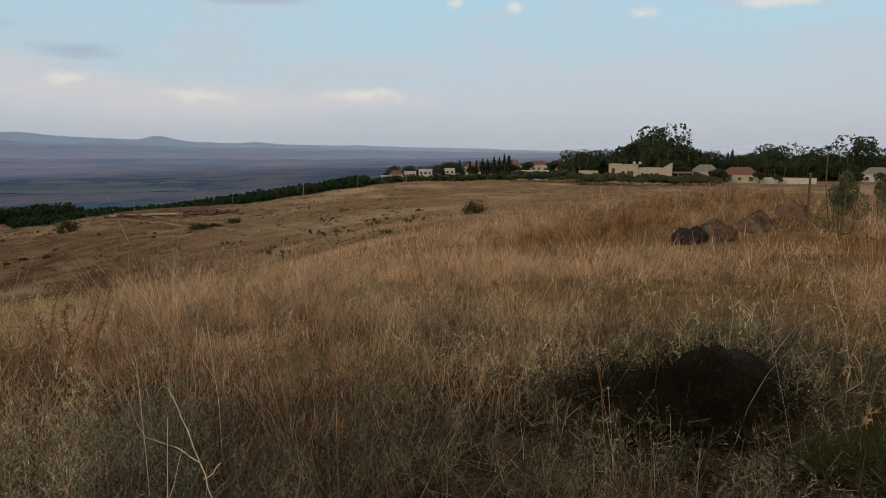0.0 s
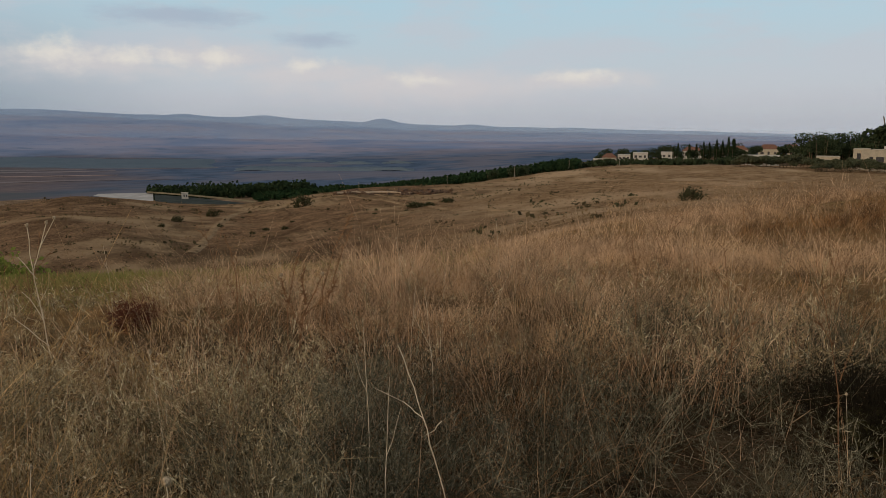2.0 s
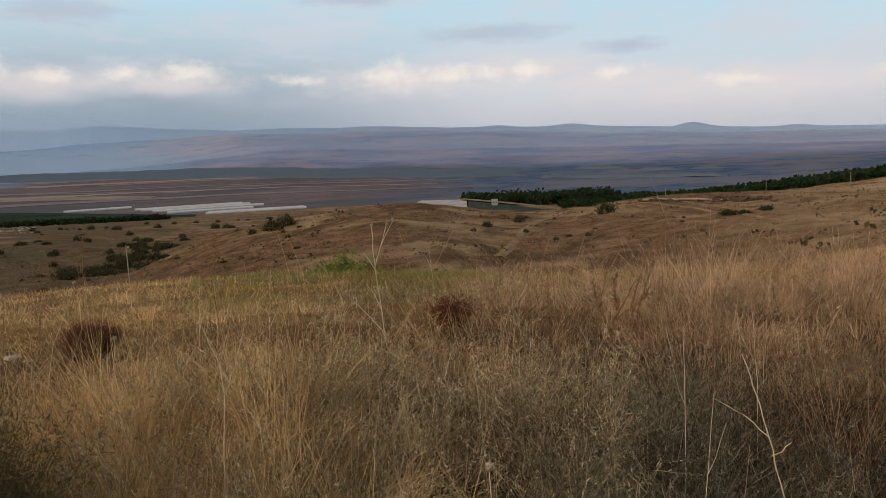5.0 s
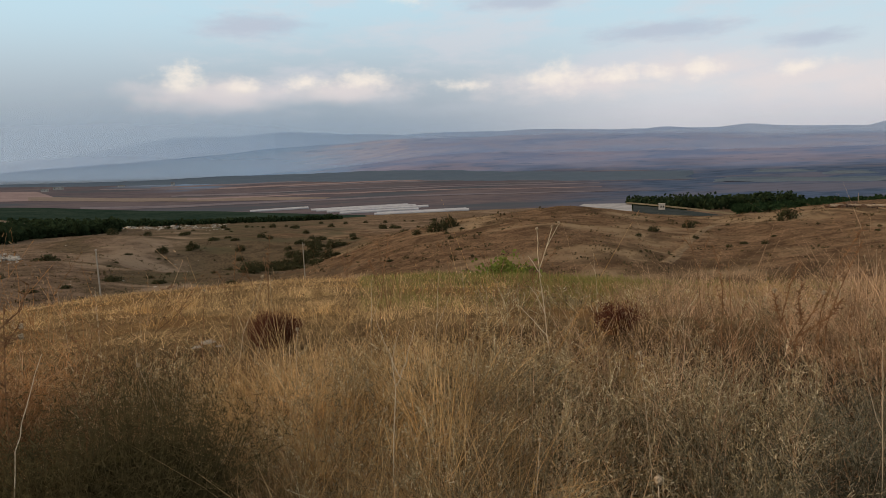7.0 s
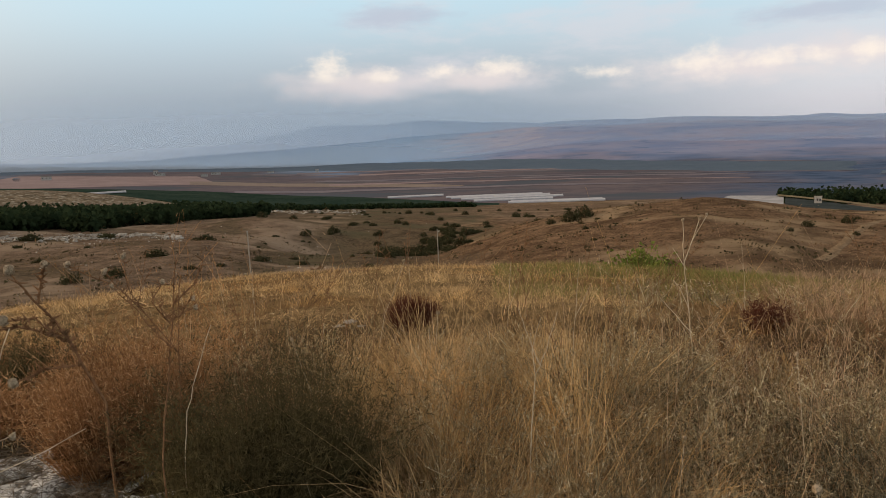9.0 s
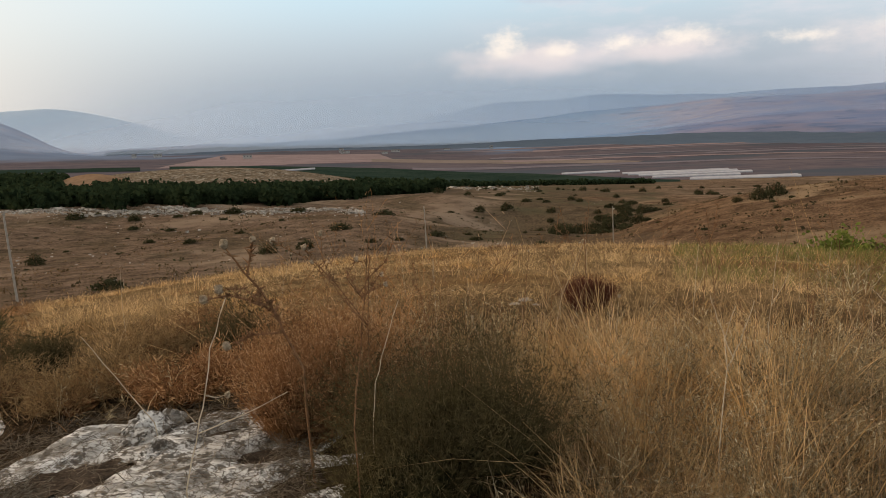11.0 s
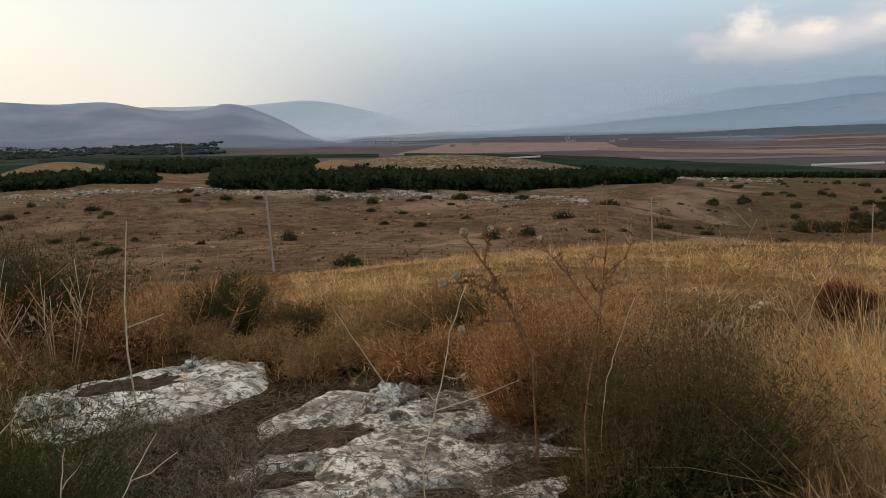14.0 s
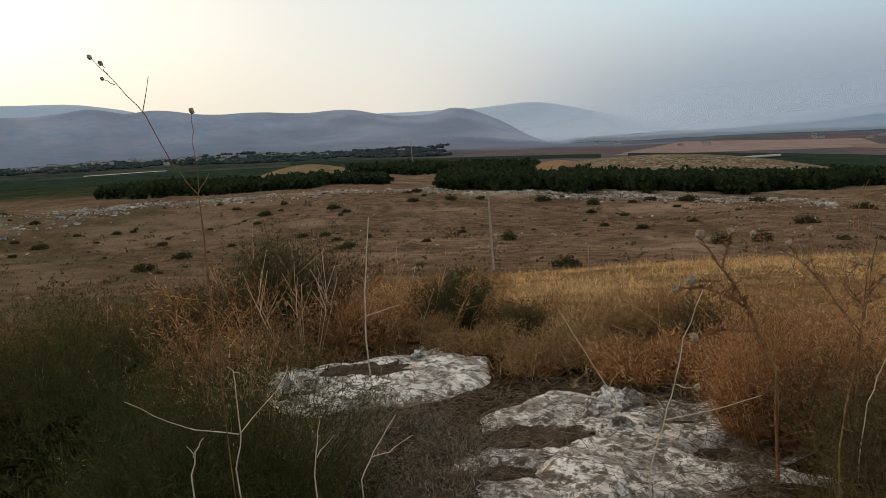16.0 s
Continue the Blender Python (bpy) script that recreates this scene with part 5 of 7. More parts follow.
meadow("heath_grass", 26000, 7.0, 62.0, 0.42, 0.0034, SWARD, "rusty heath grass on the western slope", 45, span=(50, 86), lean=0.5, bow=0.5, segs=1, power=1.4)
weeds("dry_weeds", 3300, 1.6, 5.5, 0.46, M_WEED, "twiggy dry weeds with small husks", 35, husks=4)
weeds("dry_weeds", 2000, 1.7, 4.8, 0.50, M_WEED, "pale twiggy weeds thick with small husks", 38, span=(-46, 4), husks=7)
weeds("dry_weeds", 1900, 1.5, 3.6, 0.42, M_WEEDDARK, "grey-brown twiggy weeds in a dense tangle", 24, span=(-98, -26), husks=5)
weeds("dry_weeds", 1500, 1.7, 3.9, 0.46, M_WEED, "pale twiggy weeds in the shade of the boulder", 39, span=(-100, -74), husks=6)
weeds("rust_weeds", 420, 2.9, 4.6, 0.95, M_RUSTGRASS, "tall rust-brown weeds over the orange brush", 48, span=(14, 32), husks=5)
weeds("rust_weeds", 420, 5.6, 9.0, 0.85, M_RUSTGRASS, "tall rust-brown weeds behind the limestone", 40, span=(48, 72), husks=5)
weeds("dry_weeds", 1200, 5.0, 10.0, 0.40, M_WEED, "twiggy dry weeds with small husks", 36, span=(-100, -12), husks=2)


def twig_litter():
    rng = np.random.default_rng(39)
    n = 32000
    b, r = np.radians(rng.uniform(26, 66, n)), rng.uniform(2.1, 4.9, n)
    x, y = -r * np.sin(b), r * np.cos(b)
    keep = np.ones(n, bool)
    for bearing, far, w in ((39.5, 3.65, 0.66), (56.0, 5.35, 0.66)):
        c = toward(bearing) * far
        keep &= (np.hypot(x - c.x, y - c.y) > w) | (rng.uniform(0, 1, n) < 0.26)
    x, y = x[keep], y[keep]
    n = len(x)
    way = rng.normal(size=(n, 3)) * np.array([1, 1, 0.22])
    way /= np.linalg.norm(way, axis=1, keepdims=True)
    v, q = ribbons(np.stack([x, y, height(x, y) + rng.uniform(0.0, 0.05, n) + 0.05 * (np.hypot(x + 3.6 * math.sin(radians(36.8)), y - 3.6 * math.cos(radians(36.8))) < 0.8)], 1), way, rng.uniform(0.02, 0.12, n), rng.uniform(0.002, 0.0045, n), rng, 0.5, 1, 0.5)
    return tagged(new("twig_litter", mesh_from("twig_litter", v, q, M_SPARSE)), "grey-brown mat of fallen dry twigs", "litter", kind="stuff")


twig_litter()


def hill_tufts():
    """Low tufts that roughen the facing slopes."""
    rng = np.random.default_rng(40)
    n = 52000
    b, r = np.radians(rng.uniform(-75, 84, n)), 50 + 200 * rng.uniform(0, 1, n)
    x, y = -r * np.sin(b), r * np.cos(b)
    keep = relief(x / 9, y / 9, 2.0) + 0.5 * rng.normal(size=n) > 0.05
    x, y, r = x[keep], y[keep], r[keep]
    n = len(x)
    v, q = ribbons(np.stack([x, y, height(x, y) - 0.05], 1), directions(n, rng, 0.5), rng.uniform(0.15, 0.5, n), rng.uniform(0.06, 0.2, n), rng, 0.4, 1, 0.2)
    return tagged(new("hill_tufts", mesh_from("hill_tufts", v, q, M_TUFT)), "low dry tufts over the grazed slopes", "grass", kind="stuff")


hill_tufts()


def slope_scrub():
    """Low dark herbs and thorn cushions speckling the slopes."""
    rng = np.random.default_rng(65)
    n = 9500
    b, r = np.radians(rng.uniform(-62, 84, n)), 58 + 200 * rng.uniform(0, 1, n) ** 0.8
    x, y = -r * np.sin(b), r * np.cos(b)
    keep = relief(x / 14, y / 14, 5.0) + 0.6 * rng.normal(size=n) > 0.1
    x, y = x[keep], y[keep]
    n = len(x)
    s1 = rng.lognormal(-1.15, 0.45, n)
    per = 7
    which = np.repeat(np.arange(n), per)
    off = rng.normal(size=(n * per, 3)) * np.array([0.8, 0.8, 0.28]) * s1[which][:, None]
    cen = np.stack([x[which], y[which], height(x, y)[which] + 0.25 * s1[which]], 1) + off
    v, q = flecks(cen, 0.55 * s1[which], rng, 1.5)
    return tagged(new("slope_scrub", mesh_from("slope_scrub", v, q, M_SLOPESCRUB)), "low dark herbs and thorn cushions on the slopes", "scrub", kind="stuff")


slope_scrub()

# ---------------------------------------------------------------- near shrubs


def make_scrub(name, seed, tall, wide, material, label, stems=420, needles=9, category="bush", fine=0.03, core=None):
    """A dense scrub bush: wiry stems fanning up from the root, set with fine needles round a solid filler core, dark
    for the shade inside.
    """
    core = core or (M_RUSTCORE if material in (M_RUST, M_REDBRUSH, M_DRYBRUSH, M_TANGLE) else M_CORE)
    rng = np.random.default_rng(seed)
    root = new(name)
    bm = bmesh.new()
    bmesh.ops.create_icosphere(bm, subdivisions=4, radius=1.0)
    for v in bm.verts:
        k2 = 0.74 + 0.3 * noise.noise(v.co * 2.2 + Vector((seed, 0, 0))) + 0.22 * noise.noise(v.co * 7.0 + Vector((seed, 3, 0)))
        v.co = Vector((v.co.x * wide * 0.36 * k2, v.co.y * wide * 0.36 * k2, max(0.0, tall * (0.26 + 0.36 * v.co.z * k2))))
    part("filler_core", bm, core, root)
    a, o = rng.uniform(0, 6.283, stems), np.sqrt(rng.uniform(0, 1, stems))
    base = np.stack([np.cos(a) * o, np.sin(a) * o, 0 * a], 1) * wide * 0.22
    lump = 0.8 + 0.3 * np.sin(3 * a + seed) * o + 0.2 * rng.normal(size=stems)
    tip = np.stack([np.cos(a) * o * wide * 0.5, np.sin(a) * o * wide * 0.5, tall * np.sqrt(np.clip(1.1 - 0.75 * o * o, 0.1, 1))], 1) * np.clip(lump, 0.45, 1.15)[:, None]
    d = tip - base
    ln = np.linalg.norm(d, axis=1)
    d /= ln[:, None]
    v, q = ribbons(base, d, ln, np.full(stems, 0.10 * fine), rng, 0.12, 2, 0.4)
    tagged(part("branchwork", mesh_from("branchwork", v, q, material), None, root), kind="stuff")
    pieces = []
    for i in range(round(0.75 * needles)):
        t = 0.3 + 0.72 * rng.uniform(0, 1, stems) ** 0.7
        o2 = d * 0.7 + rng.normal(size=(stems, 3)) * 0.6
        o2 /= np.linalg.norm(o2, axis=1, keepdims=True)
        pieces.append(ribbons(base + d * (ln * t)[:, None] + rng.normal(size=(stems, 3)) * 0.015, o2, rng.uniform(0.7, 1.8, stems) * fine, np.full(stems, 0.21 * fine), rng, 0.2, 1, 0.3))
    v, q = joined(pieces)
    v[:, 2] = np.maximum(v[:, 2], 0.0)
    tagged(part("foliage", mesh_from("foliage", v, q, material), None, root), kind="stuff")
    return tagged(root, label, category)


put(make_scrub("dark_scrub_bush", 41, 0.72, 1.35, M_BROWNSCRUB, "dark olive-brown scrub bush in the dry grass", 1700, 15, fine=0.020), 13.6, 3.2)
put(make_scrub("dark_scrub_bush", 51, 0.60, 0.85, M_BROWNSCRUB, "dark olive-brown scrub bush in the dry grass", 1000, 15, fine=0.020), 19.2, 2.85)
for bearing, r, tall, wide, seed in ((56.5, 4.3, 0.20, 0.9, 131), (51.0, 3.9, 0.14, 0.7, 132), (60.5, 3.8, 0.26, 0.9, 134), (53.0, 3.3, 0.22, 0.8, 135)):
    put(make_scrub("grey_dead_scrub", seed, tall, wide, M_DEADSCRUB, "low grey-brown dead scrub between the limestone slabs", 420, 8, "brush", 0.026, M_SOIL), bearing, r)
put(make_scrub("dark_green_bush", 42, 0.84, 1.6, M_DARKBUSH, "dense dark green scrub bush beside the limestone", 2200, 17, fine=0.022), 71.5, 3.2)
put(make_scrub("dark_green_bush", 52, 1.0, 1.5, M_DARKBUSH, "dense dark green scrub bush in shade", 1300, 15, fine=0.024), 80, 4.6)
put(make_scrub("dark_green_bush", 53, 0.55, 1.0, M_DARKBUSH, "low dark green scrub bush in the litter", 1300, 15, fine=0.019), 66, 2.65)
put(make_scrub("dark_green_bush", 59, 0.7, 1.1, M_DARKBUSH, "dense dark green scrub bush in shade", 1200, 15, fine=0.019), 79, 2.6)
# near-black scrub added to build up the dark, shadowed mass round the boulder
put(make_scrub("blackish_bush", 62, 0.30, 0.8, M_BLACKBUSH, "low blackish scrub added to the dark before the boulder", 1100, 14, fine=0.022), -84.0, 4.35)
put(make_scrub("blackish_bush", 66, 0.46, 0.60, M_BLACKBUSH, "blackish scrub added to the dark mass before the boulder", 1300, 15, fine=0.026), -84.4, 4.5)
put(make_scrub("blackish_bush", 67, 0.36, 0.9, M_BLACKBUSH, "low blackish scrub added to the dark beside the boulder", 800, 13, fine=0.022), -81.0, 4.3)
put(make_scrub("blackish_bush", 63, 0.30, 0.9, M_BLACKBUSH, "low blackish scrub added to the dark beside the boulder", 700, 13, fine=0.022), -79.0, 4.7)
put(make_scrub("blackish_bush", 64, 0.42, 0.7, M_BLACKBUSH, "blackish scrub added to the dark against the boulder", 800, 13, fine=0.022), -88.5, 4.6)
# one more low bush, added to darken the weeds here
put(make_scrub("dark_green_bush", 65, 0.20, 0.7, M_DARKBUSH, "dark green scrub added among the shaded weeds", 700, 13, fine=0.022), -96.0, 4.2)
put(make_scrub("grey_green_bush", 43, 1.12, 1.9, M_GREYBUSH, "grey-green scrub bush with bleached stems", 1700, 16, fine=0.034), 62.0, 7.8)
# brown bushes added to bring down the brightness of this end
for bearing, r, tall, wide, seed in ((70.5, 8.6, 0.7, 1.3, 101), (75.5, 7.4, 0.75, 1.4, 102), (80.5, 6.6, 0.8, 1.5, 103), (84.5, 8.5, 0.8, 1.6, 104), (67.0, 10.5, 0.6, 1.2, 105), (77.5, 10.5, 0.65, 1.4, 106)):
    put(make_scrub("brown_scrub_bush", seed, tall, wide, M_BROWNSCRUB, "low brown scrub bush added to darken the slope", 500, 9, fine=0.05), bearing, r)
put(make_scrub("small_scrub_bush", 44, 0.55, 0.8, M_DARKBUSH, "small dark scrub bush in dry grass", 400, 10, fine=0.04), 48.5, 8.2)
for bearing, r, tall, wide, mat, seed in ((49.5, 7.2, 0.50, 0.95, M_GREYBUSH, 111), (44.5, 6.6, 0.30, 0.7, M_BROWNSCRUB, 112), (37.0, 6.2, 0.26, 0.9, M_TANGLE, 113), (40.0, 5.6, 0.22, 1.05, M_TANGLE, 114), (33.5, 6.6, 0.30, 1.1, M_DRYBRUSH, 115), (47.5, 5.9, 0.22, 1.05, M_TANGLE, 116),
                                          (31.0, 5.0, 0.32, 0.8, M_RUST, 117), (53.0, 7.6, 0.34, 0.9, M_DRYBRUSH, 118), (57.5, 8.4, 0.30, 0.9, M_TANGLE, 119), (64.5, 6.4, 0.30, 1.1, M_TANGLE, 121), (51.5, 6.7, 0.22, 0.7, M_TANGLE, 122),
                                          (35.5, 5.0, 0.24, 0.9, M_RUST, 124), (43.0, 5.3, 0.20, 0.8, M_TANGLE, 125), (30.0, 5.7, 0.46, 0.8, M_BROWNSCRUB, 126)):
    put(make_scrub("low_brush", seed, tall, wide, mat, {M_DRYBRUSH: "low rust-brown dry brush behind the limestone", M_TANGLE: "low tangle of brown dry brush behind the limestone", M_RUST: "low rust-orange dry brush behind the limestone",
                                                       M_BROWNSCRUB: "low olive-brown brush behind the limestone"}.get(mat, "dark grey-green scrub mound behind the limestone"), 620, 11, "brush", 0.03), bearing, r)
put(make_scrub("yellow_weed", 123, 0.42, 0.5, M_GOLD, "yellow dry leafy weed at the bush's foot", 260, 9, "weed", 0.03), 77.5, 2.35)
put(make_scrub("rust_brush", 45, 0.70, 0.90, M_RUST, "rust-orange dry brush beside the limestone", 1800, 15, "brush", 0.019), 26.2, 3.95)
put(make_scrub("rust_brush", 56, 0.62, 0.8, M_RUST, "rust-orange dry brush in the grass", 900, 13, "brush", 0.022), 22.5, 4.4)
put(make_scrub("rust_brush", 57, 0.55, 0.9, M_RUST, "rust-orange dry brush in the grass", 500, 10, "brush"), 57, 6.6)
put(make_scrub("red_brown_brush", 46, 0.31, 0.54, M_REDBRUSH, "round red-brown dry brush in the grass", 2000, 16, "brush", 0.016, M_REDCORE), 2.9, 6.9)
put(make_scrub("red_brown_brush", 47, 0.30, 0.5, M_REDBRUSH, "small red-brown dry brush in the grass", 300, 10, "brush"), -24.4, 6.9)
put(make_shrub("green_bush", 48, 2.9, 6.2, M_GREENBUSH, "bright olive-green bush in the hollow", 3500, 0.22, "bush"), -15.4, 46)

# ---------------------------------------------------------------- rocks


def make_rock(name, seed, size, material, label, rough=0.16, cuts=4, category="rock", flat_top=False):
    """A weathered rock: a cube subdivided, rounded and broken by noise."""
    bm = bmesh.new()
    bmesh.ops.create_icosphere(bm, subdivisions=cuts, radius=1.0)
    off = Vector((seed * 3.1, seed * 1.7, seed * 0.9))
    for v in bm.verts:
        d = v.co.normalized()
        k2 = 1 + rough * 2.2 * noise.noise(d * 1.3 + off) + rough * 1.1 * noise.noise(d * 3.1 + off) + rough * 0.5 * noise.noise(d * 8.0 + off) + rough * 0.25 * noise.noise(d * 19.0 + off)
        p = Vector((d.x * k2, d.y * k2, d.z * k2))
        if flat_top:
            p.z = math.copysign(abs(p.z) ** 0.7, p.z) * (1 if p.z < 0 else 1 + 0.5 * noise.noise(Vector((p.x * 2.2, p.y * 2.2, seed))))
        v.co = Vector((p.x * size[0], p.y * size[1], p.z * size[2]))
    for f in bm.faces:
        f.smooth = cuts < 5
    me = bpy.data.meshes.new(name)
    bm.to_mesh(me)
    bm.free()
    me.materials.append(material)
    return tagged(new(name, me), label, category)


def outcrop(seed, wide, deep, tall, label, pockets, cells=150, knobs=()):
    """Limestone breaking through the soil: a low pitted slab with a ragged edge and hollows where soil lies."""
    bm = bmesh.new()
    bmesh.ops.create_grid(bm, x_segments=int(0.9 * cells), y_segments=int(0.9 * cells * deep / wide), size=0.5)
    off = Vector((seed * 5.3, seed * 2.9, 0.4))
    for v in bm.verts:
        u, w = v.co.x * 2, v.co.y * 2
        p = Vector((v.co.x * wide, v.co.y * deep, 0))
        edge = 1.0 - (abs(u) ** 2.6 + abs(w) ** 2.6) + 0.75 * noise.noise(p * 2.1 + off) + 0.3 * noise.noise(p * 6.0 + off)
        lift = min(1.0, max(-0.8, edge * 1.9))
        crag = 0.20 + 0.34 * noise.hetero_terrain(p * 1.9 + off, 0.9, 2.1, 6, 0.6) + 0.30 * noise.noise(Vector((p.x * 3.0, p.y * 7.0, 0)) + off) + 0.12 * noise.noise(Vector((p.x * 8.0, p.y * 17.0, 0)) + off) + 0.07 * noise.noise(p * 34.0 + off)
        for px, py, pr in pockets:
            crag -= 0.9 * math.exp(-(((p.x - px) / pr) ** 2 + ((p.y - py) / (pr * 0.6)) ** 2) ** 2)
        v.co = Vector((p.x + 0.03 * noise.noise(p * 5 + off), p.y, tall * (lift * max(crag, -0.10) if lift > 0 else lift)))
    for f in bm.faces:
        f.smooth = False
    root = new("limestone_outcrop")
    part("slab", bm, M_LIME, root)
    for px, py, pr in pockets:
        soil = bmesh.new()
        bmesh.ops.create_icosphere(soil, subdivisions=4, radius=1.0)
        for v in soil.verts:
            k2 = 1 + 0.9 * noise.noise(v.co * 2.1 + off + Vector((px * 9, py * 9, 0))) + 0.6 * noise.noise(v.co * 5.0 + off) + 0.5 * noise.noise(v.co * 13.0 + off)
            v.co = Vector((px + v.co.x * pr * 0.72 * k2, py + v.co.y * pr * 0.42 * k2, 0.004 + 0.010 * v.co.z + 0.012 * noise.noise(v.co * 5)))
        part("soil_pocket", soil, M_SOIL, root, "dark crumbly soil in a hollow of the rock")
    for kx, ky, size in knobs:
        knob = bmesh.new()
        bmesh.ops.create_icosphere(knob, subdivisions=4, radius=1.0)
        for v in knob.verts:
            k2 = 1 + 0.45 * noise.noise(v.co * 1.5 + off) + 0.25 * noise.noise(v.co * 4.0 + off) + 0.14 * noise.noise(v.co * 11.0 + off)
            v.co = Vector((kx + v.co.x * size * k2, ky + v.co.y * size * 0.7 * k2, tall * 0.3 + v.co.z * size * 0.9 * k2))
        part("knob", knob, M_LIME, root)
    return tagged(root, label, "rock")


put(outcrop(1, 1.85, 2.0, 0.105, "pale pitted limestone outcrop breaking through the soil", [(-0.50, 0.36, 0.34), (-0.62, -0.12, 0.20), (0.45, 0.12, 0.20), (0.62, -0.30, 0.24), (0.30, 0.52, 0.14), (0.10, -0.45, 0.16), (0.72, 0.45, 0.2)], knobs=((-0.10, 0.72, 0.13), (0.02, 0.80, 0.09), (-0.06, 0.40, 0.08))), 36.8, 3.6, 37)
put(outcrop(2, 1.65, 1.35, 0.085, "flat pale limestone outcrop with a soil pocket", [(-0.10, 0.30, 0.42), (-0.6, -0.1, 0.2)], knobs=((0.36, 0.44, 0.07),)), 56.0, 5.35, 56)
for bearing, r, size, seed in ((8.7, 7.3, 0.055, 31), (7.7, 7.5, 0.075, 32), (6.9, 7.2, 0.05, 33)):
    put(make_rock("limestone_rock", seed, (size, 0.7 * size, 0.5 * size), M_STONES, "small pale limestone rock in the grass", 0.34, 3), bearing, r, 40 * seed, 0.01)
put(make_rock("basalt_boulder", 5, (0.42, 0.34, 0.40), M_BASALT, "dark basalt boulder half hidden in dry grass", 0.16, 4), -85.6, 4.95, -85, 0.02)
put(make_rock("basalt_boulder", 15, (0.40, 0.26, 0.20), M_BASALT, "low dark basalt rock beside the larger boulder", 0.16, 4), -80.2, 4.8, -80, 0.04)
for bearing, r, s, sd, stone in ((-82.9, 19.8, (0.40, 0.38, 0.42), 6, M_BASALT), (-84.7, 20.4, (0.58, 0.45, 0.50), 7, M_ROCK), (-87.5, 22.0, (0.55, 0.4, 0.42), 8, M_ROCK), (-89.6, 24.0, (0.58, 0.5, 0.50), 9, M_ROCK)):
    put(make_rock("boulder", sd, s, stone, "weathered brown boulder in the dry grass" if stone is M_ROCK else "dark mottled boulder in the dry grass", 0.17, 4), bearing, r, bearing + sd * 7, -0.02)


def stones(name, count, seed, label, strip, size):
    """Loose pale stones strewn along a strip given by bearings, distances and a spread."""
    rng = np.random.default_rng(seed)
    bs, rs, spread = strip
    b = rng.uniform(bs[0], bs[-1], count)
    r = np.interp(b, bs, rs) + rng.normal(size=count) * spread
    a = np.radians(b)
    x, y = -r * np.sin(a), r * np.cos(a)
    z = height(x, y)
    s = size * np.minimum(rng.lognormal(0, 0.55, count), 2.1) * np.clip(0.7 + 0.9 * relief(x / 7, y / 7, 3.0), 0.15, 1.6)
    cube = np.array([(i, j, k2) for i in (-1, 1) for j in (-1, 1) for k2 in (-1, 1)], float)
    faces = np.array([(0, 1, 3, 2), (4, 6, 7, 5), (0, 4, 5, 1), (2, 3, 7, 6), (0, 2, 6, 4), (1, 5, 7, 3)])
    body = cube[None] * rng.uniform(0.5, 1.1, (count, 1, 3)) * np.array([1, 1, 0.7]) * (1 + 0.35 * rng.normal(size=(count, 8, 1)))
    turn = rng.uniform(0, 6.28, count)
    c, sn = np.cos(turn)[:, None], np.sin(turn)[:, None]
    v = np.stack([body[..., 0] * c - body[..., 1] * sn, body[..., 0] * sn + body[..., 1] * c, body[..., 2]], -1) * s[:, None, None]
    v += np.stack([x, y, z + 0.1 * s], -1)[:, None]
    q = (faces[None] + 8 * np.arange(count)[:, None, None]).reshape(-1, 4)
    return tagged(new(name, mesh_from(name, v.reshape(-1, 3), q, M_STONES)), label, "stones", kind="stuff")


stones("ridge_stones", 2500, 61, "pale limestone boulders strewn along the ridge", ([20, 23, 28, 35, 44], [222, 226, 233, 232, 231], 7.0), 0.30)
stones("ridge_stones", 3200, 62, "pale limestone boulders strewn along the ridge", ([43, 50, 55, 65, 73, 82], [232, 246, 242, 246, 229, 204], 8.0), 0.30)
stones("slope_stones", 700, 63, "loose pale stones on the grazed slope", ([0, 80], [190, 180], 45.0), 0.13)

# ---------------------------------------------------------------- poles, posts


def make_pole(label, tall, thick, material, arm=True):
    root = new("utility_pole")
    part("shaft", mesh_from("shaft", *tube([(0, 0, -0.3), (0, 0, tall)], [thick, thick * 0.7], 8), material), None, root)
    part("cap", boxed(-thick * 0.9, thick * 0.9, -thick * 0.9, thick * 0.9, tall, tall + thick * 1.4), material, root)
    if arm:
        part("crossarm", boxed(-0.6, 0.6, -0.06, 0.06, tall - 0.5, tall - 0.35), material, root)
    return tagged(root, label, "pole", "poles along the slope")


POLE = put(make_pole("slim pale pole standing below the grassy crest", 8.0, 0.12, M_CONCRETE, False), 15.15, 108)
copy_at(POLE, 44.95, 76, 0)
copy_at(POLE, 0.4, 120, 0, 0.7)
for bearing, r, size in ((-40.65, 262, 0.66), (-36.0, 262, 0.55), (-33.4, 262, 0.5), (-47.6, 262, 0.5), (-52.9, 262, 0.5), (-57.1, 262, 0.5), (-60.9, 262, 0.5)):
    copy_at(POLE, bearing, r, 0, size)


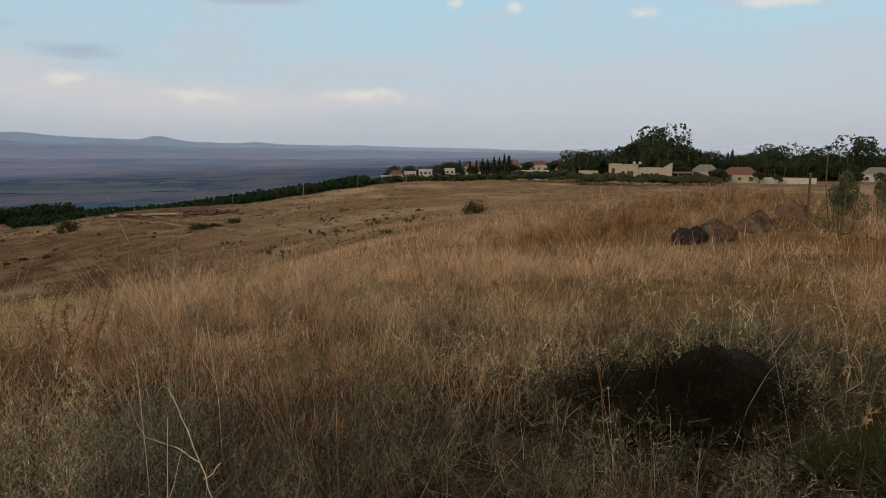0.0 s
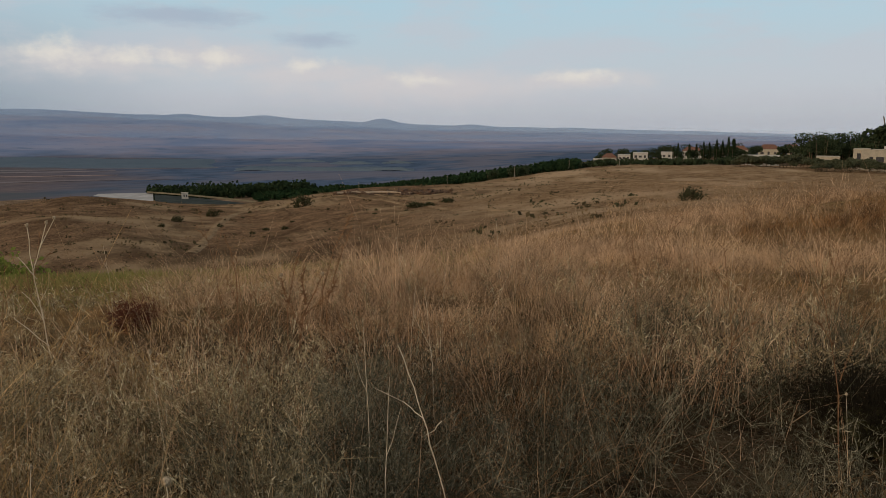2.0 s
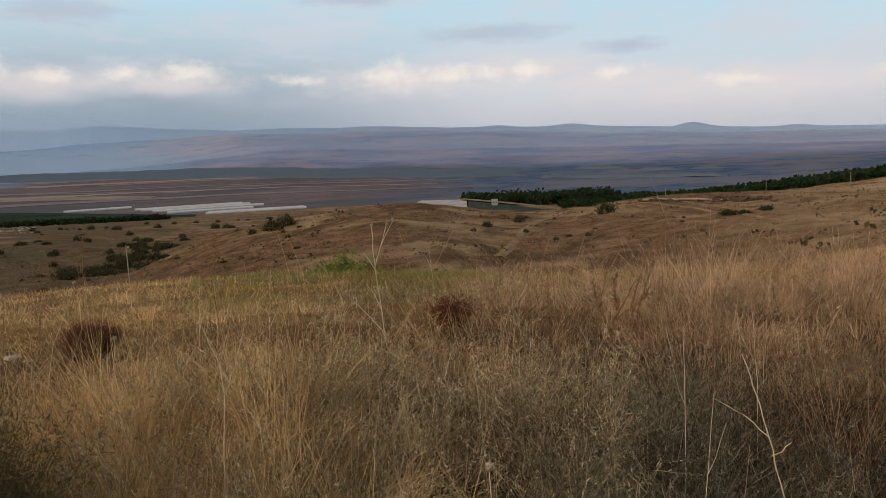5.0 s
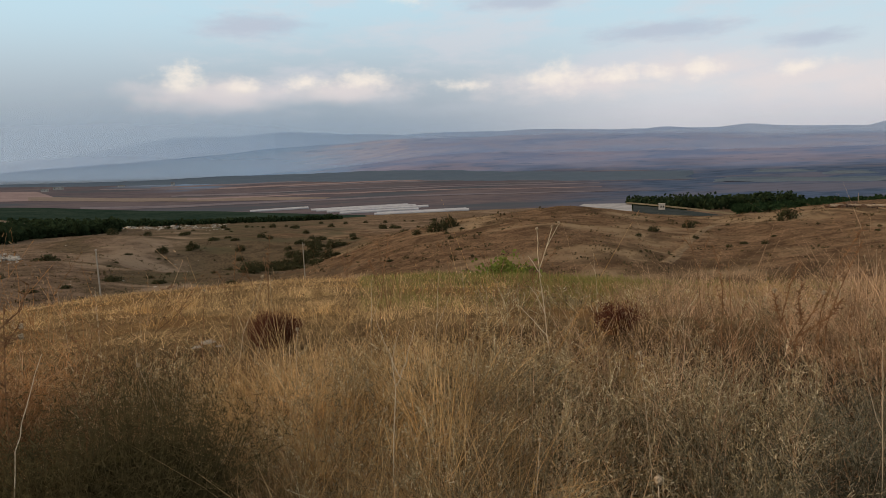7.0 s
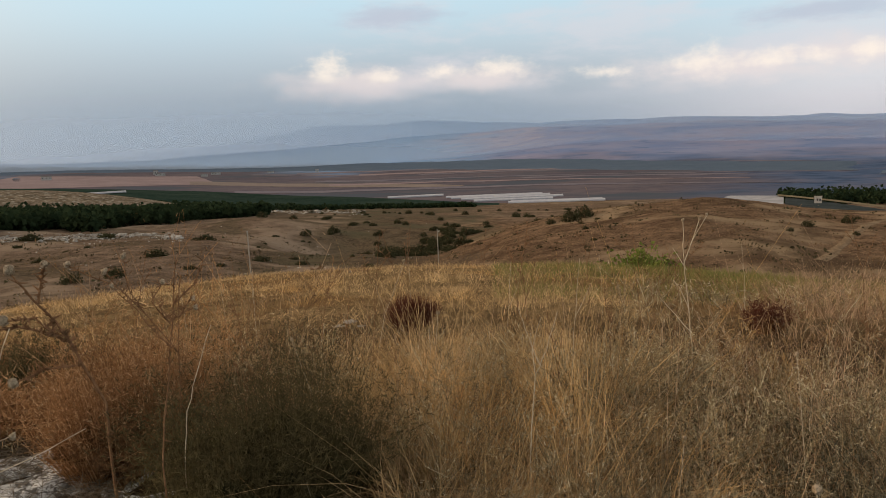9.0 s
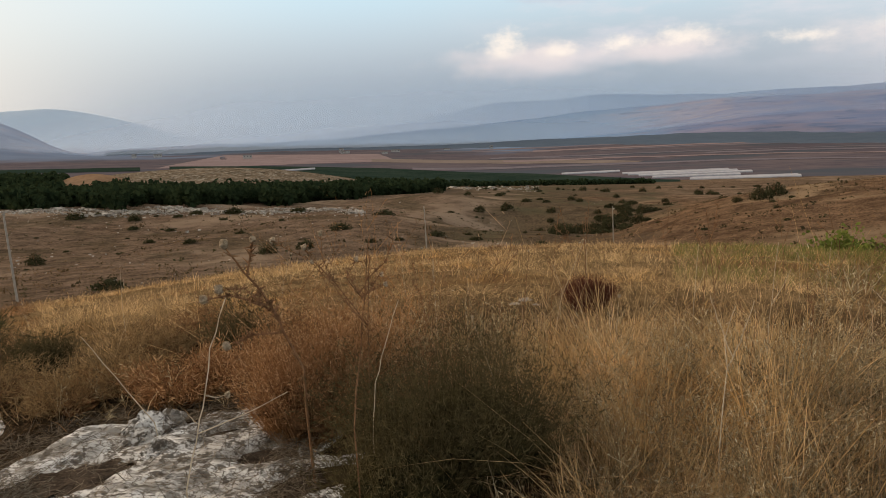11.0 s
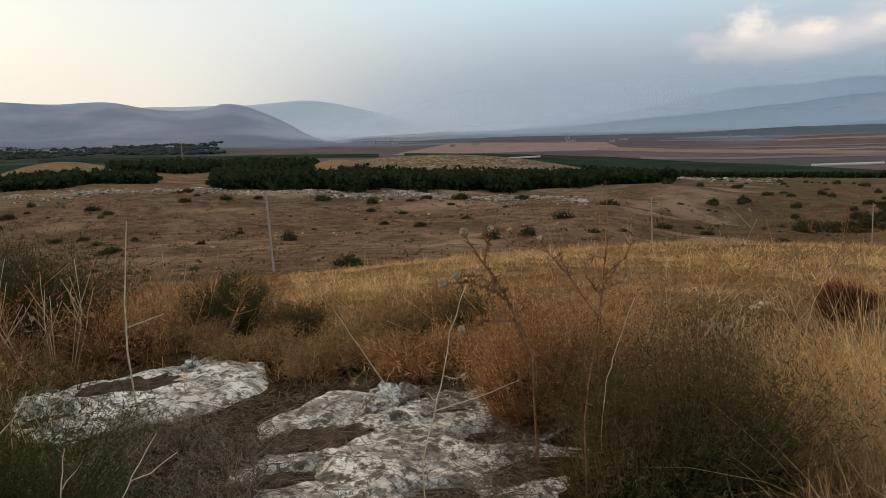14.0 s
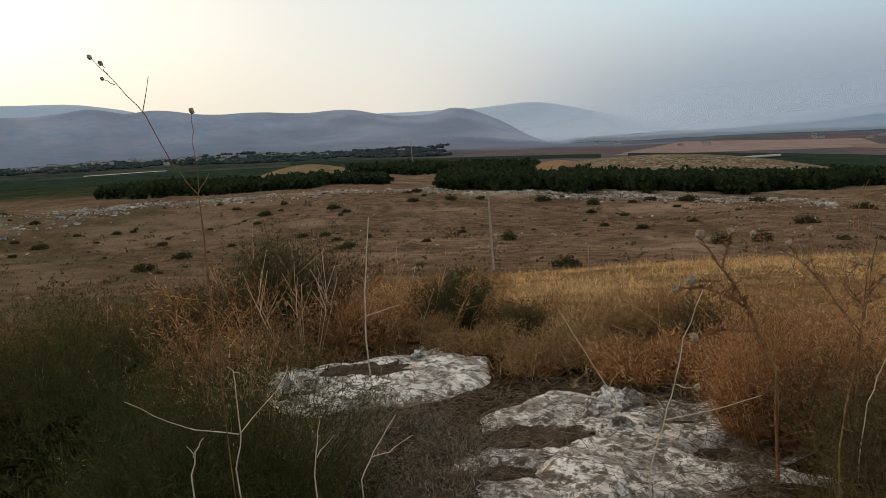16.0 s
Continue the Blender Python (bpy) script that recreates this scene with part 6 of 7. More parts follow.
# ---------------------------------------------------------------- village
def make_house(label, wide, deep, tall, wall, roof_mat, gable, seed, windows=4):
    """A house: walls with thick openings' frames, a roof and windows."""
    rng = random.Random(seed)
    root = new("house")
    part("wall", boxed(-wide / 2, wide / 2, -deep / 2, deep / 2, -1.5, tall), wall, root)
    if gable:
        bm = bmesh.new()
        e = 0.4
        pts = [(-wide / 2 - e, -deep / 2 - e, tall), (wide / 2 + e, -deep / 2 - e, tall), (wide / 2 + e, deep / 2 + e, tall), (-wide / 2 - e, deep / 2 + e, tall), (-wide / 2 + deep * 0.3, 0, tall + deep * 0.28), (wide / 2 - deep * 0.3, 0, tall + deep * 0.28)]
        vs = [bm.verts.new(p) for p in pts]
        for f in ((0, 1, 5, 4), (2, 3, 4, 5), (1, 2, 5), (3, 0, 4), (3, 2, 1, 0)):
            bm.faces.new([vs[i] for i in f])
        part("roof", bm, roof_mat, root, "hipped clay tile roof")
    else:
        part("roof", boxed(-wide / 2 - 0.1, wide / 2 + 0.1, -deep / 2 - 0.1, deep / 2 + 0.1, tall + 0.003, tall + 0.35), wall, root, "flat roof parapet")
    for i in range(windows):
        x = -wide / 2 + wide * (i + 0.6) / (windows + 0.2)
        w, h, z = rng.uniform(0.5, 0.8), rng.uniform(0.5, 0.8), tall * 0.55
        win = part("window", boxed(x - w, x + w, -deep / 2 - 0.05, -deep / 2 - 0.003, z - h, z + h), M_PANE, root)
        part("sill", boxed(x - w - 0.1, x + w + 0.1, -deep / 2 - 0.16, -deep / 2 - 0.053, z - h - 0.12, z - h - 0.003), wall, win)
    return tagged(root, label, "house", "village houses")


def house_at(bearing, r, *spec, lift=0.0, turn=0.0):
    h = make_house(*spec)
    p = spot(bearing, r)
    h.matrix_basis = pose(p.x, p.y, p.z + lift, 0, 0, bearing + turn)
    return h


house_at(-86.0, 287, "house with a hipped brown tile roof", 12, 9, 3.6, M_PLASTER, M_ROOF, True, 2, 3, lift=-0.2)
house_at(-83.6, 288, "cream house with a sloping end wall", 9, 8, 4.4, M_PLASTER, M_FLATROOF, True, 4, 2, lift=-0.2)
house_at(-94.6, 296, "grey-roofed house among dark trees", 9, 8, 3.6, M_WHITEWALL, M_FLATROOF, True, 3, 3, lift=-0.8)
for n, (bearing, r, wide, tall, wall, gable, label) in enumerate((
        (-70.8, 300, 13, 3.4, M_WHITEWALL, False, "low white house behind the olive trees"), (-75.1, 284, 7, 3.0, M_PLASTER, False, "low cream shed behind the olive trees"),
        (-71.3, 420, 10, 5.0, M_PLASTER, True, "house with a red tile roof among trees"), (-72.8, 428, 9, 5.0, M_PLASTER, True, "house with a red tile roof among trees"),
        (-69.4, 420, 8, 4.6, M_PLASTER, True, "cream house with a tile roof among trees"), (-66.1, 430, 10, 4.4, M_WHITEWALL, True, "white house with a red tile roof"),
        (-64.5, 434, 9, 4.0, M_WHITEWALL, False, "white flat-roofed house on the shoulder"), (-62.4, 430, 8, 4.2, M_WHITEWALL, False, "white flat-roofed house on the shoulder"),
        (-61.2, 436, 7, 3.4, M_WHITEWALL, False, "white flat-roofed house on the shoulder"), (-60.1, 432, 8, 3.0, M_PLASTER, True, "small cream house on the shoulder"),
        (-59.3, 440, 6, 2.6, M_WHITEWALL, False, "white flat-roofed house on the shoulder"))):
    house_at(bearing, r, label, wide, 8, tall, wall, M_ROOF, gable, 20 + n, 3)


def make_long_house():
    """The long cream house: stepped parapets, a slanting end wall, a carport and a white garden wall."""
    root = new("house")
    part("wall", boxed(-11, -1, -4.5, 4.5, -1.5, 5.6), M_PLASTER, root)
    part("wall", boxed(-0.997, 7, -4.0, 4.5, -1.5, 4.7), M_PLASTER, root)
    part("parapet", boxed(-11.1, -6.5, -4.6, 4.6, 5.603, 6.0), M_PLASTER, root)
    part("parapet", boxed(-6.0, -0.9, -4.6, 4.6, 5.603, 5.8), M_PLASTER, root)
    bm = bmesh.new()
    pts = [(7.003, -4.2), (10.5, -4.2), (10.5, 4.4), (7.003, 4.4)]
    low = [bm.verts.new((x, y, -1.5)) for x, y in pts]
    top = [bm.verts.new((x, y, 4.4 if x < 8 else 6.4)) for x, y in pts]
    bm.faces.new(low[::-1])
    bm.faces.new(top)
    for i in range(4):
        bm.faces.new((low[i], low[(i + 1) % 4], top[(i + 1) % 4], top[i]))
    part("slanting_wing", bm, M_PLASTER, root)
    part("carport_roof", boxed(10.8, 17.5, -3.5, 3.5, 3.0, 3.3), M_FLATROOF, root)
    for x in (12.5, 17.2):
        part("carport_post", boxed(x - 0.12, x + 0.12, -3.3, -3.06, -1.5, 2.997), M_CONCRETE, root)
    for x, w, z0, z1 in ((-9.4, 0.55, 1.6, 4.6), (-6.0, 0.5, 0.2, 3.6), (-3.6, 1.1, 2.0, 3.6), (0.6, 0.6, 1.8, 3.0), (3.6, 0.5, 1.9, 3.0), (5.6, 0.45, 1.9, 3.0)):
        y = -4.5 if x < -1 else -4.0
        win = part("window", boxed(x - w, x + w, y - 0.05, y - 0.003, z0, z1), M_PANE, root)
        part("sill", boxed(x - w - 0.15, x + w + 0.15, y - 0.2, y - 0.053, z0 - 0.15, z0 - 0.003), M_PLASTER, win)
    for x in (-2.4, -0.4):
        part("roof_tank", boxed(x - 0.5, x + 0.5, 0.0, 1.0, 5.9, 6.8, bevel=0.15), M_WHITEWALL, root)
    return tagged(root, "long cream house with stepped parapets and a carport", "house", "village houses")


p = spot(-79.0, 268)
make_long_house().matrix_basis = pose(p.x, p.y, p.z + 1.0, 0, 0, -79.0)

TREES = [put(make_tree("village_tree", 71 + i, t, w, m, l, 1100, 0.44, 0.12, group="village trees"), -81 - i, 275 + 4 * i) for i, (t, w, m, l) in enumerate((
    (9.5, 11.0, M_TREE, "large dark leafy tree in the village"), (7.0, 8.0, M_TREE, "dark leafy tree in the village"),
    (4.5, 5.0, M_OLIVE, "grey-green olive tree at the field's edge")))]
rng = np.random.default_rng(9)
for i in range(84):
    bearing = rng.uniform(-99, -73.0)
    copy_at(TREES[i % 2], bearing, rng.uniform(296, 338), rng.uniform(0, 360), rng.lognormal(0.0, 0.22) * (1.7 if -82.5 < bearing < -77.5 else 1.2))
for i in range(66):   # olive hedge before the houses
    copy_at(TREES[2], -69.3 - 15.2 * (i + rng.uniform(-0.4, 0.4)) / 66, rng.uniform(236, 252), rng.uniform(0, 360), rng.uniform(0.6, 1.15))
for i in range(26):   # garden trees among the white houses
    copy_at(TREES[(1, 2)[i % 2]], rng.uniform(-70, -58.5), rng.uniform(395, 426), rng.uniform(0, 360), rng.uniform(0.3, 0.55))
for bearing, r, size in ((-72.3, 352, 1.35), (-73.4, 340, 1.5), (-74.6, 338, 1.62), (-75.5, 336, 1.6), (-76.3, 338, 1.5), (-70.4, 372, 1.2), (-69.0, 380, 1.15), (-65.2, 372, 1.0), (-63.7, 395, 0.9), (-84.3, 248, 1.0), (-66.2, 350, 0.95), (-67.0, 352, 1.0), (-67.9, 352, 1.1), (-68.7, 350, 1.15), (-69.5, 352, 0.95), (-61.6, 446, 0.7), (-63.3, 446, 0.8), (-60.3, 446, 0.6), (-64.9, 446, 0.85), (-77.3, 300, 1.5), (-88.3, 296, 1.5), (-89.2, 300, 1.35)):
    copy_at(TREES[1], bearing, r, bearing * 31 % 360, size)
for i in range(44):
    copy_at(TREES[i % 2], rng.uniform(-76, -59), rng.uniform(442, 480), rng.uniform(0, 360), rng.uniform(0.6, 1.05))
for bearing, r, size in ((-51.2, 300, 0.95), (-52.8, 302, 0.9), (-53.6, 304, 0.95), (-84.9, 252, 0.75), (-82.7, 276, 0.75), (-85.2, 277, 0.55), (-87.3, 276, 0.7), (-88.6, 278, 0.6), (-84.5, 279, 0.7), (-93.6, 284, 0.7), (-94.9, 283, 0.65), (-95.8, 284, 0.75)):
    copy_at(TREES[1], bearing, r, bearing * 7 % 360, size)
SAPLING = put(make_tree("olive_sapling", 81, 3.0, 1.7, M_SAPLING, "young olive tree tied to a stake", 5200, 0.05, 0.10), -92.9, 20.5)
SAPLING.scale = (0.68, 0.68, 0.68)
copy_at(SAPLING, -95.6, 25, 60, 0.68)
post = new("iron_post")
part("post_shaft", mesh_from("post_shaft", *tube([(0, 0, -0.2), (0, 0, 1.4)], [0.035, 0.03], 6), M_IRON), None, post)
part("post_cap", boxed(-0.045, 0.045, -0.045, 0.045, 1.4, 1.44), M_IRON, post)
put(tagged(post, "rusty iron fence post in dry grass", "post"), -90.7, 23.5)

# long white wall at the field's edge
wall = new("boundary_wall")
p, q = spot(-85.5, 284), spot(-91.0, 284)
span_m = (q - p).length
part("wall_body", boxed(0, span_m, -0.15, 0.15, -1.5, 1.25), M_WHITEWALL, wall)
part("coping", boxed(-0.1, span_m + 0.1, -0.22, 0.22, 1.253, 1.4), M_CONCRETE, wall)
wall.matrix_basis = Matrix.Translation((p.x, p.y, p.z + 0.8)) @ Matrix.Rotation(math.atan2(q.y - p.y, q.x - p.x), 4, "Z")
tagged(wall, "long white plastered boundary wall", "wall")

# cypresses and a palm over the village roofs


def make_cypress(seed, tall, wide):
    rng = np.random.default_rng(seed)
    root = new("cypress")
    part("trunk", mesh_from("trunk", *tube([(0, 0, -0.3), (0, 0, tall * 0.5), (0, 0, tall * 0.9)], [0.2, 0.14, 0.03]), M_BARK), None, root)
    n = 420
    t = rng.uniform(0.04, 1, n)
    a, o = rng.uniform(0, 6.283, n), np.sqrt(rng.uniform(0.3, 1, n)) * wide / 2 * np.sin(np.pi * np.clip(t, 0, 1) ** 0.6) ** 0.7
    v, q = flecks(np.stack([np.cos(a) * o, np.sin(a) * o, t * tall], 1), rng.uniform(0.3, 0.55, n), rng, 1.8)
    part("crown", mesh_from("crown", v, q, M_FOREST), None, root)
    return tagged(root, "slender dark cypress in the village", "tree", "village trees")


CYPRESS = put(make_cypress(91, 11.5, 2.2), -83.2, 300)
for bearing, r, size in ((-85.4, 305, 1.0), (-85.1, 310, 0.9), (-81.3, 300, 1.15), (-81.9, 305, 1.05), (-80.4, 300, 1.0), (-82.2, 296, 0.95), (-65.9, 346, 0.72), (-66.4, 350, 0.7), (-66.9, 345, 0.78), (-67.3, 350, 0.76), (-67.8, 344, 0.84), (-68.2, 350, 0.82), (-68.6, 342, 0.92), (-69.0, 350, 0.88), (-68.9, 336, 0.86), (-65.1, 360, 0.75), (-64.8, 358, 0.6)):
    copy_at(CYPRESS, bearing, r, bearing * 11 % 360, size)
palm = new("palm_tree")
part("trunk", mesh_from("trunk", *tube([(0, 0, -0.3), (0.1, 0, 6), (0.0, 0, 12.5)], [0.3, 0.24, 0.2]), M_BARK), None, palm)
rng = np.random.default_rng(92)
fronds = []
for i in range(60):
    a, lift = rng.uniform(0, 6.283), rng.uniform(-0.9, 0.9)
    way = np.array([[math.cos(a), math.sin(a), lift]]) / math.hypot(1, lift)
    fronds.append(ribbons(np.array([[0, 0, 12.4]]), way, np.array([1.7]), np.array([0.5]), rng, 0.25, 3, 0.3))
part("crown", mesh_from("crown", *joined(fronds), M_TREE), None, palm)
put(tagged(palm, "tall palm tree above the village roofs", "tree"), -91.6, 300)

# ---------------------------------------------------------------- pump house, greenhouses, town
house = new("pump_house")
part("wall", boxed(-1.9, 1.9, -1.9, 1.9, -1, 3.6), M_WHITEWALL, house)
part("roof", boxed(-2.1, 2.1, -2.1, 2.1, 3.603, 3.8), M_CONCRETE, house)
for x in (-0.4, 1.0):
    part("window", boxed(x - 0.35, x + 0.35, -1.96, -1.903, 1.3, 2.5), M_PANE, house)
c = toward(-27.6) * 462
house.matrix_basis = pose(c.x, c.y, LEVEL, 0, 0, -27.6)
tagged(house, "small white pump house on the basin's bank", "building")


def make_tunnel(length):
    """A plastic greenhouse tunnel: an arched roof and two end walls."""
    root = new("greenhouse")
    ring = [(4.5 * math.cos(math.pi * i / 10), 0.7 + 1.1 * math.sin(math.pi * i / 10)) for i in range(11)]
    ring = [(4.5, 0.0)] + ring + [(-4.5, 0.0)]
    v = np.array([(x, y, z) for x in (-length / 2, length / 2) for y, z in ring])
    n = len(ring)
    q = np.array([(i, i + 1, n + i + 1, n + i) for i in range(n - 1)])
    part("roof", mesh_from("roof", v, q, M_SHEET, smooth=True), None, root)
    for x in (-length / 2, length / 2):
        bm = bmesh.new()
        bm.faces.new([bm.verts.new((x, y * 0.99, z * 0.99)) for y, z in ring])
        part("end_wall", bm, M_SHEET, root)
    return tagged(root, "long white plastic greenhouse tunnel in the valley", "greenhouse", "greenhouse tunnels")


for a0, a1, r in ((-12.8, -5.3, 606), (-12.6, -5.5, 616), (-8.8, -2.6, 646), (-9.6, -1.6, 670), (-8.6, -0.8, 688), (-8.0, -0.4, 700), (-0.2, 4.2, 724)):
    put(make_tunnel(radians(a1 - a0) * r), (a0 + a1) / 2, r, (a0 + a1) / 2 + 4)
put(make_tunnel(62), 25.5, 842, 24)


def make_block(seed):
    r = random.Random(seed)
    w, d, h = r.uniform(8, 18), r.uniform(8, 12), r.uniform(4, 9)
    root = new("town_building")
    part("wall", boxed(-w / 2, w / 2, -d / 2, d / 2, -2, h), M_WHITEWALL, root)
    part("roof", boxed(-w / 2 - 0.3, w / 2 + 0.3, -d / 2 - 0.3, d / 2 + 0.3, h + 0.003, h + 0.6), M_FLATROOF, root)
    for i in range(3):
        x = -w / 2 + w * (i + 0.5) / 3
        part("window", boxed(x - 0.7, x + 0.7, -d / 2 - 0.06, -d / 2 - 0.003, h * 0.5, h * 0.75), M_PANE, root)
    return tagged(root, "small pale building in the valley town", "building", "valley town")


BLOCKS = [put(make_block(i), 75 + 2 * i, 1450 + 60 * i, 75) for i in range(3)]
rng = np.random.default_rng(93)
for i in range(70):
    bearing = rng.uniform(57, 84)
    copy_at(BLOCKS[i % 3], bearing, rng.uniform(1350, 1780), bearing + rng.uniform(-30, 30), rng.uniform(0.7, 1.25))
for i in range(9):
    bearing = rng.uniform(2, 44)
    copy_at(BLOCKS[i % 3], bearing, rng.uniform(1330, 1650), bearing, rng.uniform(0.7, 1.1))

# ---------------------------------------------------------------- dry stalks and thistles


def stalk(name, label, at, tops, radius, material, heads=(), thorns=0, seed=0, category="weed"):
    """A dry plant: a bent main stem from the ground, side branches and seed heads.
    at: bearing and distance of its foot; tops: polylines in metres (across to the right, away, up)."""
    rng = random.Random(seed)
    root = new(name)
    for i, line in enumerate(tops):
        n = len(line)
        fine = [Vector(p) for p in line]
        bent = []
        for j in range(n - 1):
            for t in (0, 0.33, 0.66):
                p = fine[j].lerp(fine[j + 1], t)
                bent.append(p + Vector((rng.uniform(-1, 1), rng.uniform(-1, 1), 0)) * 0.004)
        bent.append(fine[-1])
        thick = radius * (0.6 if i == 0 else 0.42)
        part("stem" if i == 0 else "branch", mesh_from("stem", *tube(bent, [thick * (1 - 0.55 * j / len(bent)) for j in range(len(bent))], 5), material), None, root)
    for p, size in heads:
        bm = bmesh.new()
        size *= 0.62
        bmesh.ops.create_icosphere(bm, subdivisions=2, radius=size)
        for v in bm.verts:
            k2 = 1 + 0.55 * noise.noise(v.co * (150 + seed)) + (0.3 if v.co.z > size * 0.5 else 0)
            v.co = v.co * k2 + Vector(p)
        part("seed_head", bm, M_HEAD, root, "pale dry seed head")
    if thorns:
        lines = [t for t in tops]
        pieces = []
        for i in range(thorns):
            line = rng.choice(lines)
            j = rng.randrange(len(line) - 1)
            p = Vector(line[j]).lerp(Vector(line[j + 1]), rng.random())
            d = Vector((rng.uniform(-1, 1), rng.uniform(-1, 1), rng.uniform(-0.3, 1))).normalized()
            pieces.append(tube([p, p + d * rng.uniform(0.015, 0.05)], [radius * 0.5, radius * 0.1], 4))
        tagged(part("thorn", mesh_from("thorn", *joined(pieces), material), None, root), kind="stuff")
    p = spot(*at)
    root.matrix_basis = pose(p.x, p.y, p.z, 0, 0, at[0])
    return tagged(root, label, category)


stalk("bleached_stalk", "bleached bent weed stalk close before the meadow", (0, 0.001), [[(1.20, 0.86, -0.02), (1.16, 0.885, 0.75), (1.128, 0.92, 0.95), (1.112, 0.938, 1.04), (1.095, 0.956, 1.13), (1.078, 0.972, 1.19)], [(1.112, 0.938, 1.038), (1.085, 0.965, 1.07), (1.046, 1.005, 1.10)], [(1.12, 0.93, 1.0), (1.14, 0.91, 1.03)]], 0.0026, M_PALE, seed=2)
stalk("thistle_stalk", "tall pale forked thistle stalk in the grass", (-19.29, 5.4), [[(-0.001, 0, -0.02), (-0.001, 0, 0.152), (-0.041, 0, 0.555), (-0.065, 0, 0.806), (-0.072, 0, 1.074)], [(-0.061, 0, 0.764), (-0.009, 0, 0.93), (0.088, 0, 1.114)], [(-0.045, 0, 0.723), (-0.14, 0, 0.88)], [(-0.021, 0, 0.429), (-0.097, 0, 0.596), (-0.137, 0, 0.646)], [(-0.005, 0, 0.259), (-0.178, 0, 0.459), (-0.226, 0, 0.509)], [(-0.009, 0, 0.93), (0.041, 0, 1.094)]],
      0.0085, M_PALE, [((-0.072, 0, 1.082), 0.018), ((0.041, 0, 1.094), 0.018), ((0.088, 0, 1.122), 0.016)], 0, 1)
stalk("bleached_stalk", "bleached three-armed stalk beside the dark bush", (66.73, 2.5), [[(-0.083, 0, -0.02), (-0.092, 0, 0.665), (-0.07, 0, 0.779), (-0.067, 0, 0.915), (-0.067, 0, 1.001)], [(-0.071, 0, 0.783), (-0.207, 0, 0.823), (-0.279, 0, 0.865), (-0.401, 0, 0.957)], [(-0.071, 0, 0.783), (0.003, 0, 0.853), (0.064, 0, 0.909), (0.109, 0, 0.98)], [(-0.068, 0, 0.998), (-0.083, 0, 1.018)], [(-0.068, 0, 0.996), (-0.049, 0, 0.989)]],
      0.005, M_PALE, [], 0, 3)
stalk("tall_thistle", "tall thin thistle with dark heads above the bush", (67.16, 2.3), [[(-0.082, 0, -0.02), (-0.091, 0, 1.155), (-0.085, 0, 1.274), (-0.087, 0, 1.581), (-0.15, 0, 1.683), (-0.196, 0, 1.812), (-0.261, 0, 1.9), (-0.315, 0, 1.975)], [(-0.087, 0, 1.581), (-0.048, 0, 1.641)], [(-0.2, 0, 1.82), (-0.176, 0, 1.919)], [(-0.086, 0, 1.257), (-0.085, 0, 1.491), (-0.08, 0, 1.734), (-0.074, 0, 1.817)], [(-0.261, 0, 1.9), (-0.294, 0, 1.917)], [(-0.279, 0, 1.929), (-0.292, 0, 1.958)]],
      0.0034, M_TWIG, [((-0.317, 0, 1.975), 0.01), ((-0.292, 0, 1.958), 0.01), ((-0.294, 0, 1.917), 0.008), ((-0.074, 0, 1.817), 0.012)], 0, 4)
stalk("thorny_thistle", "dark thorny branch leaning over the grass", (25.35, 3.35), [[(-0.049, 0, -0.02), (-0.055, 0, 0.573), (-0.152, 0, 0.838), (-0.201, 0, 0.948), (-0.275, 0, 1.058), (-0.348, 0, 1.180)], [(-0.211, 0, 0.971), (-0.224, 0, 0.890)], [(-0.182, 0, 0.908), (-0.133, 0, 0.783)], [(-0.262, 0, 1.045), (-0.223, 0, 1.189)], [(-0.178, 0, 0.867), (-0.278, 0, 0.979), (-0.392, 0, 0.983)], [(-0.229, 0, 0.909), (-0.345, 0, 0.954), (-0.462, 0, 0.945)], [(-0.124, 0, 0.755), (-0.261, 0, 0.761), (-0.386, 0, 0.720)]],
      0.0125, M_TWIG, [((-0.348, 0, 1.185), 0.032), ((-0.223, 0, 1.197), 0.024), ((-0.392, 0, 0.983), 0.032), ((-0.462, 0, 0.945), 0.03), ((-0.386, 0, 0.720), 0.03)], 170, 9)
stalk("bleached_stalk", "bleached stalk rising from the rust-orange brush", (34.88, 2.75), [[(-0.056, 0, -0.02), (-0.062, 0, 0.37), (-0.01, 0, 0.547), (0.028, 0, 0.679), (0.081, 0, 0.897), (0.153, 0, 1.078)], [(-0.004, 0, 0.581), (0.165, 0, 0.618), (0.344, 0, 0.679)], [(0.01, 0, 0.613), (-0.026, 0, 0.663)], [(0.041, 0, 0.723), (0.083, 0, 0.707), (0.122, 0, 0.71)]],
      0.0058, M_PALE, [((0.122, 0, 0.71), 0.018)], 0, 6)
stalk("bleached_stalk", "bleached slanting stalk across the limestone", (36.76, 4.2), [[(-0.054, 0, -0.02), (-0.06, 0, 0.137), (-0.229, 0, 0.443), (-0.364, 0, 0.685)]],
      0.0062, M_PALE, [], 0, 7)
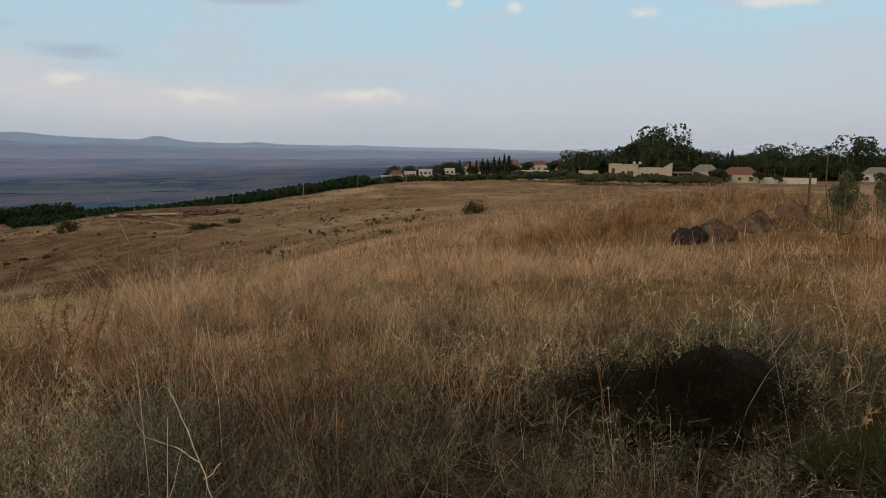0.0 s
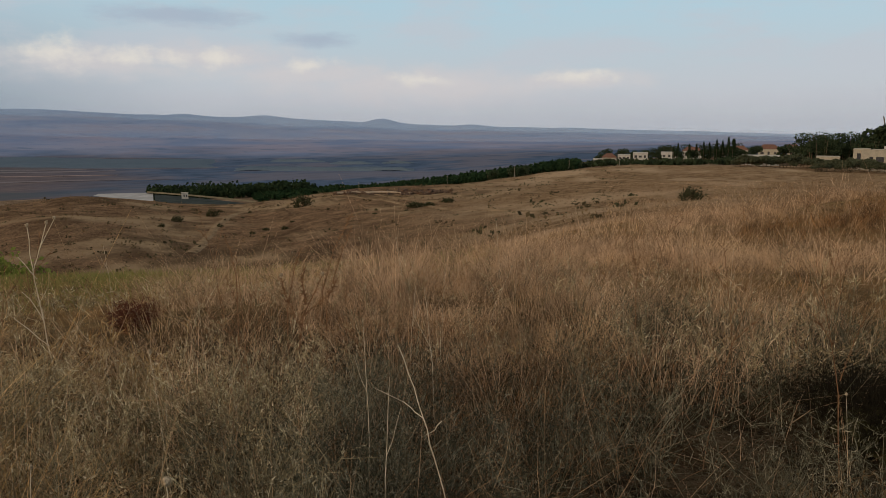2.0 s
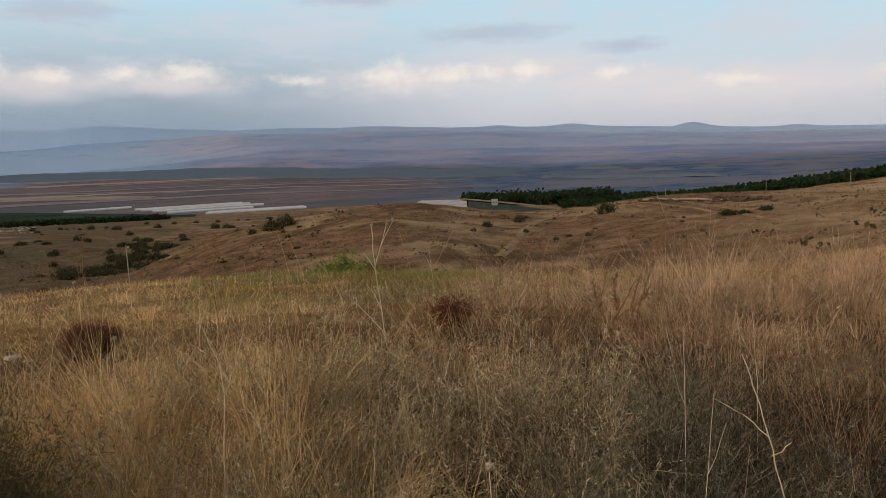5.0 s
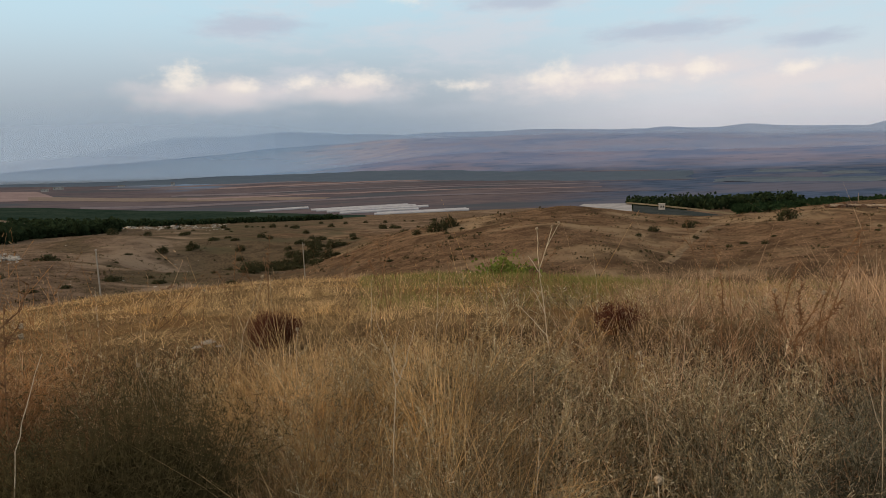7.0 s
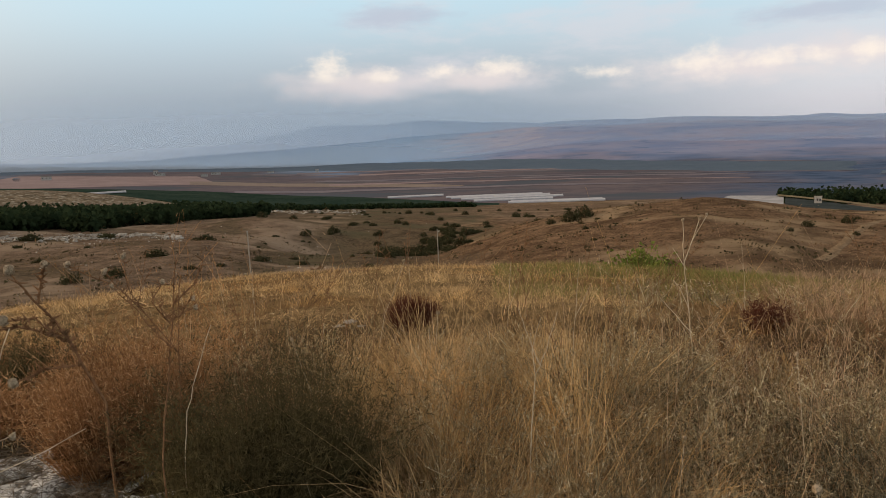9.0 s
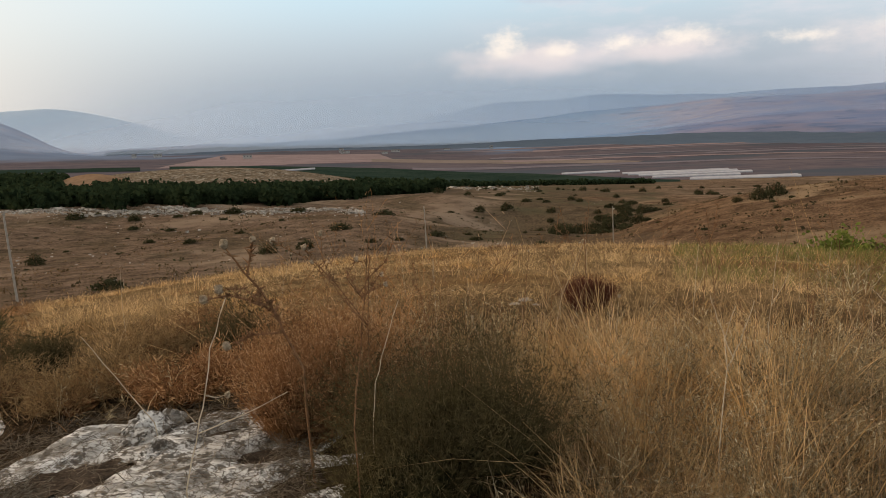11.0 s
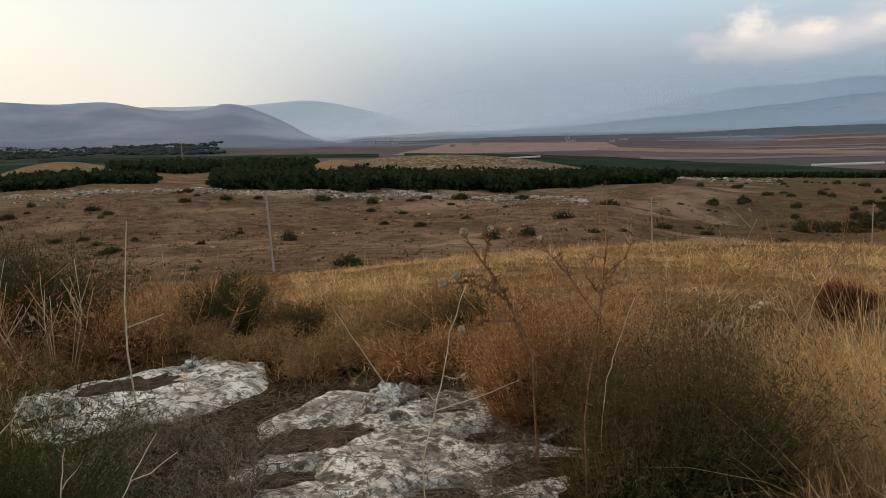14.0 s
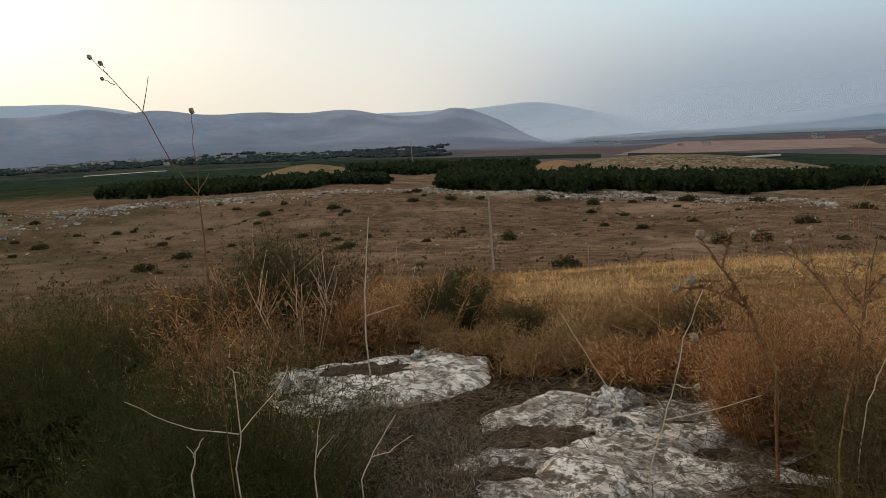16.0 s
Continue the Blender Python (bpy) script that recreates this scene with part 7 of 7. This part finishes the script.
stalk("thorny_thistle", "brown branching thistle with pale seed heads", (20.1, 3.2), [[(-0.065, 0, -0.02), (-0.072, 0, 0.342), (-0.048, 0, 0.665), (-0.035, 0, 0.875), (-0.014, 0, 1.093)], [(-0.041, 0, 0.77), (-0.174, 0, 0.981), (-0.218, 0, 1.079), (-0.22, 0, 1.201)], [(-0.035, 0, 0.875), (-0.099, 0, 0.979), (-0.123, 0, 1.031)], [(-0.029, 0, 0.926), (0.015, 0, 0.99), (0.033, 0, 0.998)], [(-0.174, 0, 0.981), (-0.26, 0, 1.085), (-0.296, 0, 1.147)], [(-0.26, 0, 1.085), (-0.372, 0, 1.15), (-0.428, 0, 1.187)]],
      0.0062, M_TWIG, [((-0.296, 0, 1.149), 0.02), ((-0.22, 0, 1.206), 0.018), ((-0.428, 0, 1.19), 0.02), ((0.033, 0, 1.0), 0.016)], 90, 8)
stalk("bleached_stalk", "thin bleached stalk leaning out of the scrub", (19.89, 2.9), [[(-0.065, 0, -0.02), (-0.072, 0, 0.367), (-0.04, 0, 0.613), (0.004, 0, 0.758), (0.075, 0, 0.947)]],
      0.0042, M_PALE, [], 0, 14)
stalk("thorny_thistle", "forked brown thistle standing over the scrub", (23.16, 2.6), [[(0.013, 0, -0.02), (0.014, 0, 0.551), (0.051, 0, 0.802), (0.089, 0, 1.029), (0.122, 0, 1.254)], [(0.077, 0, 0.953), (-0.019, 0, 1.102), (-0.084, 0, 1.186)], [(0.089, 0, 1.029), (0.033, 0, 1.123), (0.073, 0, 1.184)], [(0.1, 0, 1.105), (0.179, 0, 1.171), (0.209, 0, 1.245)], [(0.091, 0, 1.048), (0.131, 0, 1.071), (0.171, 0, 1.083)]],
      0.0058, M_TWIG, [((0.171, 0, 1.083), 0.014), ((0.073, 0, 1.184), 0.014), ((-0.084, 0, 1.188), 0.012)], 70, 10)
stalk("thorny_thistle", "thin brown thistle leaning in the grass", (8.35, 4.8), [[(0.008, 0, -0.02), (0.009, 0, 0.287), (0.047, 0, 0.592), (0.073, 0, 0.819)], [(0.037, 0, 0.439), (-0.077, 0, 0.66), (-0.229, 0, 0.953)], [(-0.109, 0, 0.719), (-0.041, 0, 0.646)], [(-0.172, 0, 0.856), (-0.099, 0, 0.869)]],
      0.005, M_TWIG, [((0.073, 0, 0.826), 0.012)], 30, 15)
stalk("bleached_stalk", "leafless bleached stalk low beside the dark bush", (60.77, 2.0), [[(-0.092, 0, -0.02), (-0.102, 0, 0.77), (-0.095, 0, 0.866), (-0.074, 0, 0.951)], [(-0.095, 0, 0.85), (-0.042, 0, 0.906)]],
      0.004, M_PALE, [], 0, 16)
stalk("bleached_stalk", "crooked bleached twig rising from the litter", (70.21, 1.9), [[(-0.077, 0, -0.02), (-0.086, 0, 0.889), (-0.069, 0, 0.972), (-0.046, 0, 1.002)], [(-0.071, 0, 0.958), (-0.086, 0, 0.99)]],
      0.004, M_PALE, [], 0, 17)
stalk("bleached_stalk", "slanting bleached twig over the litter", (57.08, 2.3), [[(-0.097, 0, -0.02), (-0.108, 0, 0.632), (-0.063, 0, 0.72), (0.019, 0, 0.832)], [(-0.074, 0, 0.703), (-0.01, 0, 0.712), (0.068, 0, 0.758)]],
      0.0045, M_PALE, [], 0, 18)
stalk("tall_dry_stem", "straight pale stem standing in the rusty grass", (55.56, 4.6), [[(-0.099, 0, -0.02), (-0.11, 0, 0.529), (-0.089, 0, 0.822), (-0.022, 0, 1.3)], [(-0.1, 0, 0.676), (0.058, 0, 0.714), (0.113, 0, 0.726)]],
      0.011, M_PALE, [], 0, 19)
stalk("bleached_stalk", "bleached forked stalk in the grey weeds", (-4.95, 2.9), [[(0.077, 0, -0.02), (0.086, 0, 0.406), (0.113, 0, 0.641), (0.154, 0, 0.742), (0.204, 0, 0.905)], [(0.113, 0, 0.641), (0.101, 0, 0.751), (0.139, 0, 0.883)], [(0.127, 0, 0.682), (0.073, 0, 0.84), (0.046, 0, 0.927)]],
      0.0045, M_PALE, [], 0, 20)
stalk("bud_stalk", "thin stalk strung with small dry buds", (-37.2, 5.2), [[(0.136, 0, -0.02), (0.151, 0, 0.539), (0.235, 0, 0.832), (0.311, 0, 0.976), (0.372, 0, 1.092)]],
      0.006, M_TWIG, [], 70, 22)
stalk("bud_stalk", "thin stalk strung with small dry buds", (-34.4, 4.6), [[(0.138, 0, -0.02), (0.153, 0, 0.543), (0.207, 0, 0.798), (0.244, 0, 0.924)]],
      0.006, M_TWIG, [], 60, 23)
stalk("bud_stalk", "leaning stalk strung with small dry buds", (-31.52, 5.4), [[(0.071, 0, -0.02), (0.079, 0, 0.619), (0.048, 0, 0.792), (0.007, 0, 0.942)]],
      0.006, M_TWIG, [], 60, 24)
stalk("bud_stalk", "leaning stalk strung with small dry buds", (-38.38, 5.0), [[(0.067, 0, -0.02), (0.074, 0, 0.493), (0.158, 0, 0.777), (0.256, 0, 1.035)]],
      0.006, M_TWIG, [], 70, 26)
stalk("thorny_thistle", "bushy rust-brown thistle over the grass", (-36.09, 4.6), [[(0.068, 0, -0.02), (0.076, 0, 0.26), (0.112, 0, 0.489), (0.239, 0, 0.751)], [(0.094, 0, 0.413), (0.003, 0, 0.639), (-0.016, 0, 0.75)], [(0.112, 0, 0.489), (0.294, 0, 0.64), (0.322, 0, 0.714)], [(0.13, 0, 0.564), (0.112, 0, 0.714), (0.129, 0, 0.806)]],
      0.009, M_TWIG, [((0.238, 0, 0.758), 0.02), ((-0.016, 0, 0.758), 0.02)], 200, 27)
rng = random.Random(77)
STEMS = []
for i in range(11):
    x, lean = rng.uniform(-0.4, 0.4), rng.uniform(-0.18, 0.18)
    top = rng.uniform(0.6, 1.0)
    STEMS.append([(x * 0.5, 0, -0.02), (x, rng.uniform(-0.1, 0.1), top * 0.55), (x + lean, 0, top)])
    STEMS.append([(x, 0, top * 0.55), (x + rng.uniform(-0.14, 0.14), 0, top * 0.85)])
stalk("weed_bunch", "bunch of bare bleached stems before the bush", (61.5, 6.5), STEMS, 0.009, M_PALE, [((0.2, 0, 0.6), 0.03), ((-0.1, 0, 0.5), 0.03), ((0.32, 0, 0.45), 0.03)], seed=21)
PROTOS = [
    stalk("dry_weed_stalk", "thin bleached weed stalk in the meadow", (-10, 4.2), [[(0, 0, -0.02), (0.02, 0, 0.5), (0.06, 0.02, 0.95)], [(0.03, 0, 0.6), (0.12, 0.02, 0.8)]], 0.0035, M_PALE, seed=11),
    stalk("dry_weed_stalk", "brown weed stalk with small dry leaves", (-34, 3.6), [[(0, 0, -0.02), (-0.05, 0, 0.45), (-0.16, 0.03, 0.9)], [(-0.05, 0, 0.5), (0.05, 0, 0.75)], [(-0.1, 0, 0.65), (-0.22, 0, 0.78)]], 0.004, M_TWIG, thorns=46, seed=12),
    stalk("dry_weed_stalk", "pale leaning weed stalk with a seed head", (6, 5.2), [[(0, 0, -0.02), (0.1, 0.03, 0.42), (0.26, 0.05, 0.8)], [(0.1, 0, 0.45), (0.04, 0, 0.66)]], 0.0035, M_PALE, [((0.26, 0.05, 0.81), 0.018)], seed=13),
]
rng = np.random.default_rng(94)
for i in range(80):
    bearing, r = rng.uniform(-96, 80), rng.uniform(2.3, 9.0)
    if 30 < bearing < 64 and r < 6:
        continue
    copy_at(PROTOS[i % 3], bearing, r, rng.uniform(0, 360), rng.uniform(0.5, 0.92))

for i in range(26):   # brown thorny stems standing over the grass
    bearing, r = rng.uniform(-80, 26), rng.uniform(3.0, 8.0)
    copy_at(PROTOS[1], bearing, r, rng.uniform(0, 360), rng.uniform(0.85, 1.2))
stalk("dry_flower", "round pale dried flower head low in the grass", (-28.2, 2.26), [[(0.0, 0, -0.02), (0.01, 0, 0.3), (0.0, 0, 0.55)]], 0.005, M_PALE, [((0.0, 0, 0.56), 0.022)], seed=31)

# rubble and logs at the edge of the grazed field, a stony knoll before the green field
rub = stones("rubble", 700, 66, "brown rubble heaps along the field's edge", ([-48, -44, -39], [158, 160, 163], 2.2), 0.4)
rub.data.materials[0] = M_ROCK
stones("knoll_stones", 900, 67, "pale stones over the knoll behind the pines", ([6, 14, 20, 27], [420, 440, 470, 520], 24.0), 0.45)


def make_log(length, thick, seed):
    rng = random.Random(seed)
    root = new("log")
    pts = [(x * length / 5 - length / 2, rng.uniform(-0.06, 0.06), thick + rng.uniform(-0.03, 0.03)) for x in range(6)]
    part("bole", mesh_from("bole", *tube(pts, [thick * (1 - 0.06 * i) for i in range(6)], 8), M_LOG), None, root)
    part("stub", mesh_from("stub", *tube([pts[3], (pts[3][0] + 0.3, 0.5, thick + 0.5)], [thick * 0.4, thick * 0.2], 6), M_LOG), None, root)
    return tagged(root, "weathered pale log lying in the rubble", "log", "logs in the rubble")


LOG = put(make_log(7.0, 0.3, 1), -40.2, 160, -30)
for bearing, r, turn, size in ((-41.0, 160, -50, 0.8), (-42.6, 159, -35, 0.9), (-43.1, 158, -60, 0.7), (-45.3, 158, -40, 0.6)):
    copy_at(LOG, bearing, r, turn, size)
mast = new("radio_mast")
for a in range(3):
    c, d = 0.7 * math.cos(a * 2.094), 0.7 * math.sin(a * 2.094)
    part("leg", mesh_from("leg", *tube([(c, d, -1), (c * 0.4, d * 0.4, 27)], [0.16, 0.1], 5), M_CONCRETE), None, mast)
for i in range(9):
    z = 2.5 + 2.7 * i
    k2 = 0.75 - 0.05 * i
    part("brace", mesh_from("brace", *tube([(0.7 * k2, 0, z), (-0.35 * k2, 0.6 * k2, z + 1.2), (-0.35 * k2, -0.6 * k2, z + 2.4)], [0.07, 0.07, 0.07], 4), M_CONCRETE), None, mast)
part("antenna", mesh_from("antenna", *tube([(0, 0, 26.5), (0, 0, 30)], [0.12, 0.06], 5), M_CONCRETE), None, mast)
put(tagged(mast, "slim pale radio mast beyond the pines", "mast"), 50.6, 900)
